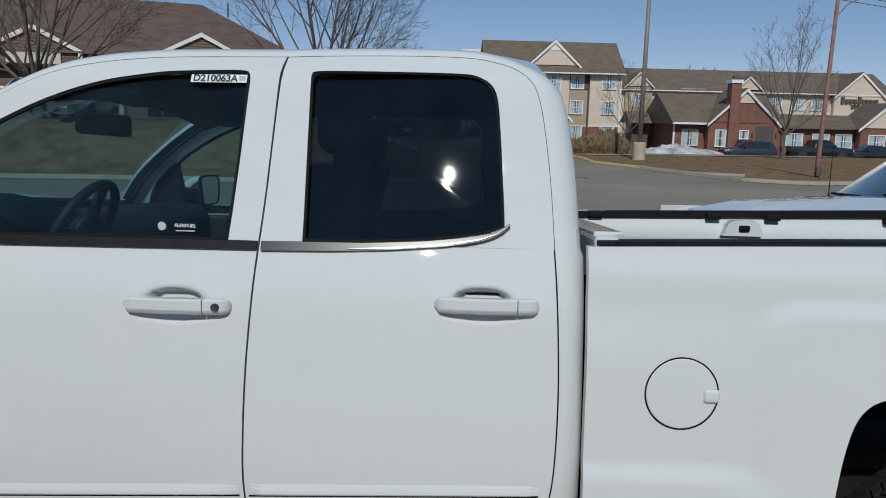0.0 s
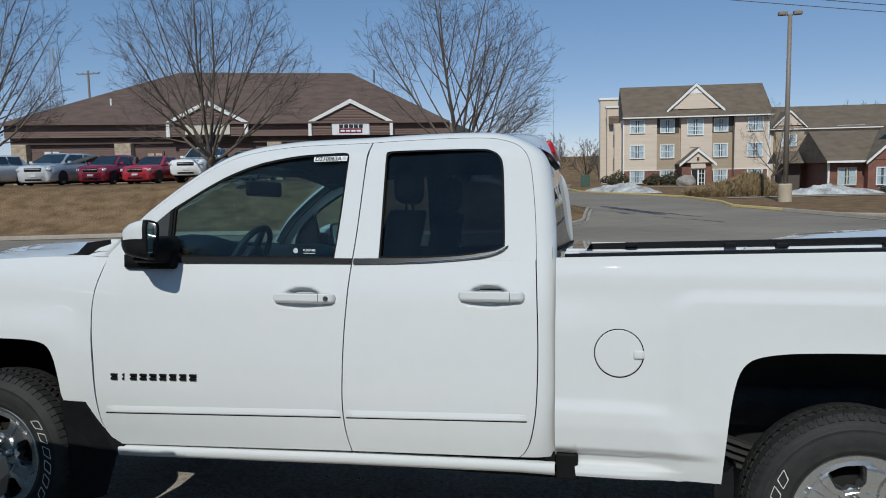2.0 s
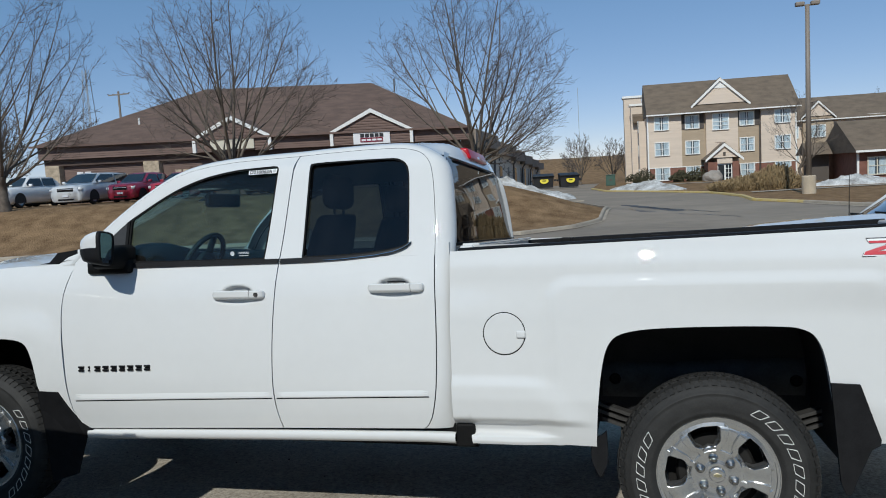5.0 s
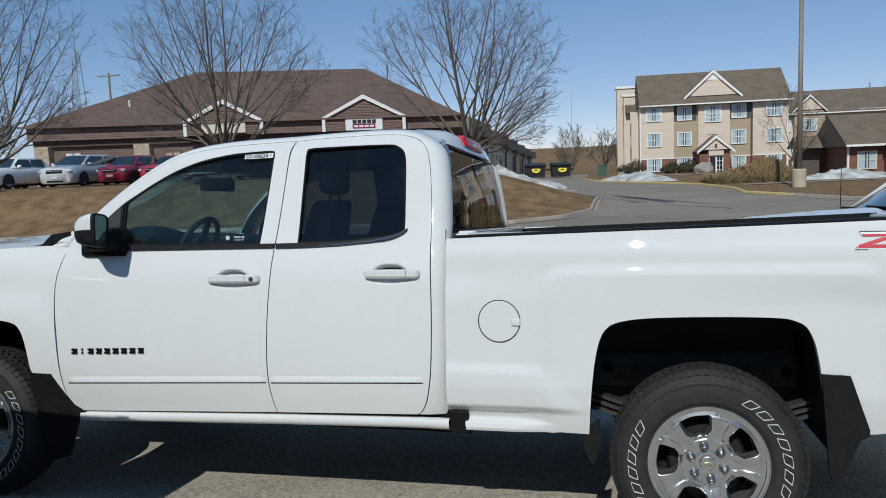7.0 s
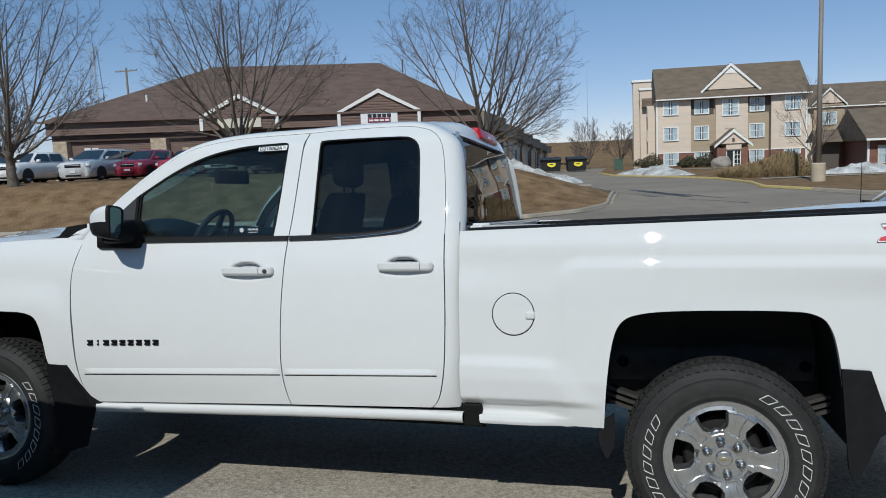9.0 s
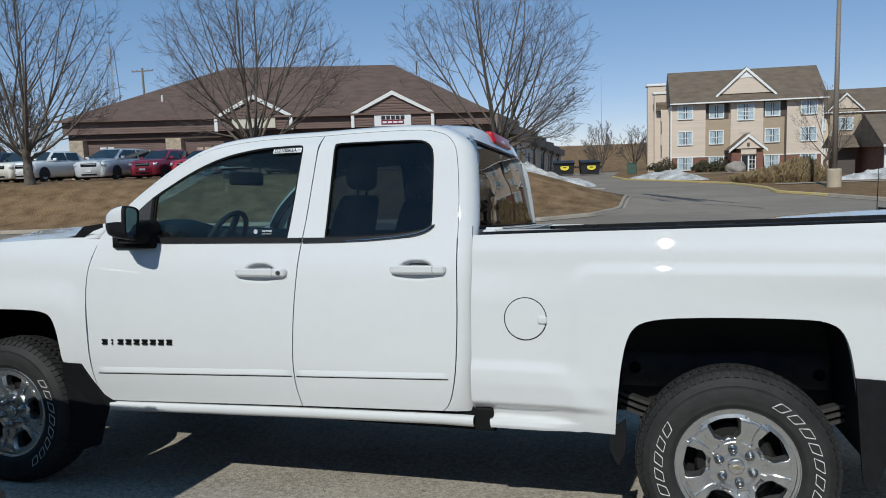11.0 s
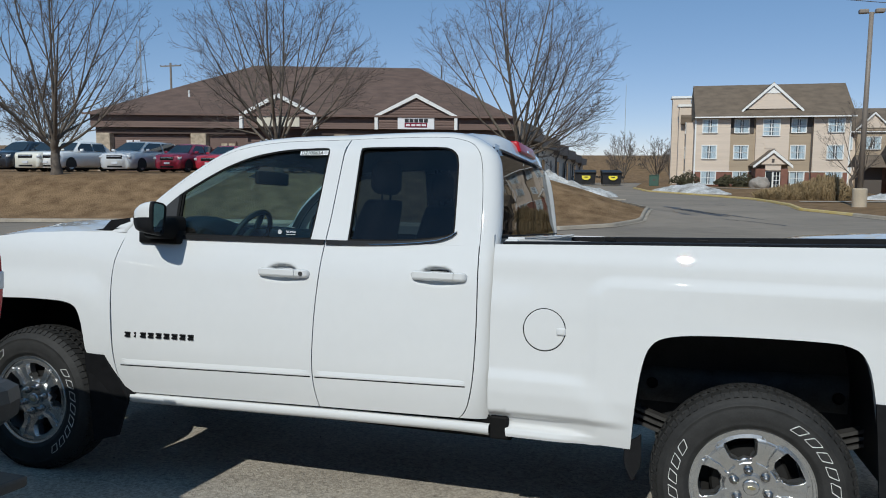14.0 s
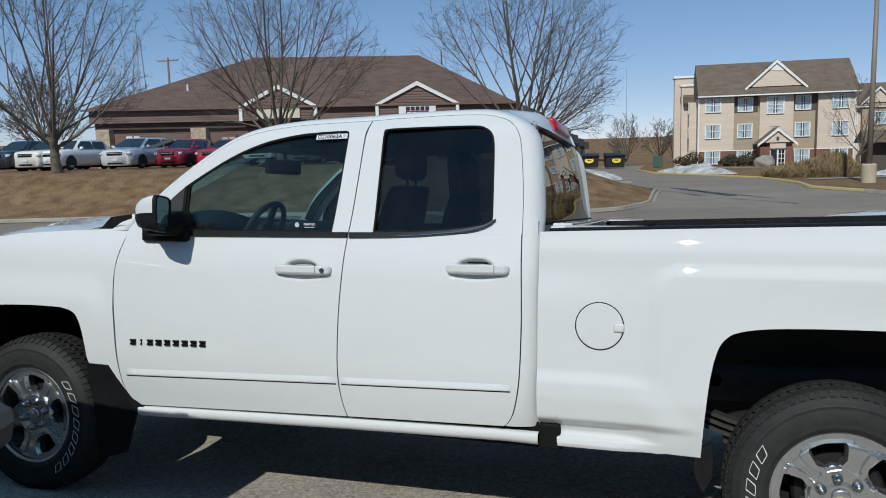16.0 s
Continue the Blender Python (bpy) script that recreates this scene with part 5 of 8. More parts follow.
for k, fd in enumerate(front_doors):
    fl = far if k else (lambda b: b)
    mh = part("door_mirror", fl(mirror_housing()), [PAINT, TRIM], truck, "door mirror with white cap and black base", True)
    bm = bmesh.new()
    bm.faces.new([bm.verts.new(q) for q in mirror_loop(0.92, 0.91, 0.002)])
    part("mirror_glass", fl(bm), MIRROR, mh, "mirror glass")
    bm = bmesh.new()
    rows = []
    for y, x0, x1, z0, z1 in ((0.100, -2.990, -2.735, 1.262, 1.330), (0.055, -2.990, -2.737, 1.262, 1.330), (0.042, -2.980, -2.745, 1.266, 1.316), (0.036, -2.97, -2.755, 1.272, 1.308)):
        rows.append([(x0, y, z0 + 0.006), (x0 + 0.012, y, z0), (x1 - 0.012, y, z0), (x1, y, z0 + 0.006), (x1, y, z1), (x0 + 0.02, y, z1), (x0, y, z1 - 0.008)])
    vs = grid_faces(bm, rows, closed=True)
    bm.faces.new(vs[-1])
    part("mirror_foot", fl(bm), SEAL, mh, "black mirror base on the door", True)
    bm = bmesh.new()
    rows = []
    for y, x0, x1, z0, z1 in ((0.11, -2.925, -2.745, 1.285, 1.405), (0.06, -2.920, -2.748, 1.285, 1.402), (0.02, -2.905, -2.755, 1.288, 1.390), (-0.02, -2.885, -2.765, 1.294, 1.380), (-0.06, -2.865, -2.780, 1.304, 1.370)):
        rows.append([(x0, y, z0), (x1 - 0.015, y, z0), (x1, y, z0 + 0.015), (x1, y, z1 - 0.02), (x1 - 0.02, y, z1), (x0 + 0.03, y, z1), (x0, y, z1 - 0.03)])
    vs = grid_faces(bm, rows, closed=True)
    bm.faces.new(vs[-1])
    part("mirror_arm", fl(bm), SEAL, mh, "black mirror arm", True)

# ---- inside the cab
def seat(y, x=-1.95, wide=0.50):
    bm = bmesh.new()
    box(bm, x - 0.55, x + 0.02, y - wide / 2, y + wide / 2, 0.78, 0.96, 0.05, 3)
    rows = []
    for z, o, w in ((0.92, 0.0, 0.94), (1.05, 0.05, 1.0), (1.25, 0.11, 0.98), (1.42, 0.15, 0.86), (1.50, 0.17, 0.70), (1.52, 0.175, 0.5)):
        rows.append([(x - 0.02 + o + 0.07 * math.cos(a) - 0.02 * abs(math.sin(a)), y + wide / 2 * w * math.copysign(abs(math.sin(a)) ** 0.6, math.sin(a)), z) for a in [2 * math.pi * q / 20 for q in range(20)]])
    vs = grid_faces(bm, rows, closed=True)
    bm.faces.new(vs[-1])
    head = bmesh.new()
    box(head, x + 0.10, x + 0.20, y - 0.13, y + 0.13, 1.55, 1.73, 0.045, 3)
    for q in (-0.06, 0.06):
        tube(head, [(x + 0.15, y + q, 1.48), (x + 0.15, y + q, 1.60)], 0.007, 6)
    s = part("seat", bm, CLOTH, truck, "dark cloth front seat", True)
    part("headrest", head, CLOTH, s, "dark padded headrest", True)


seat(0.52), seat(1.51)
bm = bmesh.new()
box(bm, -1.62, -1.18, 0.22, 1.81, 0.80, 0.96, 0.05, 3)
box(bm, -1.30, -1.15, 0.22, 1.81, 0.92, 1.44, 0.05, 3)
rb = part("rear_bench", bm, CLOTH, truck, "dark cloth rear bench", True)
for y in (0.50, 1.53):
    part("headrest", boxed(-1.28, -1.18, y - 0.12, y + 0.12, 1.42, 1.56, 0.04, 3), CLOTH, rb, "", True)
bm = bmesh.new()
rows = []
for y in np.linspace(0.13, 1.90, 19):
    hump = 0.075 * math.exp(-((y - 0.40) / 0.26) ** 2)
    rows.append([(-3.05, y, 1.300), (-2.98, y, 1.325 + hump * 0.6), (-2.88, y, 1.335 + hump), (-2.78, y, 1.332 + hump), (-2.71, y, 1.318 + hump * 0.9), (-2.675, y, 1.27 + hump * 0.6), (-2.70, y, 1.18), (-2.80, y, 1.05), (-2.78, y, 0.85), (-3.0, y, 0.80)])
grid_faces(bm, rows)
part("dashboard", bm, DASH, truck, "dark plastic dashboard", True)
part("console", boxed(-2.75, -1.95, 0.86, 1.17, 0.60, 1.00, 0.04), DASH, truck, "dark centre console")
bm = bmesh.new()
cm = Matrix.Translation((-2.622, 0.52, 1.292)) @ Matrix.Rotation(radians(-62), 4, "Y")
pts = [cm @ Vector((0.168 * math.cos(a), 0.168 * math.sin(a), 0)) for a in [2 * math.pi * q / 40 for q in range(41)]]
tube(bm, pts, 0.015, 8, cap=False)
for a in (0, math.pi, -math.pi / 2):
    tube(bm, [cm @ Vector((0.05 * math.cos(a), 0.05 * math.sin(a), -0.01)), cm @ Vector((0.165 * math.cos(a), 0.165 * math.sin(a), 0))], 0.018, 6)
lathe(bm, [(0.0001, 0.02), (0.06, 0.015), (0.075, -0.02), (0.05, -0.06)], 24, "z")
sw = part("steering_wheel", bm, DASH, truck, "dark steering wheel", True)
me = sw.data
hub = [v for v in me.vertices if abs(v.co.x) < 0.2 and abs(v.co.y) < 0.2 and abs(v.co.z) < 0.2]
for v in hub:
    v.co = cm @ v.co
bm = bmesh.new()
tube(bm, [cm @ Vector((0, 0, -0.02)), cm @ Vector((0, 0, -0.28))], 0.035, 10)
part("steering_column", bm, DASH, sw)
bm = bmesh.new()
box(bm, -2.79, -2.750, 0.875, 1.125, 1.615, 1.70, 0.018, 4, Matrix.Translation((-2.77, 1.0, 1.655)) @ Matrix.Rotation(radians(-22), 4, "Z") @ Matrix.Translation((2.77, -1.0, -1.655)))
tube(bm, [(-2.79, 1.005, 1.66), (-2.83, 1.005, 1.70)], 0.012, 8)
part("inner_mirror", bm, TRIM, truck, "black inside mirror", True)
for y in (0.52, 1.51):
    part("sun_visor", boxed(-2.54, -2.34, y - 0.2, y + 0.2, 1.70, 1.72, 0.006), HEADLINER, truck, "grey sun visor")
for y0, y1 in ((0.075, 0.12), (1.91, 1.955)):
    bm = bmesh.new()
    box(bm, -3.0, -1.95, y0, y1, 0.56, 1.27, 0.015)
    box(bm, -1.93, -1.2, y0, y1, 0.56, 1.27, 0.015)
    part("door_trim", bm, DASH, truck, "dark inner door trim")


# b-pillar inner posts
for y in (0.16, 1.87):
    bm = bmesh.new()
    sg = 1 if y < 1 else -1
    rows = [[(x, (HALF if sg < 0 else HALF) - sg * (HALF - side_y(0, z) - o), z) for x, o in ((-1.99, 0.05), (-1.86, 0.05), (-1.87, 0.09), (-1.98, 0.09))] for z in (1.28, 1.5, 1.74)]
    grid_faces(bm, rows, closed=True)
    part("inner_post", bm, HEADLINER, truck)


# ---------------------------------------------------------------- trees without leaves
BARK = mat("grey_bark", (0.115, 0.092, 0.072), 0.9, vary=0.35, scale=6, bump=0.8, bscale=30, dist=0.01)
TWIG = mat("twig_bark", (0.105, 0.083, 0.070), 0.9, vary=0.3, scale=3)


def limb(bm, rng, p, d, length, rad, sides, n, wob, lift, least=0.0045):
    """One tapering shoot; returns its points."""
    pts, rads = [p.copy()], [rad]
    q, dd = p.copy(), d.normalized()
    for i in range(n):
        dd = (dd + Vector((rng.uniform(-1, 1), rng.uniform(-1, 1), rng.uniform(-0.6, 0.6))) * wob + Vector((0, 0, lift))).normalized()
        q = q + dd * (length / n)
        pts.append(q.copy())
        rads.append(max(least, rad * (1 - 0.86 * (i + 1) / n)))
    tube(bm, pts, rads, sides, cap=False)
    return pts, rads


def along(pts, rads, t):
    f = t * (len(pts) - 1)
    i = min(len(pts) - 2, int(f))
    return pts[i].lerp(pts[i + 1], f - i), (pts[i + 1] - pts[i]).normalized(), rads[i] + (rads[i + 1] - rads[i]) * (f - i)


def branch_out(rng, ax, k, lo, hi):
    side = ax.orthogonal().normalized()
    side.rotate(Matrix.Rotation(k * 2.4 + rng.uniform(-0.6, 0.6), 3, ax))
    ang = radians(rng.uniform(lo, hi))
    return ax * math.cos(ang) + side * math.sin(ang)


def make_tree(label, m, seed, height, spread, trunk_h, rad, limbs, forks=3, laterals=9, twigs=6, fine=2, group="", low=66, lean=None, thick=1.0):
    """A leafless tree: a short trunk, a fan of long straight limbs to an egg-shaped outline, laterals, twigs and shoots."""
    rng = random.Random(seed)
    wood, twig = bmesh.new(), bmesh.new()
    root = thing("bare_tree", label, "tree", m, group)
    n = 6
    pts = [Vector((0.03 * math.sin(i * 1.3) * i, 0.03 * math.cos(i * 1.7) * i, trunk_h * i / n - 0.1)) for i in range(n + 1)]
    tube(wood, pts, [rad * (1.28 if i == 0 else 1.06 if i == 1 else 1.0 - 0.04 * i) for i in range(n + 1)], 10, cap=False)
    H = height - trunk_h
    cz, ah, av = trunk_h + 0.43 * H, 0.47 * H * spread, 0.57 * H        # egg-shaped outline of the crown

    def room(p, d):
        """How far a shoot from p along d may grow inside the outline."""
        P, D = Vector((p.x / ah, p.y / ah, (p.z - cz) / av)), Vector((d.x / ah, d.y / ah, d.z / av))
        b2, c2, a2 = P.dot(D), P.dot(P) - 1, D.dot(D)
        disc = b2 * b2 - a2 * c2
        return 0.0 if disc <= 0 else max(0.0, (-b2 + math.sqrt(disc)) / a2)

    def dress(lp, lr, L, count, t0):
        """Laterals, twigs and shoots along a limb."""
        for j in range(count):
            t = t0 + (0.97 - t0) * (j + rng.random()) / count
            p, ax, r = along(lp, lr, t)
            bd = branch_out(rng, ax, j, 26, 50)
            bl = min(H * rng.uniform(0.14, 0.27) * (1.15 - 0.6 * t), room(p, bd) * rng.uniform(0.9, 1.1) + 0.3)
            bp, br = limb(wood if t < 0.5 else twig, rng, p, bd, bl, max(0.011 * thick, r * 0.5), 4, 5, 0.055, 0.05, 0.0045 * thick)
            for q in range(twigs):
                u = 0.12 + 0.86 * (q + rng.random()) / twigs
                p2, ax2, r2 = along(bp, br, u)
                td = branch_out(rng, ax2, q, 22, 44)
                tp, tr = limb(twig, rng, p2, td, min(bl * rng.uniform(0.28, 0.52) * (1.1 - 0.5 * u), room(p2, td) + 0.35), max(0.0070 * thick, r2 * 0.5), 3, 3, 0.07, 0.05, 0.0045 * thick)
                for w in range(fine):
                    p3, ax3, r3 = along(tp, tr, 0.2 + 0.75 * (w + rng.random()) / fine)
                    limb(twig, rng, p3, branch_out(rng, ax3, w, 22, 50), bl * rng.uniform(0.16, 0.34), 0.0060 * thick, 3, 2, 0.08, 0.03, 0.0045 * thick)

    for k in range(limbs):
        a = k * 2.39996 + rng.uniform(-0.25, 0.25)
        tilt = radians(4 + low * ((k + 0.1) / limbs) ** 0.8 + rng.uniform(-5, 5))
        if lean is not None and k >= limbs - 4:            # the lowest limbs sweep out to one side
            a = radians(lean + (k - limbs + 2.5) * 38)
        d = Vector((math.cos(a) * math.sin(tilt), math.sin(a) * math.sin(tilt), math.cos(tilt)))
        s = pts[-1].lerp(pts[-2], rng.random()) if k < limbs * 0.6 else pts[-1].lerp(pts[-3], rng.random())
        L = max(0.25 * H, room(s, (d + Vector((0, 0, 0.12))).normalized())) * rng.uniform(0.92, 1.04)
        lp, lr = limb(wood, rng, s, d, L, rad * rng.uniform(0.28, 0.42), 7, 12, 0.035, 0.015 + 0.035 * math.sin(tilt))
        dress(lp, lr, L, laterals, 0.48)
        for j in range(forks):
            t = 0.10 + 0.42 * (j + rng.random()) / forks
            p, ax, r = along(lp, lr, t)
            fd = branch_out(rng, ax, j * 1.3 + k, 22, 40)
            fl = room(p, (fd + Vector((0, 0, 0.15))).normalized()) * rng.uniform(0.85, 1.02)
            if fl < 0.15 * H:
                continue
            fp, fr = limb(wood, rng, p, fd, fl, r * rng.uniform(0.55, 0.72), 6, 8, 0.04, 0.045)
            dress(fp, fr, fl, laterals - 2, 0.32)
    part("trunk", wood, BARK, root, "grey furrowed trunk and limbs", True)
    part("crown", twig, TWIG, root, "crown of bare twigs")
    return root


def stand(x, y, rz=0, dz=0.0):
    return pose(x, y, ground_z(x, y) + dz, 0, 0, rz)


TREE_G = "bare trees on the grass bank"
make_tree("leafless tree with an upright crown on the grass bank", stand(-26.9, 23.7), 3, 10.4, 1.12, 1.6, 0.215, 9, 3, 8, 5, 2, group=TREE_G)
make_tree("leafless tree with a wide fanned crown on the grass bank", stand(-18.4, 28.4), 11, 9.6, 1.30, 1.3, 0.21, 10, 3, 9, 5, 2, group=TREE_G)
make_tree("leafless tree with a round crown at the end of the bank", stand(-7.75, 32.6), 23, 10.4, 1.10, 1.0, 0.24, 10, 3, 9, 6, 2, group=TREE_G, low=82, lean=-10)
make_tree("small leafless tree in front of the hotel wing", stand(12.85, 63.5), 31, 7.4, 1.0, 1.8, 0.15, 6, 2, 7, 5, 2)
make_tree("tall leafless tree beside the hotel entrance lawn", stand(20.2, 49.0), 44, 10.6, 0.75, 2.2, 0.16, 7, 2, 8, 5, 2)
scrub = make_tree("scrubby leafless tree by the refuse bins", stand(-7.25, 96.7), 57, 6.8, 0.95, 1.0, 0.20, 8, 2, 7, 5, 2, thick=2.1, group="scrubby far trees")
for x, y, rz, s in ((-3.5, 106.9, 80, 0.95), (-55, 62, 150, 1.3), (-62, 58, 20, 1.65), (-70, 66, 250, 1.7), (-78, 62, 200, 1.75), (-74, 56, 100, 1.5), (33, 110, 40, 1.6), (-1.5, 112, 190, 0.8)):
    t = copy_thing(scrub, stand(x, y, rz))
    t.scale = (s, s, s)

# ---------------------------------------------------------------- the brown office building
SIDING = mat("brown_siding", (0.155, 0.098, 0.080), 0.7, vary=0.14, scale=0.8, stretch=(0.3, 0.3, 6))
SHINGLE_BROWN = mat("brown_shingles", (0.118, 0.076, 0.058), 0.95, vary=0.28, scale=1.6, bump=0.8, bscale=14, dist=0.02, stretch=(0.7, 0.7, 2.0))
WHITE_TRIM = mat("white_trim", (0.78, 0.77, 0.74), 0.6, vary=0.05)
TAN_STONE = mat("tan_stone", (0.42, 0.34, 0.25), 0.9, vary=0.35, scale=4.5, bump=0.9, bscale=7, dist=0.03)
DARK_GLASS = mat("window_dark", (0.02, 0.024, 0.028), 0.06, coat=0.3)
WING_WALL = mat("grey_block_wall", (0.56, 0.51, 0.45), 0.85, vary=0.12, scale=0.6)
WING_FASCIA = mat("weathered_fascia", (0.24, 0.195, 0.16), 0.8, vary=0.2, scale=0.9)
DARK_METAL = mat("dark_downpipe", (0.10, 0.095, 0.09), 0.5, vary=0.15)
BURGUNDY = mat("burgundy_sign", (0.20, 0.012, 0.035), 0.5)
SIGN_WHITE = mat("sign_white", (0.80, 0.79, 0.80), 0.5)
LINTEL = mat("dark_brown_lintel", (0.075, 0.048, 0.040), 0.75, vary=0.15, scale=1.5)
CREAM_SIGN = mat("cream_sign", (0.62, 0.57, 0.46), 0.6, vary=0.06, scale=1)

# local frame: a runs along the front from its east corner to the west, b runs back, c up
BA, BB, BO = Vector((-0.927, -0.375, 0)), Vector((-0.060, 0.998, 0)), Vector((-10.8, 45.7, 0))
BM = Matrix(((BA.x, BB.x, 0, BO.x), (BA.y, BB.y, 0, BO.y), (0, 0, 1, 0), (0, 0, 0, 1)))


def local(bm, m=BM):
    bmesh.ops.transform(bm, matrix=m, verts=bm.verts)
    return bm


def clapboards(bm, a0, a1, b, z0, z1, step=0.2, lap=0.022):
    """Overlapping boards on a front at depth b, facing -b."""
    z = z0
    rows = []
    while z < z1 - 1e-4:
        zt = min(z + step, z1)
        rows += [(b - lap, z), (b, zt)]
        z = zt
    grid_faces(bm, [[(a, bb, zz) for a in (a0, a1)] for bb, zz in rows])


office = thing("office_building", "low brown-sided office building with a hipped shingle roof", "building")
bm = bmesh.new()
clapboards(bm, 0.7, 26.9, 0.55, 0.9, 3.66, 0.13)
grid_faces(bm, [[(a, b, z) for b in np.linspace(0.55, 24.0, 4)] for a, z in ((26.9, 0.7), (26.9, 4.2))])
grid_faces(bm, [[(a, b, z) for b in np.linspace(0.55, 24.0, 4)] for a, z in ((0.7, -0.4), (0.7, 4.2))])
part("wall", local(bm), SIDING, office, "dark brown lap-sided wall")
bm = bmesh.new()
clapboards(bm, 0.0, 27.0, 0.02, 4.06, 4.84, 0.13)
box(bm, 0.0, 27.0, 0.03, 1.3, 4.05, 4.11)
part("fascia", local(bm), SIDING, office, "deep brown lap-sided fascia over the walk")
bm = bmesh.new()
c = [(-0.05, -0.3, 4.88), (27.2, -0.3, 4.88), (27.2, 25.1, 4.88), (7.0, 25.1, 4.88), (9.65, 12.4, 9.48), (22.6, 12.4, 9.48)]
v = [bm.verts.new(p) for p in c]
for f in ((0, 4, 5, 1), (1, 5, 2), (2, 5, 4, 3), (3, 4, 0), (0, 1, 2, 3)):
    bm.faces.new([v[i] for i in f])
roof_main = part("roof", local(bm), SHINGLE_BROWN, office, "brown asphalt-shingle hipped roof")
bm = bmesh.new()
box(bm, -0.05, 27.26, -0.36, -0.28, 4.80, 4.92)
part("gutter", local(bm), SIDING, roof_main)
for a, b, h in ((22.85, 3.6, 0.5), (7.3, 10.2, 0.8)):
    z = 4.88 + 4.6 * min(1, b / 12.4)
    bm = bmesh.new()
    tube(bm, [(a, b, z - 0.2), (a, b, z + h)], 0.06, 8)
    part("vent_pipe", local(bm), WHITE_TRIM if a > 20 else DARK_METAL, roof_main)
for ga, half, peak in ((15.18, 2.28, 6.13), (6.36, 2.53, 6.20)):
    bm = bmesh.new()
    z = 4.06
    rows = []
    while z < peak - 0.1:
        w = half if z < 4.86 else half * (peak - z) / (peak - 4.86)
        rows += [[(ga - w, -0.20, z), (ga + w, -0.20, z)]]
        z += 0.085
        w = half if z < 4.86 else half * max(0.02, (peak - z)) / (peak - 4.86)
        rows += [[(ga - w, -0.165 if len(rows) % 4 == 1 else -0.20, z), (ga + w, -0.165 if len(rows) % 4 == 1 else -0.20, z)]]
    grid_faces(bm, rows)
    g = part("gable", local(bm), SIDING, office, "small gable with brown siding")
    bm = bmesh.new()
    out = [(ga - half - 0.15, 4.02), (ga - half - 0.15, 4.93), (ga, peak + 0.12), (ga + half + 0.15, 4.93), (ga + half + 0.15, 4.02)]
    inn = [(ga - half + 0.05, 4.02), (ga - half + 0.05, 4.83), (ga, peak - 0.14), (ga + half - 0.05, 4.83), (ga + half - 0.05, 4.02)]
    for i in range(4):
        q = [out[i], out[i + 1], inn[i + 1], inn[i]]
        prism(bm, q, -0.34, -0.18)
    part("gable_trim", local(bm), WHITE_TRIM, g, "white trim boards")
    bm = bmesh.new()
    vv = [bm.verts.new(p) for p in ((ga - half - 0.1, -0.33, 4.80), (ga, -0.33, peak + 0.02), (ga + half + 0.1, -0.33, 4.80), (ga, (peak - 4.86) / 0.362 - 0.2, peak + 0.02))]
    bm.faces.new((vv[0], vv[1], vv[3])), bm.faces.new((vv[1], vv[2], vv[3]))
    part("gable_roof", local(bm), SHINGLE_BROWN, g)
    if ga > 10:
        bm = boxed(ga - 1.34, ga + 1.35, -0.30, -0.22, 4.15, 4.90, 0.02)
        part("sign_panel", local(bm), CREAM_SIGN, g, "blank cream sign panel")
    else:
        s = part("sign_panel", local(boxed(ga - 1.17, ga + 1.21, -0.30, -0.21, 4.05, 4.83, 0.02)), SIGN_WHITE, g, "white sign board with bars")
        for k in range(5):
            x = ga + 0.74 - k * 0.31
            part("sign_bar", local(boxed(x - 0.25, x, -0.325, -0.30, 4.49, 4.72)), INK, s)
        part("sign_bar", local(boxed(ga - 0.71, ga + 0.75, -0.325, -0.30, 4.17, 4.46)), BURGUNDY, s)
        for k in range(4):
            x = ga + 0.66 - k * 0.34
            part("sign_bar", local(boxed(x - 0.27, x, -0.34, -0.325, 4.25, 4.37)), SIGN_WHITE, s)
bm = boxed(0.72, 26.88, 0.30, 0.56, 3.66, 4.10)
part("lintel", local(bm), LINTEL, office, "dark brown lintel band under the fascia")
for a0, a1 in ((25.93, 26.77), (19.97, 20.92), (10.9, 11.8), (1.4, 2.3)):
    p = part("stone_pier", local(boxed(a0, a1, 0.12, 0.60, 0.8, 3.69, 0.02)), TAN_STONE, office, "tan stone pier")
for a0, a1, z0, z1 in ((18.2, 19.25, 1.2, 3.2), (12.4, 13.6, 1.2, 3.3), (8.0, 9.8, 1.3, 3.4), (4.0, 5.5, 1.3, 3.4)):
    w = part("window", local(boxed(a0, a1, 0.42, 0.54, z0, z1)), SIDING, office, "brown framed double door")
    for q in range(2):
        x0 = a0 + 0.1 + q * (a1 - a0 - 0.1) / 2
        part("pane", local(boxed(x0, x0 + (a1 - a0) / 2 - 0.16, 0.40, 0.425, z0 + 0.1, z1 - 0.12)), DARK_GLASS if a0 < 15 else TAN_STONE, w)
for a0, a1, z0, z1 in ((24.77, 25.13, 3.0, 3.25), (24.31, 24.66, 3.0, 3.25), (22.12, 22.34, 2.80, 2.98)):
    part("notice", local(boxed(a0, a1, 0.48, 0.52, z0, z1)), SIGN_WHITE, office, "white notice on the wall")
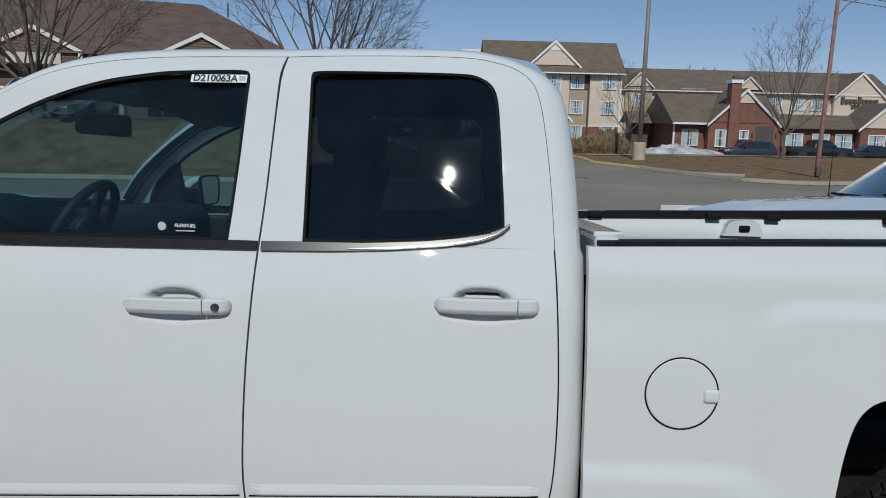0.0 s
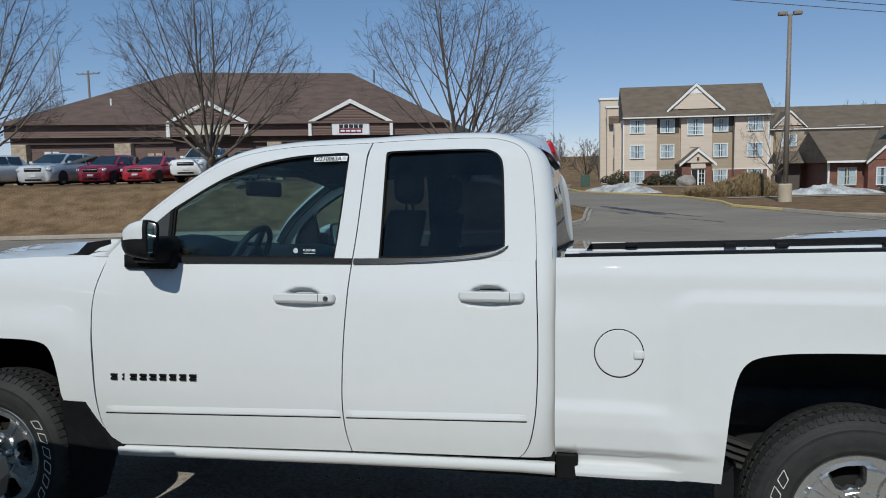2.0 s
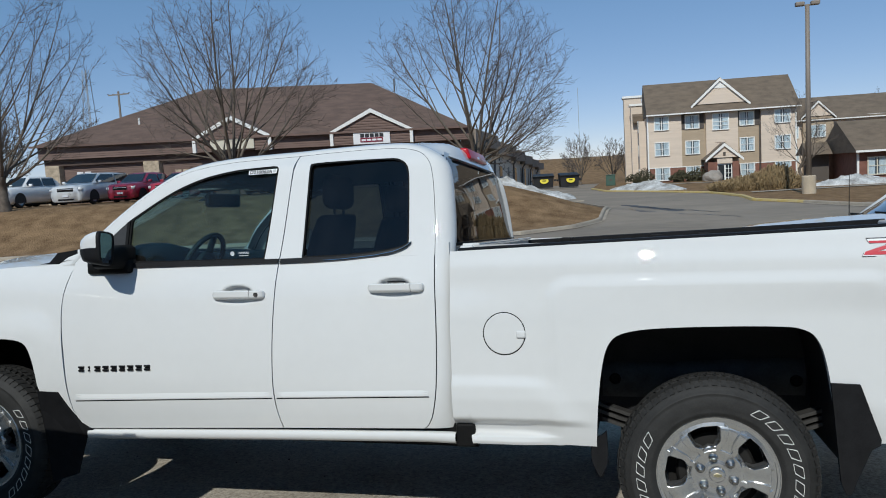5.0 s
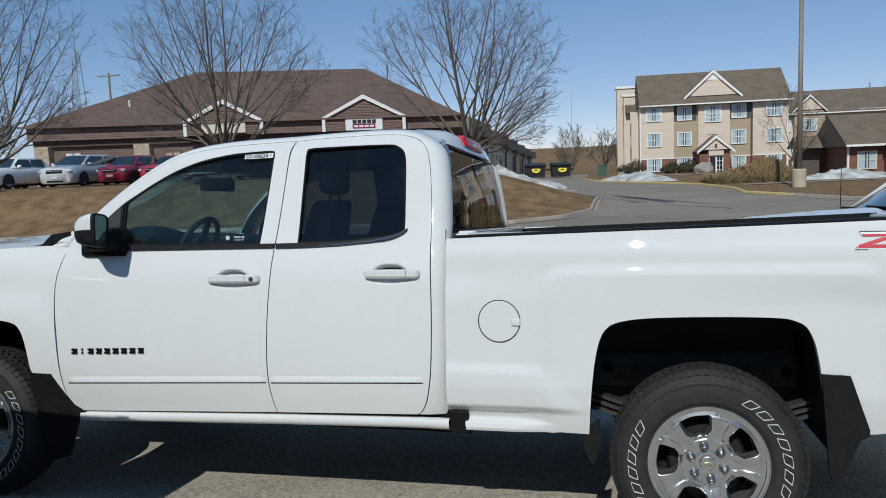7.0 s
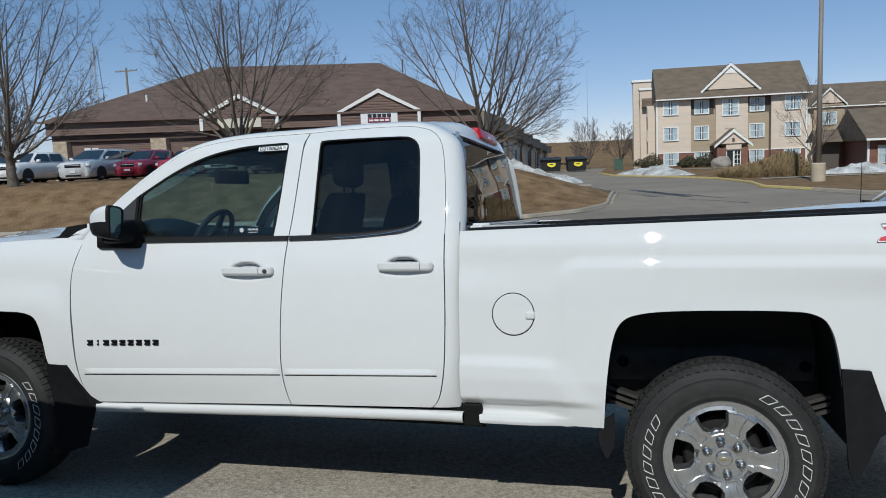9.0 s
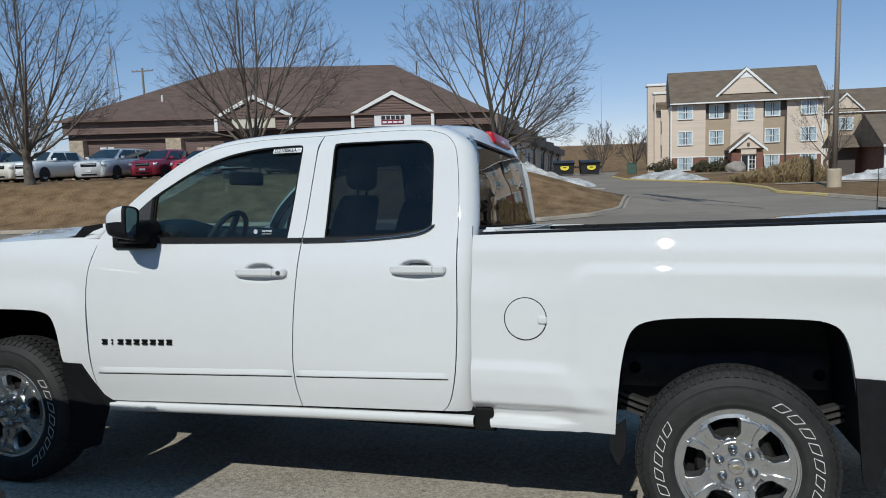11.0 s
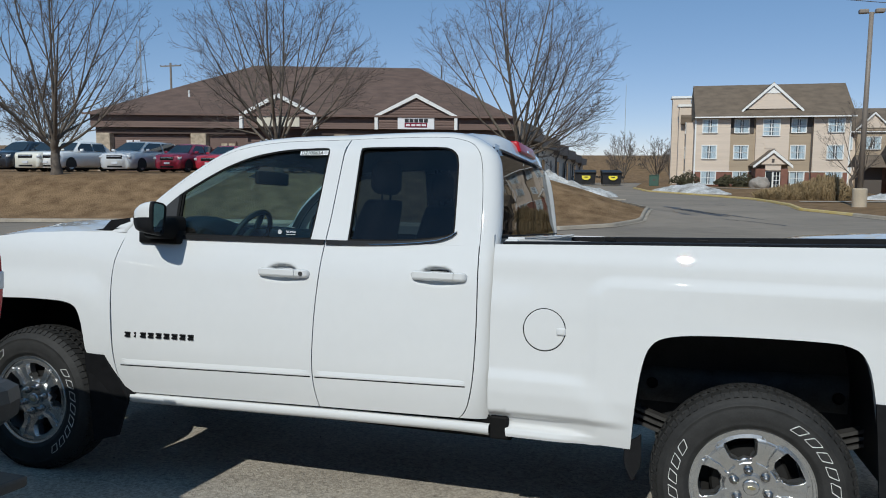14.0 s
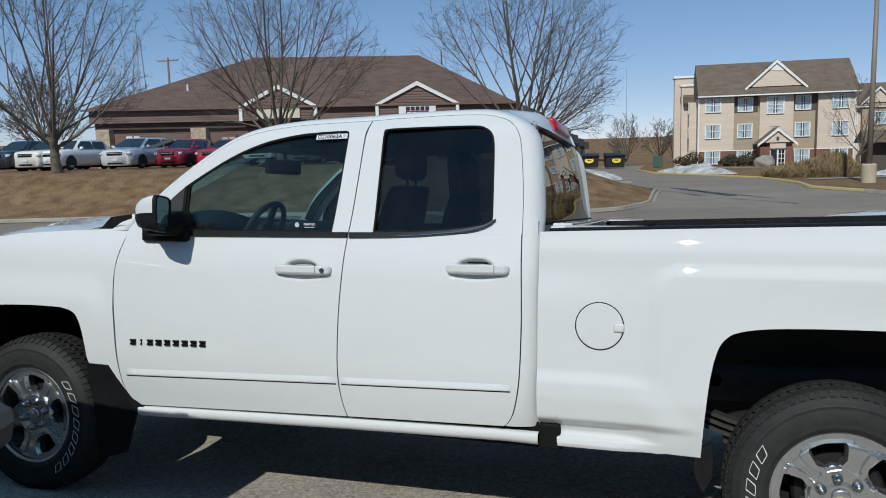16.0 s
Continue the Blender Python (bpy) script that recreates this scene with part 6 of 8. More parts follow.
# long rear wing
bm = bmesh.new()
P0, P1 = (-11.4, 50.0), (-15.0, 112.0)
wd = (Vector(P1) - Vector(P0)).normalized()
wn = Vector((wd.y, -wd.x))
at = lambda s, o, z: (P0[0] + wd.x * s + wn.x * o, P0[1] + wd.y * s + wn.y * o, z)
grid_faces(bm, [[at(s, 0, z) for s in np.linspace(-3, 73, 8)] for z in (-0.8, 2.6)])
grid_faces(bm, [[at(s, -0.02, z) for s in np.linspace(-3, 50, 8)] for z in (2.6, 3.4)])
grid_faces(bm, [[at(s, 0, z) for s in (73,)] + [at(73, -14, z)] for z in (-0.8, 2.8)])
wing = part("rear_wing", bm, WING_WALL, office, "long grey rear wing")
WING_STEPS = [(-3, 9.5), (9.5, 25.5), (25.5, 36.5), (36.5, 48.5), (48.5, 61), (61, 73.5)]
for s0, s1 in WING_STEPS:
    zt = 4.86 - 0.0275 * (s0 + s1) / 2
    bm = bmesh.new()
    grid_faces(bm, [[at(s, o, zt + z) for s in (s0, s1)] for o, z in ((0.06, -1.05), (0.55, -1.05), (0.62, -0.08), (0.66, 0.0), (0.5, 0.04), (-7, 0.5), (-14.5, 0.0))])
    for s in (s0, s1):
        bm.faces.new([bm.verts.new(at(s, o, zt + z)) for o, z in ((0.06, -1.05), (0.55, -1.05), (0.62, -0.08), (0.5, 0.04), (-0.4, 0.28), (-0.4, -1.05))])
    part("wing_roof", bm, WING_FASCIA, wing, "grey-brown boxed eave of the wing")
    bm = bmesh.new()
    tube(bm, [at(s0 + 0.4, 0.55, zt - 0.9), at(s0 + 0.4, 0.2, zt - 1.45), at(s0 + 0.4, 0.12, -0.4)], 0.10, 6)
    part("downpipe", bm, DARK_METAL, wing)
for k, s in enumerate((4.0, 14.5, 21.7, 28.5, 35.9, 41.0, 46.5, 54.0, 66.0)):
    z1 = 2.45 - 0.008 * s
    bm = bmesh.new()
    vv = [bm.verts.new(at(s + a, 0.04, z)) for a, z in ((0, -0.3), (1.2 + 0.9 * (k % 2), -0.3), (1.2 + 0.9 * (k % 2), z1), (0, z1))]
    bm.faces.new(vv)
    fold(bm, (-wn.x * 0.05, -wn.y * 0.05, 0))
    d = part("wing_door", bm, DARK_GLASS if k % 2 else DARK_METAL, wing, "dark service door")
    bm = bmesh.new()
    grid_faces(bm, [[at(s + 0.1 + 0.5 * q, 0.10, z1 + 0.5 + 0.22 * w) for q in (0, 1)] for w in (0, 1)])
    fold(bm, (-wn.x * 0.12, -wn.y * 0.12, 0))
    part("wall_light", bm, DARK_METAL, d)

# ---------------------------------------------------------------- the hotel
BEIGE = mat("beige_siding", (0.64, 0.53, 0.43), 0.75, vary=0.06, scale=0.6, stretch=(0.3, 0.3, 8))
TAUPE = mat("taupe_siding", (0.39, 0.305, 0.215), 0.75, vary=0.07, scale=0.6, stretch=(0.3, 0.3, 8))
SHINGLE_OLIVE = mat("olive_shingles", (0.142, 0.108, 0.078), 0.95, vary=0.25, scale=1.4, bump=0.7, bscale=12, dist=0.02, stretch=(0.7, 0.7, 2))
RED_BRICK = mat("red_brick", (0.20, 0.092, 0.066), 0.9, vary=0.22, scale=2.2, bump=0.4, bscale=16, dist=0.01, per_object=0.08)
SHUTTER = mat("dark_shutter", (0.09, 0.075, 0.065), 0.7)
CURTAIN = mat("pale_curtain", (0.72, 0.73, 0.73), 0.9, vary=0.25, scale=3, stretch=(6, 6, 0.5))
WIN_GLASS = pane_mat("hotel_window_glass", (0.75, 0.82, 0.86))
ROOM_DARK = mat("room_dark", (0.12, 0.125, 0.135), 0.9, vary=0.3, scale=1)
HE1, HE2, HO = Vector((0.9986, 0.0523, 0)), Vector((-0.0523, 0.9986, 0)), Vector((1.20, 81.3, 0))
HM = Matrix(((HE1.x, HE2.x, 0, HO.x), (HE1.y, HE2.y, 0, HO.y), (0, 0, 1, 0), (0, 0, 0, 1)))
hotel = thing("hotel", "three-storey beige and taupe hotel with brick base and gabled roof", "hotel")


def lap_block(name, a0, a1, b0, b1, z0, z1, material, label="", parent=None, m=HM, step=0.24):
    """A block with lap siding on its front."""
    bm = bmesh.new()
    clapboards(bm, a0, a1, b0, z0, z1, step, 0.01)
    for a in (a0, a1):
        grid_faces(bm, [[(a, b, z) for b in (b0, b1)] for z in (z0, z1)])
    grid_faces(bm, [[(a, b, z1) for b in (b0, b1)] for a in (a0, a1)])
    return part(name, local(bm, m), material, parent or hotel, label)


def window(a0, a1, b, z0, z1, cols=2, rows=2, m=HM, parent=None, trim=WHITE_TRIM, facing=-1):
    """A framed window with a sill, a curtain behind, panes and glazing bars; facing the front."""
    w = part("window", local(boxed(a0 - 0.02, a1 + 0.02, b - 0.012, b + 0.1, z0 - 0.02, z1 + 0.02), m), ROOM_DARK, parent or hotel, "white framed window")
    bm = bmesh.new()
    t = 0.09
    box(bm, a0 - t, a0, b - 0.09, b, z0 - t, z1 + t), box(bm, a1, a1 + t, b - 0.09, b, z0 - t, z1 + t)
    box(bm, a0, a1, b - 0.09, b, z1, z1 + t), box(bm, a0, a1, b - 0.11, b, z0 - t, z0)
    for k in range(1, cols):
        x = a0 + (a1 - a0) * k / cols
        box(bm, x - 0.045, x + 0.045, b - 0.08, b - 0.014, z0, z1)
    part("window_frame", local(bm, m), trim, w)
    bm = bmesh.new()
    for k in range(1, rows):
        z = z0 + (z1 - z0) * k / rows
        box(bm, a0, a1, b - 0.07, b - 0.016, z - 0.03, z + 0.03)
    part("glazing_bar", local(bm, m), trim, w)
    bm = bmesh.new()
    for s, e in ((a0, a0 + (a1 - a0) * 0.38), (a1 - (a1 - a0) * 0.38, a1)):
        n = 8
        grid_faces(bm, [[(s + (e - s) * k / n, b - 0.02 - 0.008 * (k % 2), z) for k in range(n + 1)] for z in (z0, z1)])
    part("curtain", local(bm, m), CURTAIN, w)
    for k in range(cols):
        xa, xb = a0 + (a1 - a0) * k / cols + 0.02, a0 + (a1 - a0) * (k + 1) / cols - 0.02
        bm = bmesh.new()
        grid_faces(bm, [[(x, b - 0.045, z) for x in (xa, xb)] for z in (z0, z1)])
        part("pane", local(bm, m), WIN_GLASS, w)
    return w


BASE = -0.65
lap_block("wall_bay", 0.0, 3.5, 0.0, 9.0, 1.32, 7.0, BEIGE, "beige lap-sided bay")
lap_block("wall_bay", 3.5, 11.5, 0.45, 9.0, 1.32, 7.0, TAUPE, "taupe lap-sided bay")
lap_block("wall_bay", 6.0, 9.22, 0.05, 0.5, 1.32, 7.0, BEIGE, "beige centre bay")
lap_block("wall_bay", 11.5, 14.9, 0.0, 9.0, 1.32, 7.0, BEIGE, "beige lap-sided bay")
for a0, a1, b in ((-0.04, 3.54, -0.05), (3.54, 11.46, 0.40), (11.46, 14.94, -0.05)):
    part("brick_base", local(boxed(a0, a1, b, 9.0, BASE, 1.28), HM), RED_BRICK, hotel, "red brick ground floor")
    part("brick_ledge", local(boxed(a0 - 0.02, a1 + 0.02, b - 0.05, b + 0.3, 1.24, 1.33), HM), WHITE_TRIM, hotel)
for a in (0.0, 14.9):
    part("corner_board", local(boxed(a - 0.07, a + 0.07, -0.09, 0.06, BASE, 7.0), HM), WHITE_TRIM, hotel, "white corner board")
for z0, z1 in ((5.36, 6.66), (2.64, 3.96), (-0.03, 1.24)):
    for a0, a1, b in ((0.74, 2.13, -0.03), (3.97, 5.30, 0.42), (9.51, 10.83, 0.42), (12.87, 14.30, -0.03)):
        window(a0, a1, b - (0.03 if z0 < 1 else 0), z0, z1)
window(6.72, 8.24, 0.02, 5.04, 6.64, 2, 4)
part("louvre", local(boxed(6.90, 8.02, -0.02, 0.06, 3.66, 4.12, 0.01), HM), BEIGE, hotel, "beige wall louvre")
for a in (3.52, 5.42, 9.06, 10.96):
    part("shutter", local(boxed(a, a + 0.42, 0.36, 0.45, 5.28, 6.85), HM), SHUTTER, hotel, "dark shutter panel")
bm = bmesh.new()
tube(bm, [(11.42, 0.34, 6.9), (11.42, 0.34, BASE)], 0.07, 6)
part("downpipe", local(bm, HM), SHUTTER, hotel, "dark downpipe")
# main roof, a gable over the centre
bm = bmesh.new()
prism(bm, [(-0.6, 6.86), (-0.6, 7.0), (4.5, 10.68), (9.6, 7.0), (9.6, 6.86)], -0.12, 15.25, "x")
hr = part("roof", local(bm, HM), SHINGLE_OLIVE, hotel, "olive-brown shingle roof")
part("eave_trim", local(boxed(-0.16, 15.3, -0.70, -0.60, 6.84, 6.97), HM), WHITE_TRIM, hr, "white gutter")


def gable(ac, half, zb, zp, b0, b1, material, m=HM, parent=None, tw=0.28, roofm=None):
    bm = bmesh.new()
    z = zb
    rows = []
    while z < zp - 0.1:
        w = half * (zp - z) / (zp - zb)
        rows.append([(ac - w, b0 - 0.004, z), (ac + w, b0 - 0.004, z)])
        z = min(z + 0.24, zp - 0.05)
        w = half * (zp - z) / (zp - zb)
        rows.append([(ac - w, b0 + 0.004, z), (ac + w, b0 + 0.004, z)])
    grid_faces(bm, rows)
    g = part("gable", local(bm, m), material, parent or hotel, "gable with lap siding")
    bm = bmesh.new()
    s = (zp - zb) / half
    for sg in (-1, 1):
        prism(bm, [(ac, zp + 0.10), (ac + sg * (half + 0.25), zb - 0.25 * s + 0.10), (ac + sg * (half + 0.25), zb - 0.25 * s + 0.10 - tw), (ac, zp + 0.10 - tw * 1.25)], b0 - 0.22, b0 - 0.06)
    part("gable_trim", local(bm, m), WHITE_TRIM, g, "white rake boards")
    bm = bmesh.new()
    v = [bm.verts.new(p) for p in ((ac - half - 0.3, b0 - 0.25, zb - 0.3 * s + 0.12), (ac, b0 - 0.25, zp + 0.12), (ac + half + 0.3, b0 - 0.25, zb - 0.3 * s + 0.12), (ac - half - 0.3, b1, zb - 0.3 * s + 0.12), (ac, b1, zp + 0.12), (ac + half + 0.3, b1, zb - 0.3 * s + 0.12))]
    bm.faces.new((v[0], v[1], v[4], v[3])), bm.faces.new((v[1], v[2], v[5], v[4]))
    part("gable_roof", local(bm, m), roofm or SHINGLE_OLIVE, g)
    return g


gable(7.52, 2.75, 7.78, 10.36, 0.30, 4.6, BEIGE)
# pale peak of the gable
bm = bmesh.new()
prism(bm, [(6.50, 9.36), (8.54, 9.36), (7.52, 10.28)], 0.25, 0.29)
part("gable_peak", local(bm, HM), WHITE_TRIM, hotel, "white panel in the gable peak")
# porch
for a0, a1 in ((5.76, 6.68), (8.16, 8.80)):
    part("porch_pier", local(boxed(a0, a1, -2.6, 0.4, BASE, 1.60), HM), RED_BRICK, hotel, "red brick porch wall")
part("porch_header", local(boxed(6.68, 8.16, -2.5, 0.4, 1.42, 1.95), HM), BEIGE, hotel, "beige header over the entrance")
g = gable(7.36, 1.62, 2.02, 3.42, -2.62, 0.6, BEIGE)
part("porch_lamp", local(boxed(7.24, 7.48, -2.72, -2.63, 2.25, 2.58, 0.02), HM), SHUTTER, g)
d = part("entrance_door", local(boxed(6.68, 8.16, -2.3, -2.2, BASE, 1.43), HM), WHITE_TRIM, hotel, "white double entrance door with glazing")
for a0, a1, nz in ((6.76, 7.40, 1), (7.50, 8.08, 4)):
    for k in range(nz):
        for j in range(1 if nz == 1 else 2):
            h = (1.32 - BASE - 0.15) / nz
            ww = (a1 - a0) / (1 if nz == 1 else 2)
            part("pane", local(boxed(a0 + ww * j + 0.03, a0 + ww * (j + 1) - 0.03, -2.33, -2.3, BASE + 0.15 + h * k + 0.03, BASE + 0.15 + h * (k + 1) - 0.03), HM), DARK_GLASS, d)
# west side: returns, side windows and two tall bays
for b0, b1, a0, zt in ((6.0, 7.6, -1.42, 8.55), (9.0, 11.0, -2.06, 9.75)):
    part("side_bay", local(boxed(a0, 0.0, b0, b1, BASE, zt), HM), BEIGE, hotel, "tall beige side bay")
    part("bay_cap", local(boxed(a0 - 0.15, 0.15, b0 - 0.15, b1 + 0.15, zt, zt + 0.25), HM), WHITE_TRIM, hotel)
bm = bmesh.new()
prism(bm, [(5.2, 6.6), (5.2, 7.3), (9.8, 9.2), (14.0, 6.9), (14.0, 6.6)], -1.25, 0.0, "x")
part("side_roof", local(bm, HM), SHINGLE_OLIVE, hotel, "olive-brown side roof")
part("side_wall", local(boxed(-0.75, 0.0, 3.2, 6.0, BASE, 6.6), HM), BEIGE, hotel, "beige side wall in shade")
for z0, z1 in ((5.36, 6.66), (2.64, 3.96), (-0.03, 1.24)):
    part("side_window", local(boxed(-0.80, -0.72, 3.9, 5.3, z0, z1), HM), WHITE_TRIM, hotel)
    part("side_pane", local(boxed(-0.82, -0.79, 4.02, 5.18, z0 + 0.1, z1 - 0.1), HM), DARK_GLASS, hotel)
# set-back wing to the east
def wing_m(db):
    return HM @ Matrix.Translation((0, db, 0))


W8 = wing_m(8.0)
lap_block("wing_wall", 14.9, 50.0, 0.0, 10.0, -1.3, 5.75, BEIGE, "beige wing wall", m=W8)
bm = bmesh.new()
prism(bm, [(-0.6, 5.60), (-0.6, 5.74), (4.8, 8.58), (10.5, 5.74), (10.5, 5.60)], 14.6, 50.5, "x")
wr = part("wing_roof", local(bm, W8), SHINGLE_OLIVE, hotel, "long olive-brown shingle roof")
part("eave_trim", local(boxed(14.6, 50.5, -0.68, -0.60, 5.60, 5.72), W8), WHITE_TRIM, wr)
part("roof_vent", local(boxed(24.3, 27.2, -0.2, 0.3, 5.75, 5.98), W8), WHITE_TRIM, wr, "long low white roof vent")
gable(19.1, 1.6, 6.1, 7.72, -0.5, 3.6, BEIGE, W8, tw=0.2)
gable(32.4, 1.6, 6.0, 7.52, -0.5, 3.4, BEIGE, W8, tw=0.2)
lap_block("wing_bay", 17.5, 20.7, -0.45, 0.2, -1.3, 6.0, TAUPE, "taupe wing bay", m=W8)
lap_block("wing_bay", 42.9, 50.0, -0.6, 0.2, -1.3, 5.5, BEIGE, "beige gabled wing end", m=W8)
gg = gable(46.0, 3.0, 5.5, 8.28, -0.65, 5.0, BEIGE, W8, tw=0.26)
for k in range(9):
    part("sign_bar", local(boxed(43.65 + k * 0.52, 43.65 + k * 0.52 + 0.40, -0.80, -0.66, 4.62, 5.15 + (0.3 if k in (0, 4) else 0)), W8), SHUTTER, gg)
for k in range(3):
    part("sign_bar", local(boxed(45.0 + k * 0.36, 45.27 + k * 0.36, -0.80, -0.66, 4.10, 4.48), W8), SHUTTER, gg)
for z0, z1 in ((3.80, 5.05), (1.20, 2.45)):
    for a in (15.6, 18.3, 22.4, 25.6, 28.6, 31.5, 35.2, 38.0, 40.4):
        window(a, a + 1.5, -0.03 if a != 18.3 else -0.48, z0, z1, m=W8)
# one-storey brick lobby in front
LM = Matrix(((HE1.x, HE2.x, 0, 17.7), (HE1.y, HE2.y, 0, 68.3), (0, 0, 1, 0), (0, 0, 0, 1)))
lobby = thing("hotel_lobby", "single-storey red brick lobby with gable and chimney", "building")
part("brick_wall", local(boxed(0.6, 10.6, 0.0, 9.0, -1.4, 1.85), LM), RED_BRICK, lobby, "red brick wall")
bm = bmesh.new()
prism(bm, [(0.02, 1.80), (4.6, 4.36), (9.0, 1.80)], 0.60, 0.72, "x")
part("end_gable", local(bm, LM), RED_BRICK, lobby, "red brick gable end")
bm = bmesh.new()
prism(bm, [(-0.7, 1.74), (-0.7, 1.88), (4.6, 4.66), (9.8, 1.88), (9.8, 1.74)], 0.25, 10.9, "x")
lr = part("roof", local(bm, LM), SHINGLE_OLIVE, lobby, "olive-brown shingle roof")
part("eave_trim", local(boxed(0.22, 3.5, -0.82, -0.7, 1.72, 1.90), LM), WHITE_TRIM, lr)
part("corner_trim", local(boxed(0.54, 0.70, -0.06, 0.1, -1.3, 1.80), LM), WHITE_TRIM, lobby)
bm = bmesh.new()
prism(bm, [(3.5, -1.4), (3.5, 1.85), (6.7, 4.85), (9.95, 1.7), (9.95, -1.4)], -0.9, 0.2)
part("brick_gable", local(bm, LM), RED_BRICK, lobby, "red brick gable front")
gable(6.7, 3.15, 1.95, 4.95, -0.95, 4.2, RED_BRICK, LM, lobby, 0.26)
bm = bmesh.new()
prism(bm, [(6.1, 3.75), (7.55, 3.75), (6.85, 4.55), (6.4, 4.45)], -1.02, -0.95)
part("gable_peak", local(bm, LM), BEIGE, lobby, "beige boarded gable peak")
ch = part("chimney", local(boxed(5.16, 6.04, -1.35, -0.3, -1.4, 5.46, 0.02), LM), RED_BRICK, lobby, "tall red brick chimney")
part("chimney_cap", local(boxed(5.06, 6.14, -1.45, -0.2, 5.46, 5.76), LM), WHITE_TRIM, ch)
part("chimney_pot", local(boxed(5.42, 5.76, -1.0, -0.6, 5.76, 6.15), LM), SHUTTER, ch)
for a0, a1, b, c in ((1.42, 2.80, -0.03, 2), (4.20, 5.04, -0.93, 1), (6.40, 7.10, -0.93, 1)):
    window(a0, a1, b, -0.16, 1.22, c, 2, LM, lobby, trim=CREAM_SIGN if c == 2 else WHITE_TRIM)
# the doorway recess is a flat panel, its shade given by dark colour
dd = part("doorway_shade_panel", local(boxed(7.92, 9.52, -0.96, -0.9, -1.2, 1.70), LM), SHUTTER, lobby, "flat dark panel for the shade of a doorway recess")
for a in (7.5, 9.7):
    part("wall_lamp", local(boxed(a, a + 0.16, -1.02, -0.9, 0.7, 1.1, 0.02), LM), SHUTTER, lobby)
# low link with a long roof and a small gable
part("link_wall", local(boxed(10.6, 24.0, 0.6, 8.0, -1.4, 1.60), LM), RED_BRICK, lobby, "brick link wall")
bm = bmesh.new()
prism(bm, [(0.0, 1.55), (0.0, 1.68), (3.8, 2.9), (8.5, 1.68), (8.5, 1.55)], 10.6, 24.5, "x")
part("link_roof", local(bm, LM), SHINGLE_OLIVE, lobby, "low shingle roof")
gable(20.4, 2.5, 1.75, 3.95, -0.4, 4.0, BEIGE, LM, lobby)
part("link_bay", local(boxed(18.0, 22.8, -0.3, 0.8, -1.4, 1.75), LM), RED_BRICK, lobby)
for a in (11.5, 14.0, 16.2, 18.8, 20.8):
    window(a, a + 1.45, 0.57 if a < 18 else -0.33, -0.1, 1.05, 2, 2, LM, lobby)
# passage between hotel and lobby; the shade on its wall is put into its dark colour
part("passage_wall", local(boxed(-1.7, -0.1, 5.6, 8.0, -0.9, 2.0), LM), SHUTTER, lobby, "recessed passage wall, coloured dark for its shade")
bm = bmesh.new()
prism(bm, [(4.4, 1.75), (6.2, 2.9), (8.5, 1.75)], -2.3, -0.1, "x")
part("passage_roof", local(bm, LM), SHINGLE_OLIVE, lobby)


# ---------------------------------------------------------------- vehicles
CAR_TYRE = mat("car_tyre", (0.03, 0.03, 0.03), 0.8, vary=0.2)
CAR_GLASS = mat("car_window", (0.02, 0.026, 0.03), 0.05, coat=0.5)
CAR_RIM = mat("car_rim", (0.45, 0.45, 0.46), 0.3, metal=0.9)
LAMP_LENS = mat("headlamp_lens", (0.60, 0.61, 0.62), 0.12, coat=1.0, vary=0.25, scale=20)
PLATE = mat("plate", (0.6, 0.62, 0.66), 0.5)


BUMPER = mat("dark_grey_bumper", (0.028, 0.029, 0.031), 0.5, spec=0.3, vary=0.2, scale=10)


def paint(name, c, metal=0.0):
    return mat(name, c, 0.35, metal, 1.0, vary=0.04, scale=2)


SILVER, DARKBLUE, BLACKP = paint("silver_paint", (0.60, 0.61, 0.62), 0.10), paint("dark_blue_paint", (0.018, 0.024, 0.036)), paint("black_paint", (0.010, 0.010, 0.011))
WHITEP, BEIGEP, GREYP = paint("parked_white_paint", (0.82, 0.82, 0.81)), paint("cream_paint", (0.72, 0.70, 0.62)), paint("grey_paint", (0.22, 0.23, 0.25), 0.4)
CRIMSON = paint("crimson_paint", (0.30, 0.012, 0.040))
TOMATO = paint("bright_red_paint", (0.44, 0.024, 0.045))


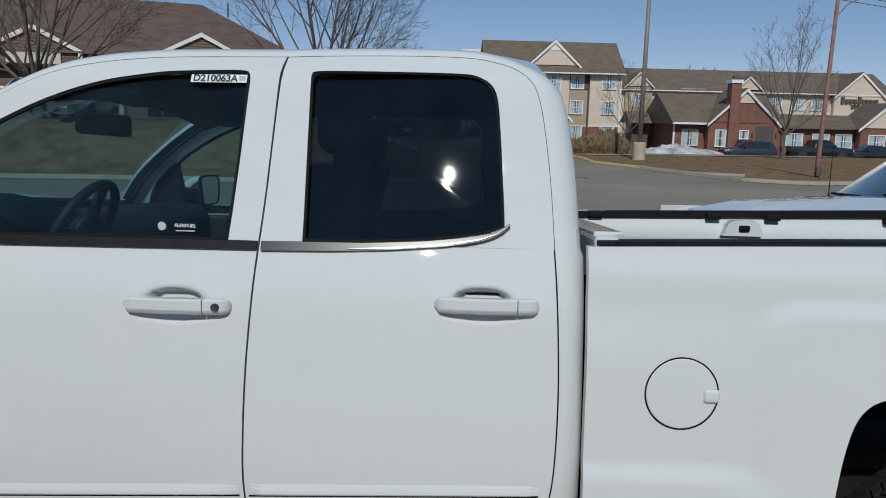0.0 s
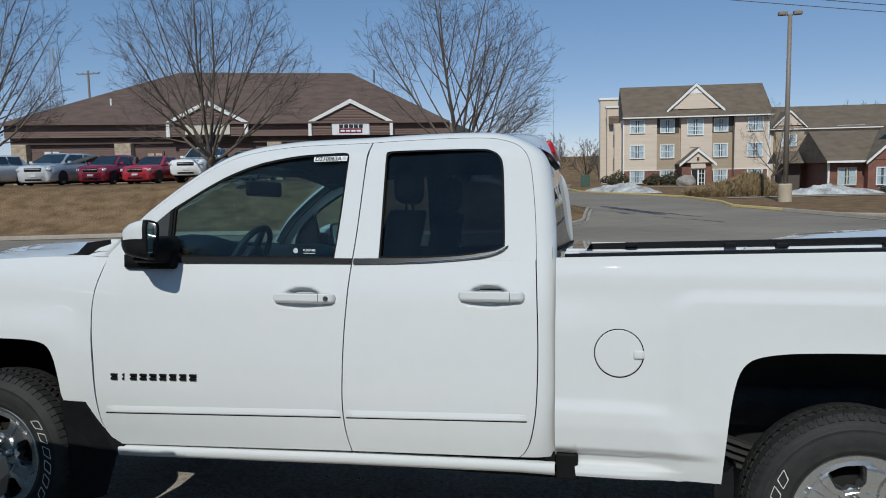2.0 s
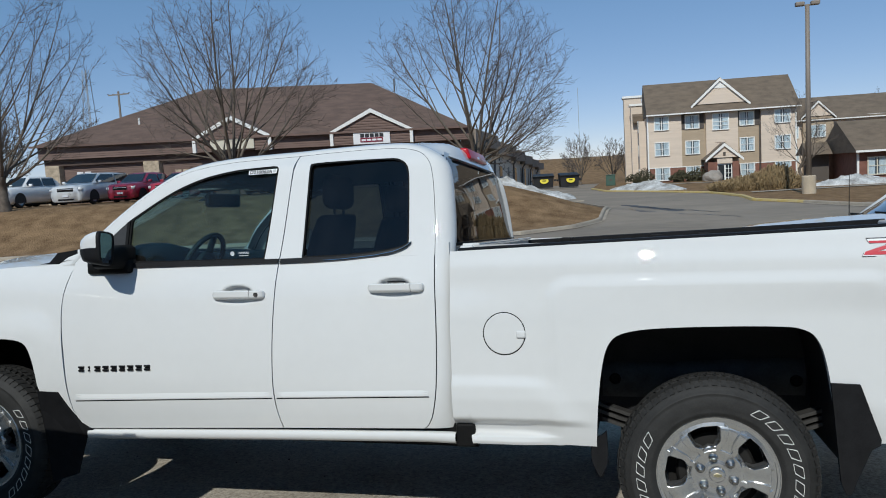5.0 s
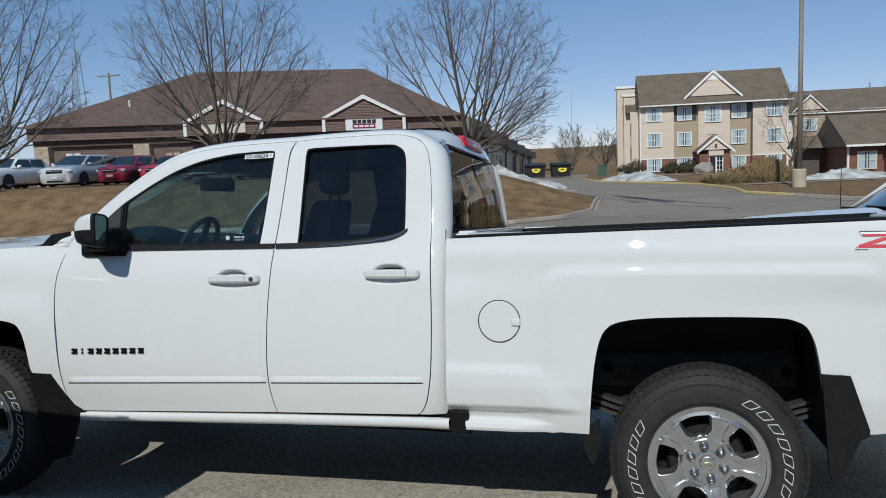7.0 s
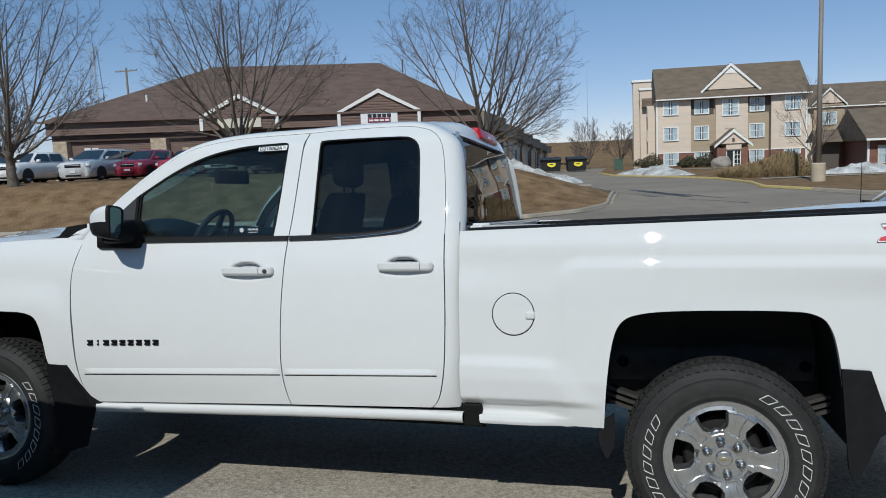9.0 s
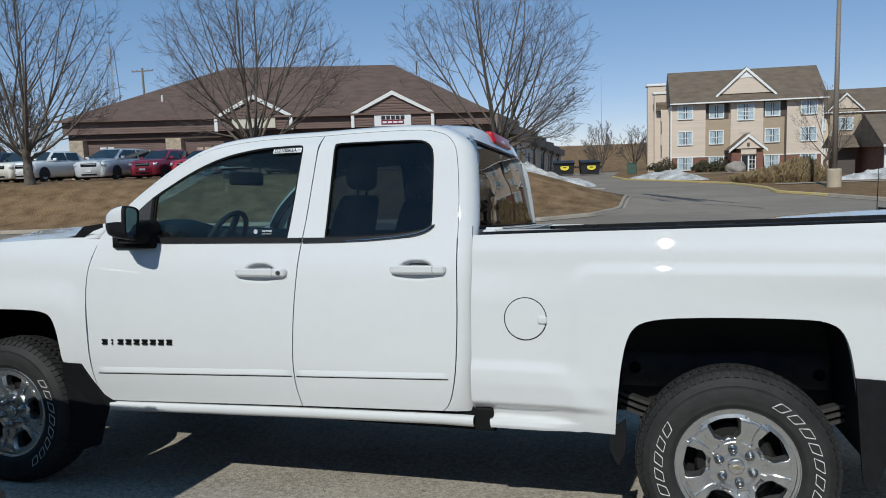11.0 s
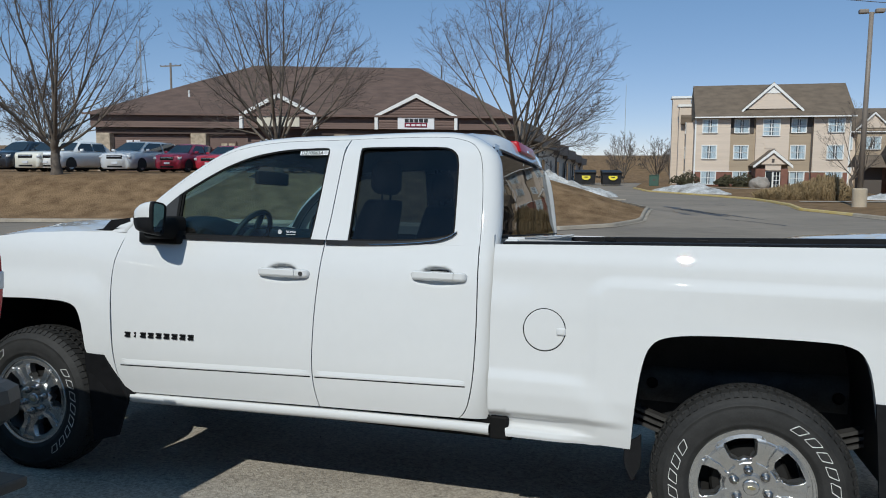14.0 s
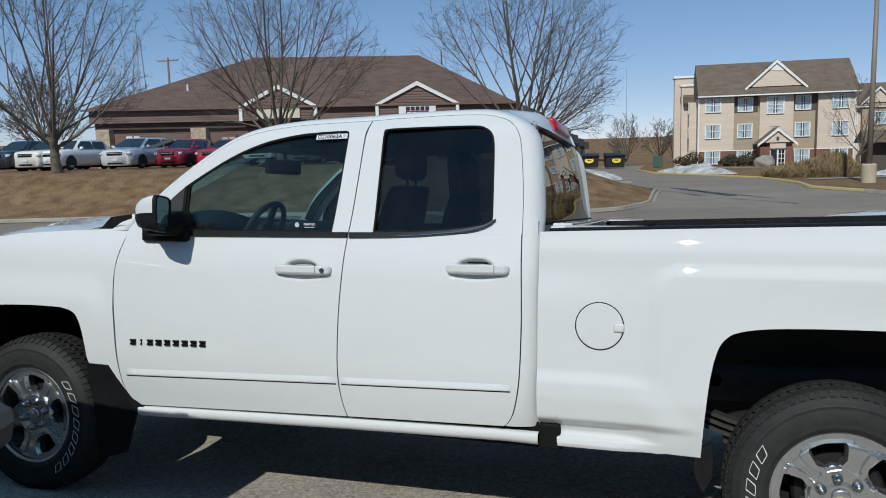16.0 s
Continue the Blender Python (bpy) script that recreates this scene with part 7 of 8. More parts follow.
def car(label, m, body, L, W, H, hood, belt, x_ws, x_rf, x_rr, x_end, box_bed=False, clear=0.22, wr=0.33, group="", category="car", tail=None):
    """A parked car: x runs from its nose (0) to its tail (L), y across, on the ground at 0."""
    root = thing("parked_car" if category == "car" else "pickup_truck", label, category, m, group)
    tail = tail or belt
    hw = W / 2
    sx = [0.0, 0.04, 0.14, 0.35, x_ws * 0.75, x_ws, (x_ws + L) / 2, L - 0.35, L - 0.10, L]
    top = [hood - 0.26, hood - 0.14, hood - 0.07, hood - 0.03, hood + 0.02, belt - 0.02, belt, tail, tail - 0.08, tail - 0.25]
    wid = [0.78, 0.88, 0.95, 0.985, 1.0, 1.0, 1.0, 0.985, 0.95, 0.86]
    bm = bmesh.new()
    rows = []
    for x, zt, w in zip(sx, top, wid):
        w *= hw
        zm = clear + (zt - clear) * 0.55
        half = [(0.80 * w, clear), (0.97 * w, clear + 0.10), (w, zm), (0.97 * w, zt - 0.07), (0.86 * w, zt), (0.45 * w, zt + 0.025)]
        rows.append([(x, y, z) for y, z in half] + [(x, 0, zt + 0.03)] + [(x, -y, z) for y, z in half[::-1]])
    vs = grid_faces(bm, rows, closed=True)
    bm.faces.new(vs[0]), bm.faces.new(vs[-1])
    b = part("body", bm, body, root, "", True)
    # greenhouse
    tw, bw = 0.70 * hw, 0.90 * hw
    bm = bmesh.new()
    secs = [(x_ws, belt + 0.0, 0.0), (x_ws + 0.05, belt, 0.05), (x_rf, H - 0.05, 0.93), (x_rf + 0.15, H - 0.015, 1.0), ((x_rf + x_rr) / 2, H, 1.0), (x_rr, H - 0.03, 0.97), (x_end, tail, 0.05)]
    rows = []
    for x, z, t in secs:
        w = bw + (tw - bw) * t
        rows.append([(x, bw * 1.02, belt - 0.03), (x, w, max(z - 0.05, belt - 0.02)), (x, w * 0.86, z), (x, 0, z + 0.02 * t), (x, -w * 0.86, z), (x, -w, max(z - 0.05, belt - 0.02)), (x, -bw * 1.02, belt - 0.03)])
    grid_faces(bm, rows)
    cab = part("cabin", bm, body, root, "", True)
    # windscreen, side and rear glass set just proud of the shell
    bm = bmesh.new()
    def ws(t, s):
        x = x_ws + 0.06 + (x_rf - x_ws - 0.06) * t
        z = belt + 0.02 + (H - 0.07 - belt - 0.02) * t
        w = (bw + (tw - bw) * t) * 0.84
        return (x - 0.035, w * s, z + 0.028)
    grid_faces(bm, [[ws(t, s) for s in (-1, -0.5, 0, 0.5, 1)] for t in (0.02, 0.35, 0.7, 0.97)])
    part("windscreen", bm, CAR_GLASS, cab, "dark reflecting windscreen", True)
    bm = bmesh.new()
    def rg(t, s):
        x = x_end - 0.02 + (x_rr - x_end) * t
        z = tail + 0.02 + (H - 0.06 - tail) * t
        return (x + 0.035, (bw + (tw - bw) * t) * 0.8 * s, z + 0.02)
    grid_faces(bm, [[rg(t, s) for s in (-1, 0, 1)] for t in (0.08, 0.9)])
    part("rear_glass", bm, CAR_GLASS, cab)
    span = x_rr - x_rf
    for sg in (-1, 1):
        bm = bmesh.new()
        def sd(x, t):
            zc = H - 0.10
            if x < x_rf:
                zc = belt + (H - 0.13 - belt) * max(0.05, (x - x_ws) / (x_rf - x_ws))
            z = belt + 0.03 + (zc - belt - 0.03) * t
            tt = (z - belt) / (H - belt)
            return (x, sg * ((bw * 1.02) + (tw - bw * 1.02) * tt + 0.015), z)
        edges = [x_ws + 0.30, x_rf, x_rf + span * 0.42]
        grid_faces(bm, [[sd(x, t) for x in edges] for t in (0.0, 1.0)])
        grid_faces(bm, [[sd(x, t) for x in (x_rf + span * 0.47, x_rf + span * 0.72, x_rr - 0.05)] for t in (0.0, 1.0)])
        part("side_glass", bm, CAR_GLASS, cab)
        bm = boxed(x_ws + 0.32, x_ws + 0.46, sg * (hw - 0.02), sg * (hw + 0.17), belt + 0.0, belt + 0.14, 0.03)
        part("wing_mirror", bm, body, root, "", True)
        bm = bmesh.new()
        prism(bm, [(0.00, hood - 0.32), (0.03, hood - 0.19), (0.38, hood - 0.08), (0.44, hood - 0.14), (0.22, hood - 0.29)], sg * hw * 0.50, sg * hw * 0.93)
        part("headlight", bm, LAMP_LENS, root, "", True)
        bm = boxed(L - 0.14, L + 0.005, sg * hw * 0.66, sg * hw * 0.93, tail - 0.38, tail - 0.12, 0.03)
        part("tail_light", bm, RED_LENS, root, "", True)
        for x in (0.19 * L, 0.80 * L):
            y = sg * (hw - 0.11)
            bm = bmesh.new()
            lathe(bm, [(wr * 0.62, -0.11), (wr * 0.9, -0.115), (wr, -0.08), (wr, 0.08), (wr * 0.9, 0.115), (wr * 0.62, 0.11)], 24, "y", (x, y, wr))
            w = part("wheel", bm, CAR_TYRE, root, "", True)
            bm = bmesh.new()
            lathe(bm, [(0.0001, sg * 0.085), (wr * 0.3, sg * 0.09), (wr * 0.5, sg * 0.08), (wr * 0.64, sg * 0.112)], 20, "y", (x, y, wr))
            part("rim", bm, CAR_RIM, w, "", True)
            # flat dark disc on the body in place of the shade inside the arch
            bm = bmesh.new()
            lathe(bm, [(wr + 0.07, 0.0), (0.0001, 0.0)], 24, "y", (x, sg * (hw + 0.004), wr + 0.01))
            bmesh.ops.bisect_plane(bm, geom=bm.verts[:] + bm.edges[:] + bm.faces[:], plane_co=(0, 0, clear + 0.06), plane_no=(0, 0, -1), clear_outer=True)
            part("arch_shadow_gap", bm, CAR_TYRE, root)
            w.location.y = 0
    bm = bmesh.new()
    box(bm, -0.012, 0.06, -hw * 0.48, hw * 0.48, hood - 0.36, hood - 0.17, 0.03)
    box(bm, -0.012, 0.08, -hw * 0.46, hw * 0.46, clear + 0.07, clear + 0.17, 0.02)
    part("grille", bm, TRIM, root)
    part("underside", boxed(0.25, L - 0.25, -hw * 0.80, hw * 0.80, clear - 0.09, clear + 0.05), FRAME_BLACK, root)
    part("grille_bar", boxed(-0.025, 0.02, -hw * 0.45, hw * 0.45, hood - 0.245, hood - 0.215, 0.008), CHROME, root)
    part("number_plate", boxed(-0.035, 0.0, -0.16, 0.16, clear + 0.26, clear + 0.36), PLATE, root)
    if box_bed:
        part("cargo_bed", boxed(x_end + 0.05, L - 0.02, -hw * 0.98, hw * 0.98, clear + 0.35, tail + 0.06, 0.03), body, root, "", True)
    return root


def park(x, y, rz):
    return pose(x, y, ground_z(x, y), 0, 0, rz)


ROW = "cars parked on the bank above the street"
# outer sizes of the parked vehicles
SUV = dict(L=4.5, W=1.84, H=1.63, hood=1.06, belt=1.09, x_ws=1.25, x_rf=1.95, x_rr=3.85, x_end=4.40, clear=0.19, wr=0.35)
VAN = dict(L=5.1, W=1.98, H=1.66, hood=1.04, belt=1.10, x_ws=1.05, x_rf=2.0, x_rr=4.5, x_end=5.0, clear=0.16, wr=0.34)
HATCH = dict(L=3.9, W=1.70, H=1.52, hood=0.98, belt=1.0, x_ws=1.0, x_rf=1.75, x_rr=3.4, x_end=4.0, clear=0.16, wr=0.31)
SEDAN = dict(L=4.5, W=1.74, H=1.45, hood=0.94, belt=0.96, x_ws=1.25, x_rf=2.0, x_rr=3.05, x_end=3.85, clear=0.16, wr=0.31, tail=1.0)
TRUCKD = dict(L=5.5, W=1.95, H=1.86, hood=1.22, belt=1.28, x_ws=1.40, x_rf=2.05, x_rr=3.25, x_end=3.45, clear=0.38, wr=0.40, box_bed=True, category="pickup truck", tail=1.22)
for bearing, dims, col, lab in ((-48.4, SUV, DARKBLUE, "dark blue parked sport utility car"), (-46.65, SUV, BEIGEP, "cream white parked compact sport utility car"), (-45.5, SUV, WHITEP, "white parked sport utility car"),
                                (-41.2, VAN, SILVER, "silver parked minivan with chrome grille"), (-37.75, HATCH, CRIMSON, "dark red parked hatchback"), (-34.95, SEDAN, TOMATO, "bright red parked compact car"),
                                (-31.6, TRUCKD, WHITEP, "white parked pickup truck with chrome grille"), (-28.4, SUV, GREYP, "grey parked sport utility car")):
    a = radians(bearing)
    d = Vector((math.sin(a), math.cos(a)))
    o = Vector((-0.31, -3.04))
    k = (37.3 - (-o.x * SA + o.y * CA)) / (-d.x * SA + d.y * CA)
    p = o + d * k
    car(lab, park(p.x, p.y, 19 + 90 - (14 if bearing < -39 else 15)), col, group=ROW, **dims)

# hotel forecourt
for a, b, dims, col, rz, lab in ((2.5, -6.6, SUV, DARKBLUE, 3, "dark blue parked crossover facing the lawn"), (6.6, -3.6, SUV, BLACKP, 90, "black parked sport utility car"), (13.4, -6.6, TRUCKD, BLACKP, 183, "dark parked pickup truck with chrome front"), (13.9, -5.0, SEDAN, BLACKP, 3, "black parked saloon car")):
    p = Vector((17.7, 68.3, 0)) + HE1 * a + HE2 * b
    car(lab, park(p.x, p.y, rz), col, group="cars on the hotel forecourt", **dims)

# ---------------------------------------------------------------- white pickup on the next bay, in the lot's plane
car2 = thing("pickup_truck", "white pickup parked on the next bay with its bonnet showing", "pickup truck", TILT @ pose(0.31, 3.50, 0.02))
bm = bmesh.new()
rows = []
for x, z, w in ((-0.02, 0.75, 0.80), (0.0, 1.06, 0.86), (0.12, 1.22, 0.90), (0.45, 1.295, 0.925), (0.9, 1.33, 0.935), (1.28, 1.345, 0.94)):
    row = []
    for k in range(17):
        s = -1 + 2 * k / 16
        e = 1 - abs(s)
        row.append((x - 0.10 * (1 - s * s), s * w, z + 0.03 * sstep(0, 0.2, e) + 0.035 * sstep(0.3, 0.6, e)))
    rows.append(row)
grid_faces(bm, rows)
fold(bm, (0, 0, -0.3))
part("bonnet", bm, PAINT, car2, "white bonnet", True)
bm = bmesh.new()
for sg in (-1, 1):
    grid_faces(bm, [[(x, sg * (0.99 - 0.06 * sstep(0.5, -0.05, x)), z) for x in np.linspace(-0.05, 5.6, 24)] for z in (0.55, 0.9)])
    grid_faces(bm, [[(x, sg * (0.99 - o - 0.06 * sstep(0.5, -0.05, x)), z) for x in np.linspace(-0.05, 5.6, 24)] for o, z in ((0.0, 0.9), (0.02, 1.15), (0.06, 1.29))])
grid_faces(bm, [[(-0.03, y, z) for y in np.linspace(-0.93, 0.93, 6)] for z in (0.5, 1.05)])
part("body_side", bm, PAINT, car2, "white body side", True)
bm = bmesh.new()
ws2 = lambda t, s: (1.34 + 0.62 * t - 0.16 * (1 - s * s) * (1 - t), s * (0.84 - 0.14 * t), 1.385 + 0.47 * t)
grid_faces(bm, [[ws2(t, s) for s in np.linspace(-1, 1, 11)] for t in np.linspace(0, 1, 6)])
part("windscreen", bm, CAR_GLASS, car2, "blue-reflecting windscreen", True)
bm = bmesh.new()
for sg in (-1, 1):
    tube(bm, [ws2(0, sg * 1.04), ws2(0.5, sg * 1.05), ws2(1, sg * 1.06)], 0.02, 8)
    grid_faces(bm, [[(x, sg * (0.90 - 0.17 * t), 1.30 + 0.52 * t) for x in (1.45 + 0.55 * t, 2.6, 3.6)] for t in (0, 1)])
grid_faces(bm, [[(x, y, 1.86 + 0.05 * math.cos(y * 1.6)) for y in np.linspace(-0.74, 0.74, 9)] for x in (1.94, 2.4, 3.0, 3.62)])
grid_faces(bm, [[(3.64, y, z) for y in (-0.9, 0.9)] for z in (0.6, 1.86)])
part("cab", bm, PAINT, car2, "white cab", True)
bm = bmesh.new()
grid_faces(bm, [[(x - 0.12 * (1 - s * s), s * 0.88, z) for s in np.linspace(-1, 1, 9)] for x, z in ((1.24, 1.345), (1.30, 1.375), (1.40, 1.375))])
cw = part("cowl", bm, TRIM, car2, "black cowl", True)
for s0 in (-0.55, 0.15):
    bm = bmesh.new()
    tube(bm, [(1.24 + 0.02, s0, 1.40), (1.20, s0 + 0.28, 1.415), (1.27, s0 + 0.58, 1.42)], 0.011, 6)
    part("wiper", bm, SEAL, cw, "black wiper arm")
bm = bmesh.new()
tube(bm, [(1.26, 0.76, 1.34), (1.26, 0.76, 1.40), (1.26, 0.76, 1.415), (1.27, 0.76, 1.77)], [0.020, 0.014, 0.004, 0.0025], 6)
part("aerial", bm, SEAL, car2, "thin black whip aerial")
for x in (0.85, 4.5):
    for sg in (-1, 1):
        bm = bmesh.new()
        lathe(bm, [(0.24, -0.12), (0.38, -0.12), (0.40, -0.08), (0.40, 0.08), (0.38, 0.12), (0.24, 0.12), (0.20, 0.09), (0.0001, 0.08)], 28, "y", (x, sg * 0.86, 0.40))
        part("wheel", bm, CAR_TYRE, car2, "", True)

# ---------------------------------------------------------------- black pickup ahead, only its tail comes into view
bt = thing("pickup_truck", "black pickup truck seen by its red tail light and bumper", "pickup truck", TILT @ pose(-2.762, -2.0, 0.0))
bm = bmesh.new()
rows = []
for x in (0.0, -0.03, -0.10, -0.4, -2.0, -2.05):
    inset = 0.05 if x == 0.0 else (0.015 if x == -0.03 else 0.0)
    half = [(0.86 - inset, 0.62), (0.96 - inset, 0.72), (1.0 - inset, 1.0), (0.985 - inset, 1.215), (0.955 - inset, 1.315 - inset), (0.88 - inset, 1.333 - inset)]
    rows.append([(x, y, z) for y, z in half] + [(x, -y, z) for y, z in half[::-1]])
vs = grid_faces(bm, rows, closed=True)
bm.faces.new(vs[0]), bm.faces.new(vs[-1])
part("bed", bm, BLACKP, bt, "black cargo bed", True)
part("tailgate", boxed(-0.05, 0.028, -0.875, 0.875, 0.78, 1.335, 0.02), BLACKP, bt, "black tailgate")
for sg in (-1, 1):
    bm = bmesh.new()
    prism(bm, [(sg * 0.885, 0.965), (sg * 0.995, 0.965), (sg * 1.012, 1.10), (sg * 1.0, 1.25), (sg * 0.965, 1.306), (sg * 0.885, 1.312)], -0.13, 0.030, "x")
    bmesh.ops.bevel(bm, geom=list(bm.edges), offset=0.012, segments=2, affect="EDGES")
    tl = part("tail_light", bm, RED_LENS, bt, "red tail light with a clear reversing lens", True)
    part("reversing_lens", boxed(-0.06, 0.036, sg * 0.925, sg * 1.004, 1.115, 1.185, 0.008), CLEAR_LENS, tl, "ribbed clear lens")
    part("marker_lens", boxed(-0.10, -0.02, sg * 0.975, sg * 1.012, 1.20, 1.282, 0.012), RED_LENS, tl)
    part("marker_lens", boxed(-0.10, -0.02, sg * 0.985, sg * 1.022, 0.985, 1.09, 0.012), RED_LENS, tl)
    bm = bmesh.new()
    prism(bm, [(sg * 0.88, 0.962), (sg * 0.985, 0.962), (sg * 0.955, 0.83), (sg * 0.90, 0.80)], -0.10, 0.02, "x")
    part("corner_trim", bm, BUMPER, bt, "grey lower corner")
bm = bmesh.new()
rows = []
for y, xo in ((-1.0, -0.26), (-1.005, 0.06), (-0.985, 0.14), (-0.90, 0.18), (0.0, 0.20), (0.90, 0.18), (0.985, 0.14), (1.005, 0.06), (1.0, -0.26)):
    xo -= 0.015
    rows.append([(-0.30, y, 0.63), (xo - 0.04, y, 0.63), (xo, y, 0.66), (xo + 0.012, y, 0.72), (xo, y, 0.765), (xo - 0.05, y, 0.78), (-0.30, y, 0.78)])
grid_faces(bm, rows, closed=False)
part("rear_bumper", bm, BUMPER, bt, "dark grey rear bumper top")
bm = bmesh.new()
rows = []
for y, xo in ((-0.97, -0.20), (-0.97, 0.02), (-0.93, 0.09), (0.0, 0.12), (0.93, 0.09), (0.97, 0.02), (0.97, -0.20)):
    rows.append([(-0.30, y, 0.40), (xo - 0.05, y, 0.40), (xo - 0.01, y, 0.46), (xo, y, 0.60), (-0.30, y, 0.60)])
grid_faces(bm, rows)
part("bumper_lower", bm, TRIM, bt, "black lower bumper")
bm = bmesh.new()
box(bm, -0.22, 0.17, 0.76, 0.99, 0.385, 0.43, 0.012)
step = part("corner_step", bm, STEEL, bt, "ribbed corner step")
for k in range(4):
    part("step_rib", boxed(-0.02 + 0.026 * k, -0.005 + 0.026 * k, 0.78, 0.92, 0.43, 0.437), TRIM, step)
bm = bmesh.new()
box(bm, -5.2, -2.0, -0.98, 0.98, 0.55, 1.30, 0.08, 3)
box(bm, -3.7, -2.1, -0.85, 0.85, 1.28, 1.88, 0.22, 3)
part("cab", bm, BLACKP, bt, "black cab", True)
bm = bmesh.new()
box(bm, -0.50, -0.40, -0.90, 0.90, 1.285, 1.32, 0.012)
box(bm, -0.55, -0.36, 0.84, 0.93, 1.28, 1.327, 0.012, 3)
part("rack_post", bm, BLACKP, bt, "black rack bracket on the bed rail")
for x in (-1.15, -4.4):
    for sg in (-1, 1):
        bm = bmesh.new()
        lathe(bm, [(0.24, -0.12), (0.38, -0.12), (0.40, -0.08), (0.40, 0.08), (0.38, 0.12), (0.24, 0.12), (0.20, 0.09), (0.0001, 0.08)], 28, "y", (x, sg * 0.86, 0.40))
        part("wheel", bm, CAR_TYRE, bt, "", True)


# ---------------------------------------------------------------- lamps, poles, bins, snow, shrubs, litter
POLE_BROWN = mat("bronze_pole", (0.21, 0.175, 0.145), 0.55, vary=0.12)
POLE_RUST = mat("rusty_pole", (0.22, 0.105, 0.085), 0.75, vary=0.35, scale=5)
PALE_STEEL = mat("galvanised_steel", (0.36, 0.38, 0.40), 0.6, vary=0.1)
WOOD_POLE = mat("grey_wood_pole", (0.22, 0.19, 0.16), 0.9, vary=0.2)
POURED = mat("cast_concrete", (0.46, 0.38, 0.28), 0.9, vary=0.15, scale=2, bump=0.4, bscale=20, dist=0.01)


def lamp_post(x, y, h, base_h, base_r):
    root = thing("street_lamp", "tall bronze twin-head lamp post on a concrete base", "street lamp", stand(x, y))
    bm = bmesh.new()
    lathe(bm, [(base_r, -0.3), (base_r, base_h - 0.05), (base_r - 0.05, base_h), (0.0001, base_h)], 28, "z")
    part("base", bm, POURED, root, "round tan concrete base")
    bm = bmesh.new()
    tube(bm, [(0, 0, base_h - 0.05), (0, 0, h)], [0.15, 0.115], 10)
    part("pole", bm, POLE_BROWN, root, "bronze steel pole", True)
    for sg in (-1, 1):
        bm = bmesh.new()
        tube(bm, [(0, 0, h - 0.12), (sg * 0.22, -0.02, h + 0.02)], 0.04, 6)
        a = part("arm", bm, POLE_BROWN, root)
        bm = boxed(sg * 0.16, sg * 0.62, -0.20, 0.16, h - 0.06, h + 0.16, 0.05)
        part("lamp_head", bm, POLE_BROWN, a, "flat bronze lamp head")
    return root


lamp_post(9.15, 42.7, 10.35, 1.0, 0.37)
root = thing("street_lamp", "rust-red steel pole with a curved lamp arm", "street lamp", stand(13.9, 30.6))
bm = bmesh.new()
tube(bm, [(0, 0, -0.2), (0, 0, 0.5), (0.1, 0, 8.0)], [0.11, 0.10, 0.07], 10)
part("pole", bm, POLE_RUST, root, "rust-red pole", True)
bm = bmesh.new()
tube(bm, [(0.09, 0, 6.6), (0.5, 0, 7.1), (1.1, 0, 7.4), (1.9, 0, 7.5)], 0.03, 8)
part("arm", bm, POLE_BROWN, root)
part("junction_box", boxed(-0.12, 0.12, -0.2, -0.08, 0.05, 0.45, 0.02), SHUTTER, root)

root = thing("utility_pole", "weathered wooden utility pole with a crossarm", "utility pole", stand(-54.8, 68.6))
bm = bmesh.new()
tube(bm, [(0, 0, -0.3), (0.0, 0, 11.7)], [0.15, 0.11], 8)
part("pole", bm, WOOD_POLE, root)
part("crossarm", boxed(-1.3, 1.3, -0.07, 0.07, 11.3, 11.42), WOOD_POLE, root)
for k in (-1.35, -0.7, 0.7, 1.35):
    part("insulator", boxed(k - 0.06, k + 0.06, -0.05, 0.05, 11.42, 11.5, 0.02), SHUTTER, root)
root = thing("lattice_mast", "distant grey lattice mast", "mast", stand(-88.8, 105.4))
bm = bmesh.new()
Hm = 21.0
for k in range(4):
    sx_, sy_ = ((-1, -1), (1, -1), (1, 1), (-1, 1))[k]
    tube(bm, [(sx_ * 1.2, sy_ * 1.2, 0), (sx_ * 0.35, sy_ * 0.35, Hm)], 0.06, 4)
for i in range(9):
    z0, z1 = Hm * i / 9, Hm * (i + 1) / 9
    w0, w1 = 1.2 - 0.85 * i / 9, 1.2 - 0.85 * (i + 1) / 9
    tube(bm, [(-w0, -w0, z0), (w1, -w1, z1)], 0.035, 3), tube(bm, [(w0, -w0, z0), (-w1, -w1, z1)], 0.035, 3)
part("frame", bm, PALE_STEEL, root)
root = thing("mast", "thin distant radio mast", "mast", stand(-10.6, 146.6))
bm = bmesh.new()
tube(bm, [(0, 0, 0), (0, 0, 14.2)], [0.07, 0.035], 5)
part("pole", bm, PALE_STEEL, root)

# overhead cables high over the lawn
for lift, k0, sag in ((0.0, -6, 0.0), (0.62, -3, 0.1)):
    bm = bmesh.new()
    a, d = Vector((8.82, 56.26, 13.54)), Vector((4.18, -0.79, -0.78))
    tube(bm, [a + d * k + Vector((0, 0, lift - sag * (k + 3) * 0.3)) for k in range(k0, 9)], 0.026, 5)
    tagged(part("overhead_cable", bm, SHUTTER), "thin dark overhead cable above the hotel lawn", "cable")

# refuse bins
BIN = mat("bin_black", (0.020, 0.020, 0.022), 0.5, vary=0.3, scale=2)
BIN_YELLOW = mat("bin_badge_yellow", (0.75, 0.62, 0.03), 0.5)


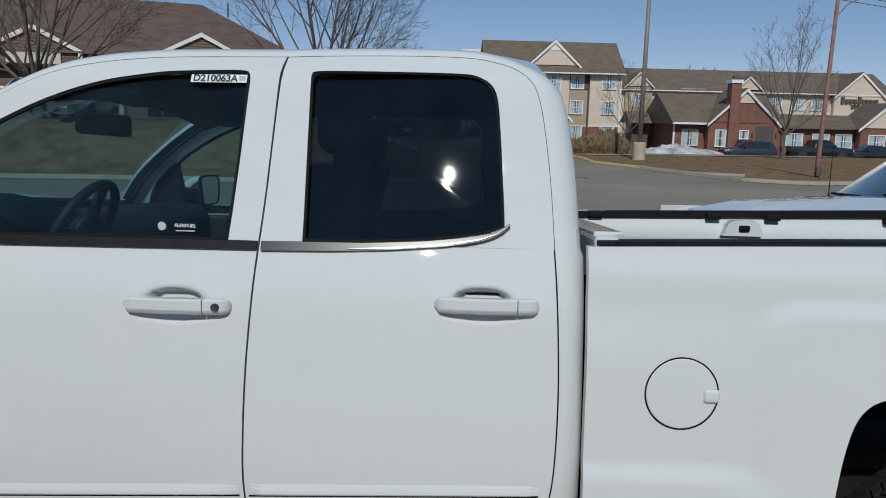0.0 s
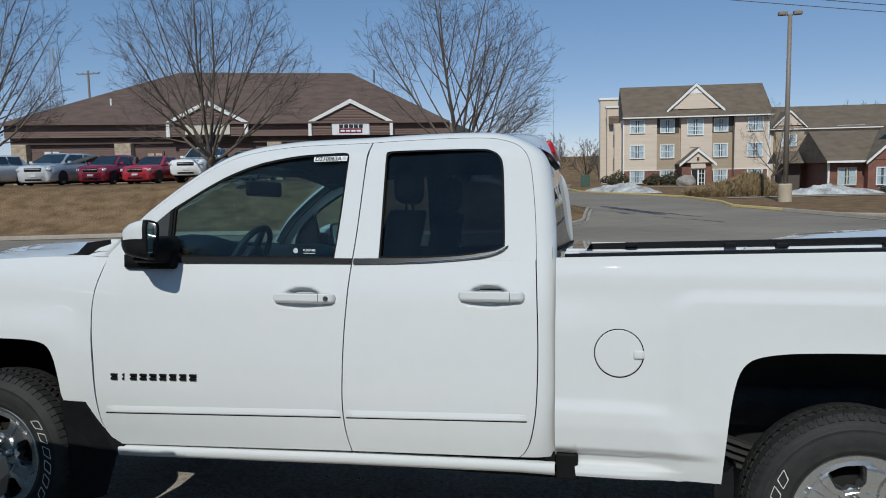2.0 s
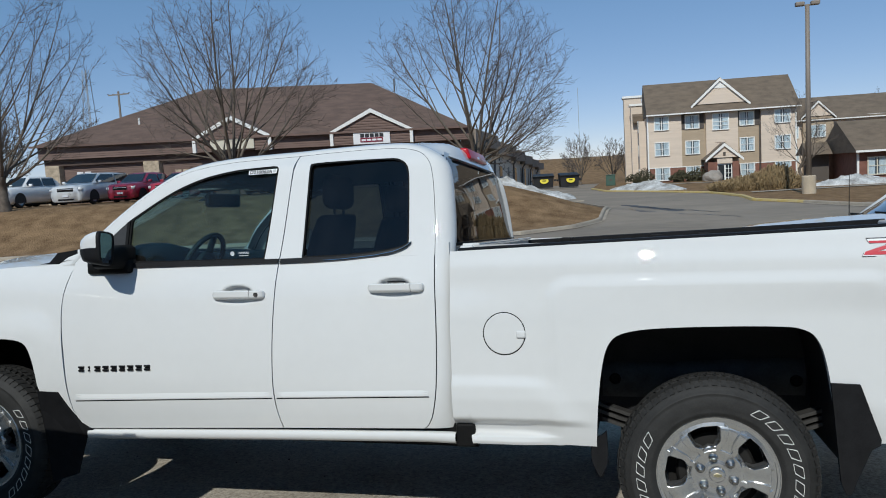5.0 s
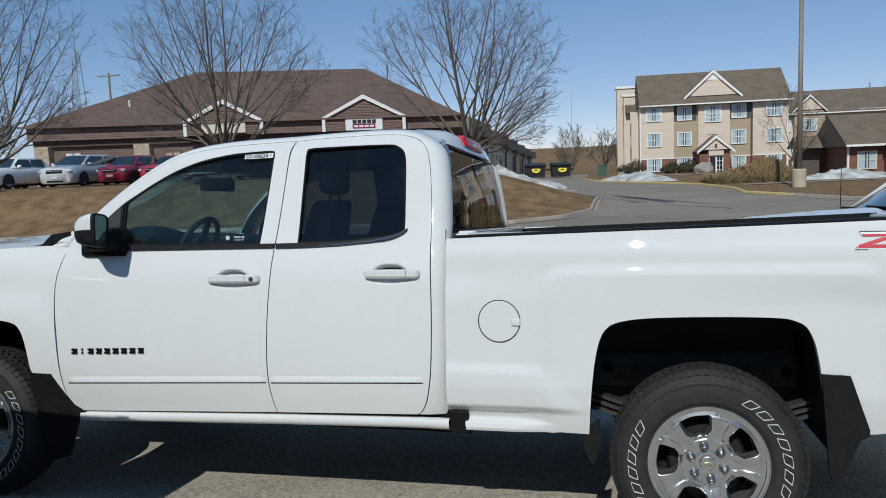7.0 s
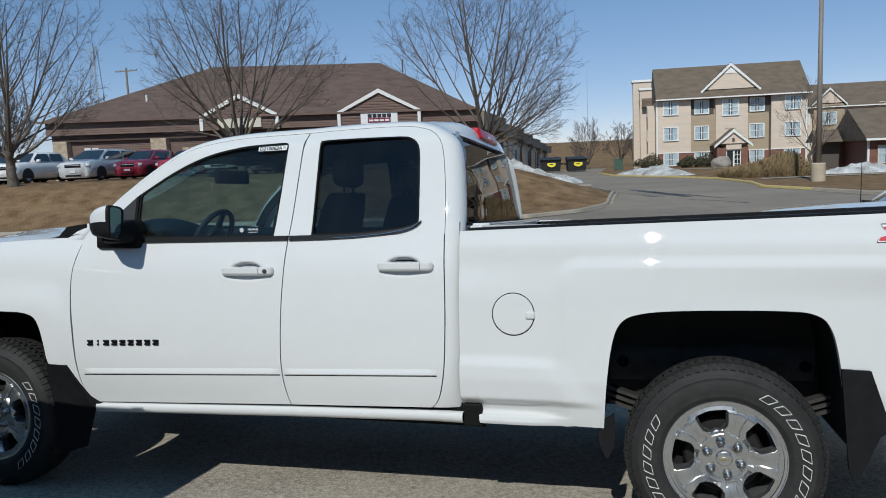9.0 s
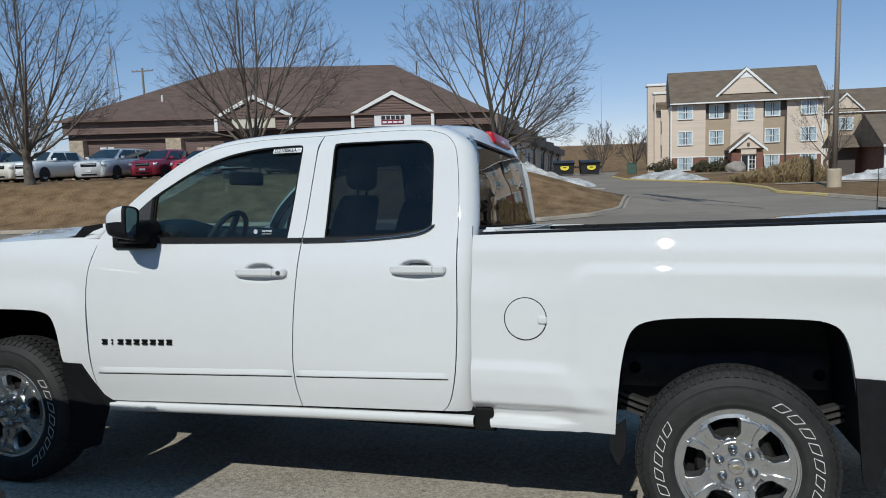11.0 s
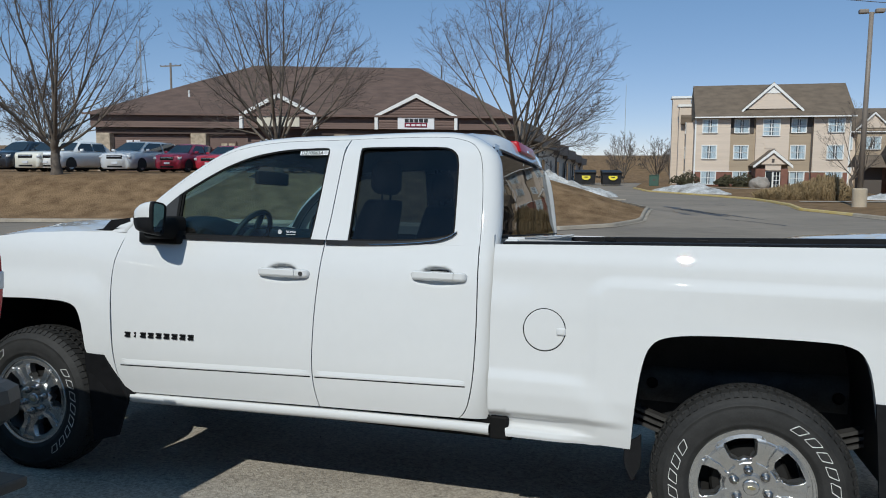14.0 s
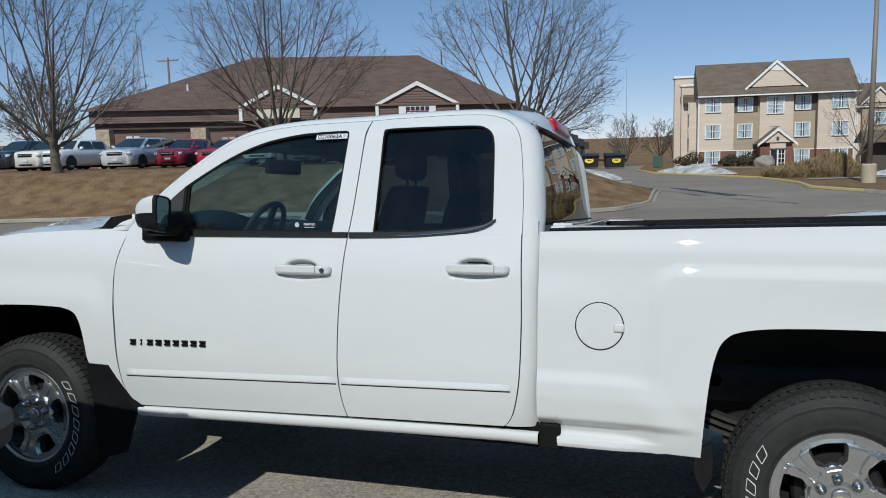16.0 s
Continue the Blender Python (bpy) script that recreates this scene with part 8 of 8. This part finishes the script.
def bin_box(x, y, w, rz, label):
    root = thing("refuse_bin", label, "refuse bin", stand(x, y, rz), "refuse bins")
    bm = bmesh.new()
    v0 = [(-w / 2 + 0.12, -0.75, 0.12), (w / 2 - 0.12, -0.75, 0.12), (w / 2 - 0.12, 0.75, 0.12), (-w / 2 + 0.12, 0.75, 0.12)]
    v1 = [(-w / 2, -0.95, 1.45), (w / 2, -0.95, 1.45), (w / 2, 0.85, 1.75), (-w / 2, 0.85, 1.75)]
    a, b = [bm.verts.new(p) for p in v0], [bm.verts.new(p) for p in v1]
    bm.faces.new(a), bm.faces.new(b)
    for i in range(4):
        bm.faces.new((a[i], a[(i + 1) % 4], b[(i + 1) % 4], b[i]))
    part("tub", bm, BIN, root, "black steel tub")
    part("rim", boxed(-w / 2 - 0.06, w / 2 + 0.06, -1.02, -0.92, 1.36, 1.48, 0.02), BIN, root)
    for k in (-1, 1):
        part("lid", boxed(min(0.02 * k, k * w / 2), max(0.02 * k, k * w / 2), -0.95, 0.9, 1.50, 1.56, 0.02, m=Matrix.Translation((0, 0, 0.1)) @ Matrix.Rotation(radians(8), 4, "X")), BIN, root, "black plastic lid")
        part("lift_pocket", boxed(k * (w / 2 + 0.14) - 0.1, k * (w / 2 + 0.14) + 0.1, -0.6, 0.6, 0.85, 1.05), BIN, root)
    bm = bmesh.new()
    lathe(bm, [(0.0001, 0), (0.40, 0), (0.40, 0.03)], 24, "y", (0, 0, 0))
    bmesh.ops.transform(bm, matrix=Matrix.Translation((0.1, -0.925, 0.95)) @ Matrix.Diagonal((1.25, 1, 0.85, 1)) @ Matrix.Rotation(radians(-8), 4, "X"), verts=bm.verts)
    bd = part("badge", bm, BIN_YELLOW, root, "yellow oval badge")
    part("badge_bar", boxed(-0.10, 0.30, -0.975, -0.962, 0.90, 1.00), BIN, bd)
    return root


bin_box(-10.85, 86.0, 2.45, 8, "black refuse bin with yellow badge")
bin_box(-7.75, 84.6, 2.2, 14, "black refuse bin with yellow badge and open lid")
root = thing("utility_cabinet", "green metal utility cabinet on the grass", "utility cabinet", stand(-2.9, 82.0))
GREEN_BOX = mat("cabinet_green", (0.05, 0.10, 0.075), 0.5, vary=0.1)
part("housing", boxed(-0.5, 0.5, -0.45, 0.45, 0, 1.15, 0.03), GREEN_BOX, root)
part("lid", boxed(-0.55, 0.55, -0.5, 0.5, 1.15, 1.22, 0.02), GREEN_BOX, root)
part("lock_plate", boxed(-0.12, 0.12, -0.47, -0.45, 0.55, 0.75), SHUTTER, root)

# old snow
SNOW = mat("dirty_snow", (0.22, 0.195, 0.165), 0.85, color2=(0.68, 0.68, 0.67), vary=0.30, scale=1.1, bump=1.0, bscale=7, dist=0.10, detail=10)


def snow_pile(cx, cy, lx, ly, h, rz, seed, label):
    """A slumped heap with an uneven crest."""
    bm = bmesh.new()
    c, s = math.cos(radians(rz)), math.sin(radians(rz))
    rows = []
    n = 72
    for i in range(n + 1):
        row = []
        for j in range(n // 2 + 1):
            u, v = -1 + 2 * i / n, -1 + 4 * j / n
            r = math.sqrt(u * u + v * v)
            e = max(0.0, 1 - r) ** 0.65
            q = noise.noise(Vector((u * 2.2 + seed, v * 2.2, seed))) * 0.40 + noise.noise(Vector((u * 6, v * 6 + seed, 1.0))) * 0.30 + noise.noise(Vector((u * 13, v * 13, seed))) * 0.14
            z = h * e * (0.85 + q) + (0.0 if r < 1 else -0.25)
            x, y = u * lx, v * ly
            px, py = cx + x * c - y * s, cy + x * s + y * c
            row.append((px, py, ground_z(px, py) + z - 0.03))
        rows.append(row)
    grid_faces(bm, rows)
    return tagged(part("snow_mound", bm, SNOW, None, "", True), label, "snow pile", "old snow piles")


snow_pile(-9.0, 52.8, 5.2, 2.4, 1.45, -30, 1.3, "dirty grey melting snow pile beside the drive")
snow_pile(0.6, 63.5, 4.6, 1.6, 0.85, -50, 4.1, "dirty melting snow pile on the yellow kerb")
snow_pile(14.9, 54.5, 3.6, 1.5, 0.75, 10, 7.7, "brown-streaked melting snow pile on the lawn")

# shrubs
STRAW = mat("dry_straw", (0.26, 0.185, 0.095), 0.9, vary=0.4, scale=2)
HEDGE = mat("brown_green_hedge", (0.055, 0.05, 0.025), 0.9, vary=0.5, scale=3)


def shrub(x, y, rx, ry, h, n, material, label, seed, straw=False):
    """A clump of many small blades or leaves over a dark core."""
    rng = random.Random(seed)
    root = thing("shrub", label, "shrub", stand(x, y))
    bm = bmesh.new()
    for i in range(n):
        a, r = rng.uniform(0, 2 * math.pi), math.sqrt(rng.random())
        px, py = rx * r * math.cos(a), ry * r * math.sin(a)
        top = h * (1 - 0.55 * r * r) * rng.uniform(0.35, 1.0) * (1 + 0.25 * math.sin(px * 2.1) * math.cos(py * 1.7 + px))
        if straw:
            d = Vector((rng.uniform(-1, 1), rng.uniform(-1, 1), 0)) * 0.55
            p0, p1 = Vector((px, py, 0)), Vector((px, py, top)) + d
            p1.z = top * 0.62
            mid = (p0 * 0.35 + p1 * 0.65) + Vector((0, 0, 0.38 * top))
            w = Vector((rng.uniform(-1, 1), rng.uniform(-1, 1), 0)).normalized() * 0.02
            vs = [bm.verts.new(q) for q in (p0 - w, p0 + w, mid + w, mid - w)]
            bm.faces.new(vs)
            e = bm.verts.new(p1)
            bm.faces.new((vs[3], vs[2], e))
        else:
            z = top
            c = Vector((px, py, z))
            u = Vector((rng.uniform(-1, 1), rng.uniform(-1, 1), rng.uniform(-1, 1))).normalized() * 0.10
            w = u.orthogonal().normalized() * 0.08
            bm.faces.new([bm.verts.new(c + q) for q in (u, w, -u, -w)])
    part("leaves", bm, material, root)
    bm = bmesh.new()
    bmesh.ops.create_icosphere(bm, subdivisions=2, radius=1.0)
    for v in bm.verts:
        k = 0.75 + 0.25 * noise.noise(v.co * 2.0 + Vector((seed, 0, 0)))
        v.co = Vector((v.co.x * rx * 0.8 * k, v.co.y * ry * 0.8 * k, max(0, v.co.z * h * 0.62 * k)))
    part("core", bm, material, root)
    return root


shrub(6.3, 51.9, 1.6, 1.2, 1.25, 2600, STRAW, "clump of dry straw-coloured ornamental grass", 5, True)
shrub(8.7, 52.3, 1.9, 1.3, 2.05, 4200, STRAW, "tall clump of dry straw-coloured ornamental grass", 8, True)
for (a, rx, h, sd) in ((4.6, 1.5, 1.35, 1), (2.9, 1.0, 1.2, 2), (-1.0, 1.6, 1.5, 3), (16.6, 1.5, 1.3, 6), (12.2, 1.2, 1.0, 7)):
    p = HO + HE1 * a - HE2 * 1.4
    shrub(p.x, p.y, rx, 0.8, h, 700, HEDGE, "clipped dull brown-green hedge against the hotel", sd)
ROCK = mat("grey_rock", (0.28, 0.25, 0.22), 0.9, vary=0.25, scale=2, bump=0.6, bscale=6, dist=0.03)
bm = bmesh.new()
bmesh.ops.create_icosphere(bm, subdivisions=3, radius=1.0)
for v in bm.verts:
    k = 1 + 0.22 * noise.noise(v.co * 1.7)
    v.co = Vector((v.co.x * 1.0 * k, v.co.y * 0.7 * k, v.co.z * 0.75 * k + 0.3))
p = HO + HE1 * 6.0 - HE2 * 4.2
rk = tagged(part("boulder", bm, ROCK, None, "", False), "grey boulder by the hotel entrance path", "boulder")
rk.matrix_world = stand(p.x, p.y)
# footpath and bank stones
sheet("pavement", [(6.9, 47.3), (30, 54.5)], [(6.9, 48.7), (30, 55.9)], 2, CONCRETE, "pale concrete footpath across the lawn", "pavement", 0.02, 30)
sheet("pavement", [(-2, 74), (34, 66)], [(-2, 75.6), (34, 67.6)], 2, CONCRETE, "pale concrete walk before the hotel", "pavement", 0.02, 30)
for x, y, w, rz in ((-6.3, 45.2, 0.9, 20), (-4.4, 45.6, 0.9, 15), (9.6, 30.4, 1.1, -20)):
    bm = boxed(-w, w, -0.25, 0.25, -0.05, 0.07, 0.03)
    o = tagged(part("stone_slab", bm, CONCRETE), "pale stone slab lying in the grass", "stone slab")
    o.matrix_world = stand(x, y, rz)
# cracks sealed with tar on the drive
TAR = mat("tar_seal", (0.06, 0.058, 0.06), 0.6, vary=0.2)
rng = random.Random(4)
for k, (x0, y0, x1, y1, w) in enumerate(((-0.9, 38.5, 1.6, 31.0, 0.34), (-0.2, 36.0, 3.0, 29.5, 0.10), (-1.0, 34.5, 0.6, 30.5, 0.22), (1.5, 44, 5.6, 38.5, 0.05), (2.0, 27.5, 8.0, 27.0, 0.05), (-1.2, 33.4, 3.5, 26.2, 0.05), (0.2, 42.0, 2.4, 40.6, 0.08))):
    bm = bmesh.new()
    rows = []
    for i in range(25):
        t = i / 24
        x, y = x0 + (x1 - x0) * t + rng.uniform(-0.12, 0.12), y0 + (y1 - y0) * t
        ww = w * rng.uniform(0.4, 1.3)
        rows.append([(x - ww, y, ground_z(x - ww, y) + 0.012), (x + ww, y, ground_z(x + ww, y) + 0.012)])
    grid_faces(bm, rows)
    tagged(part("tar_seal", bm, TAR), "dark tar crack seal on the drive", "tar seal", kind="structure")

# grit on the lot
bm = bmesh.new()
rng = random.Random(9)
for i in range(900):
    x, y = rng.uniform(-6, 4), rng.uniform(-5, 1.2)
    s = rng.uniform(0.003, 0.009)
    z = ground_z(x, y)
    q = [bm.verts.new((x + s * math.cos(a + i), y + s * math.sin(a + i), z)) for a in (0, 2.1, 4.2)]
    tp = bm.verts.new((x, y, z + s))
    for k in range(3):
        bm.faces.new((q[k], q[(k + 1) % 3], tp))
tagged(part("grit", bm, ROCK), "loose grit on the asphalt", "grit", kind="stuff")
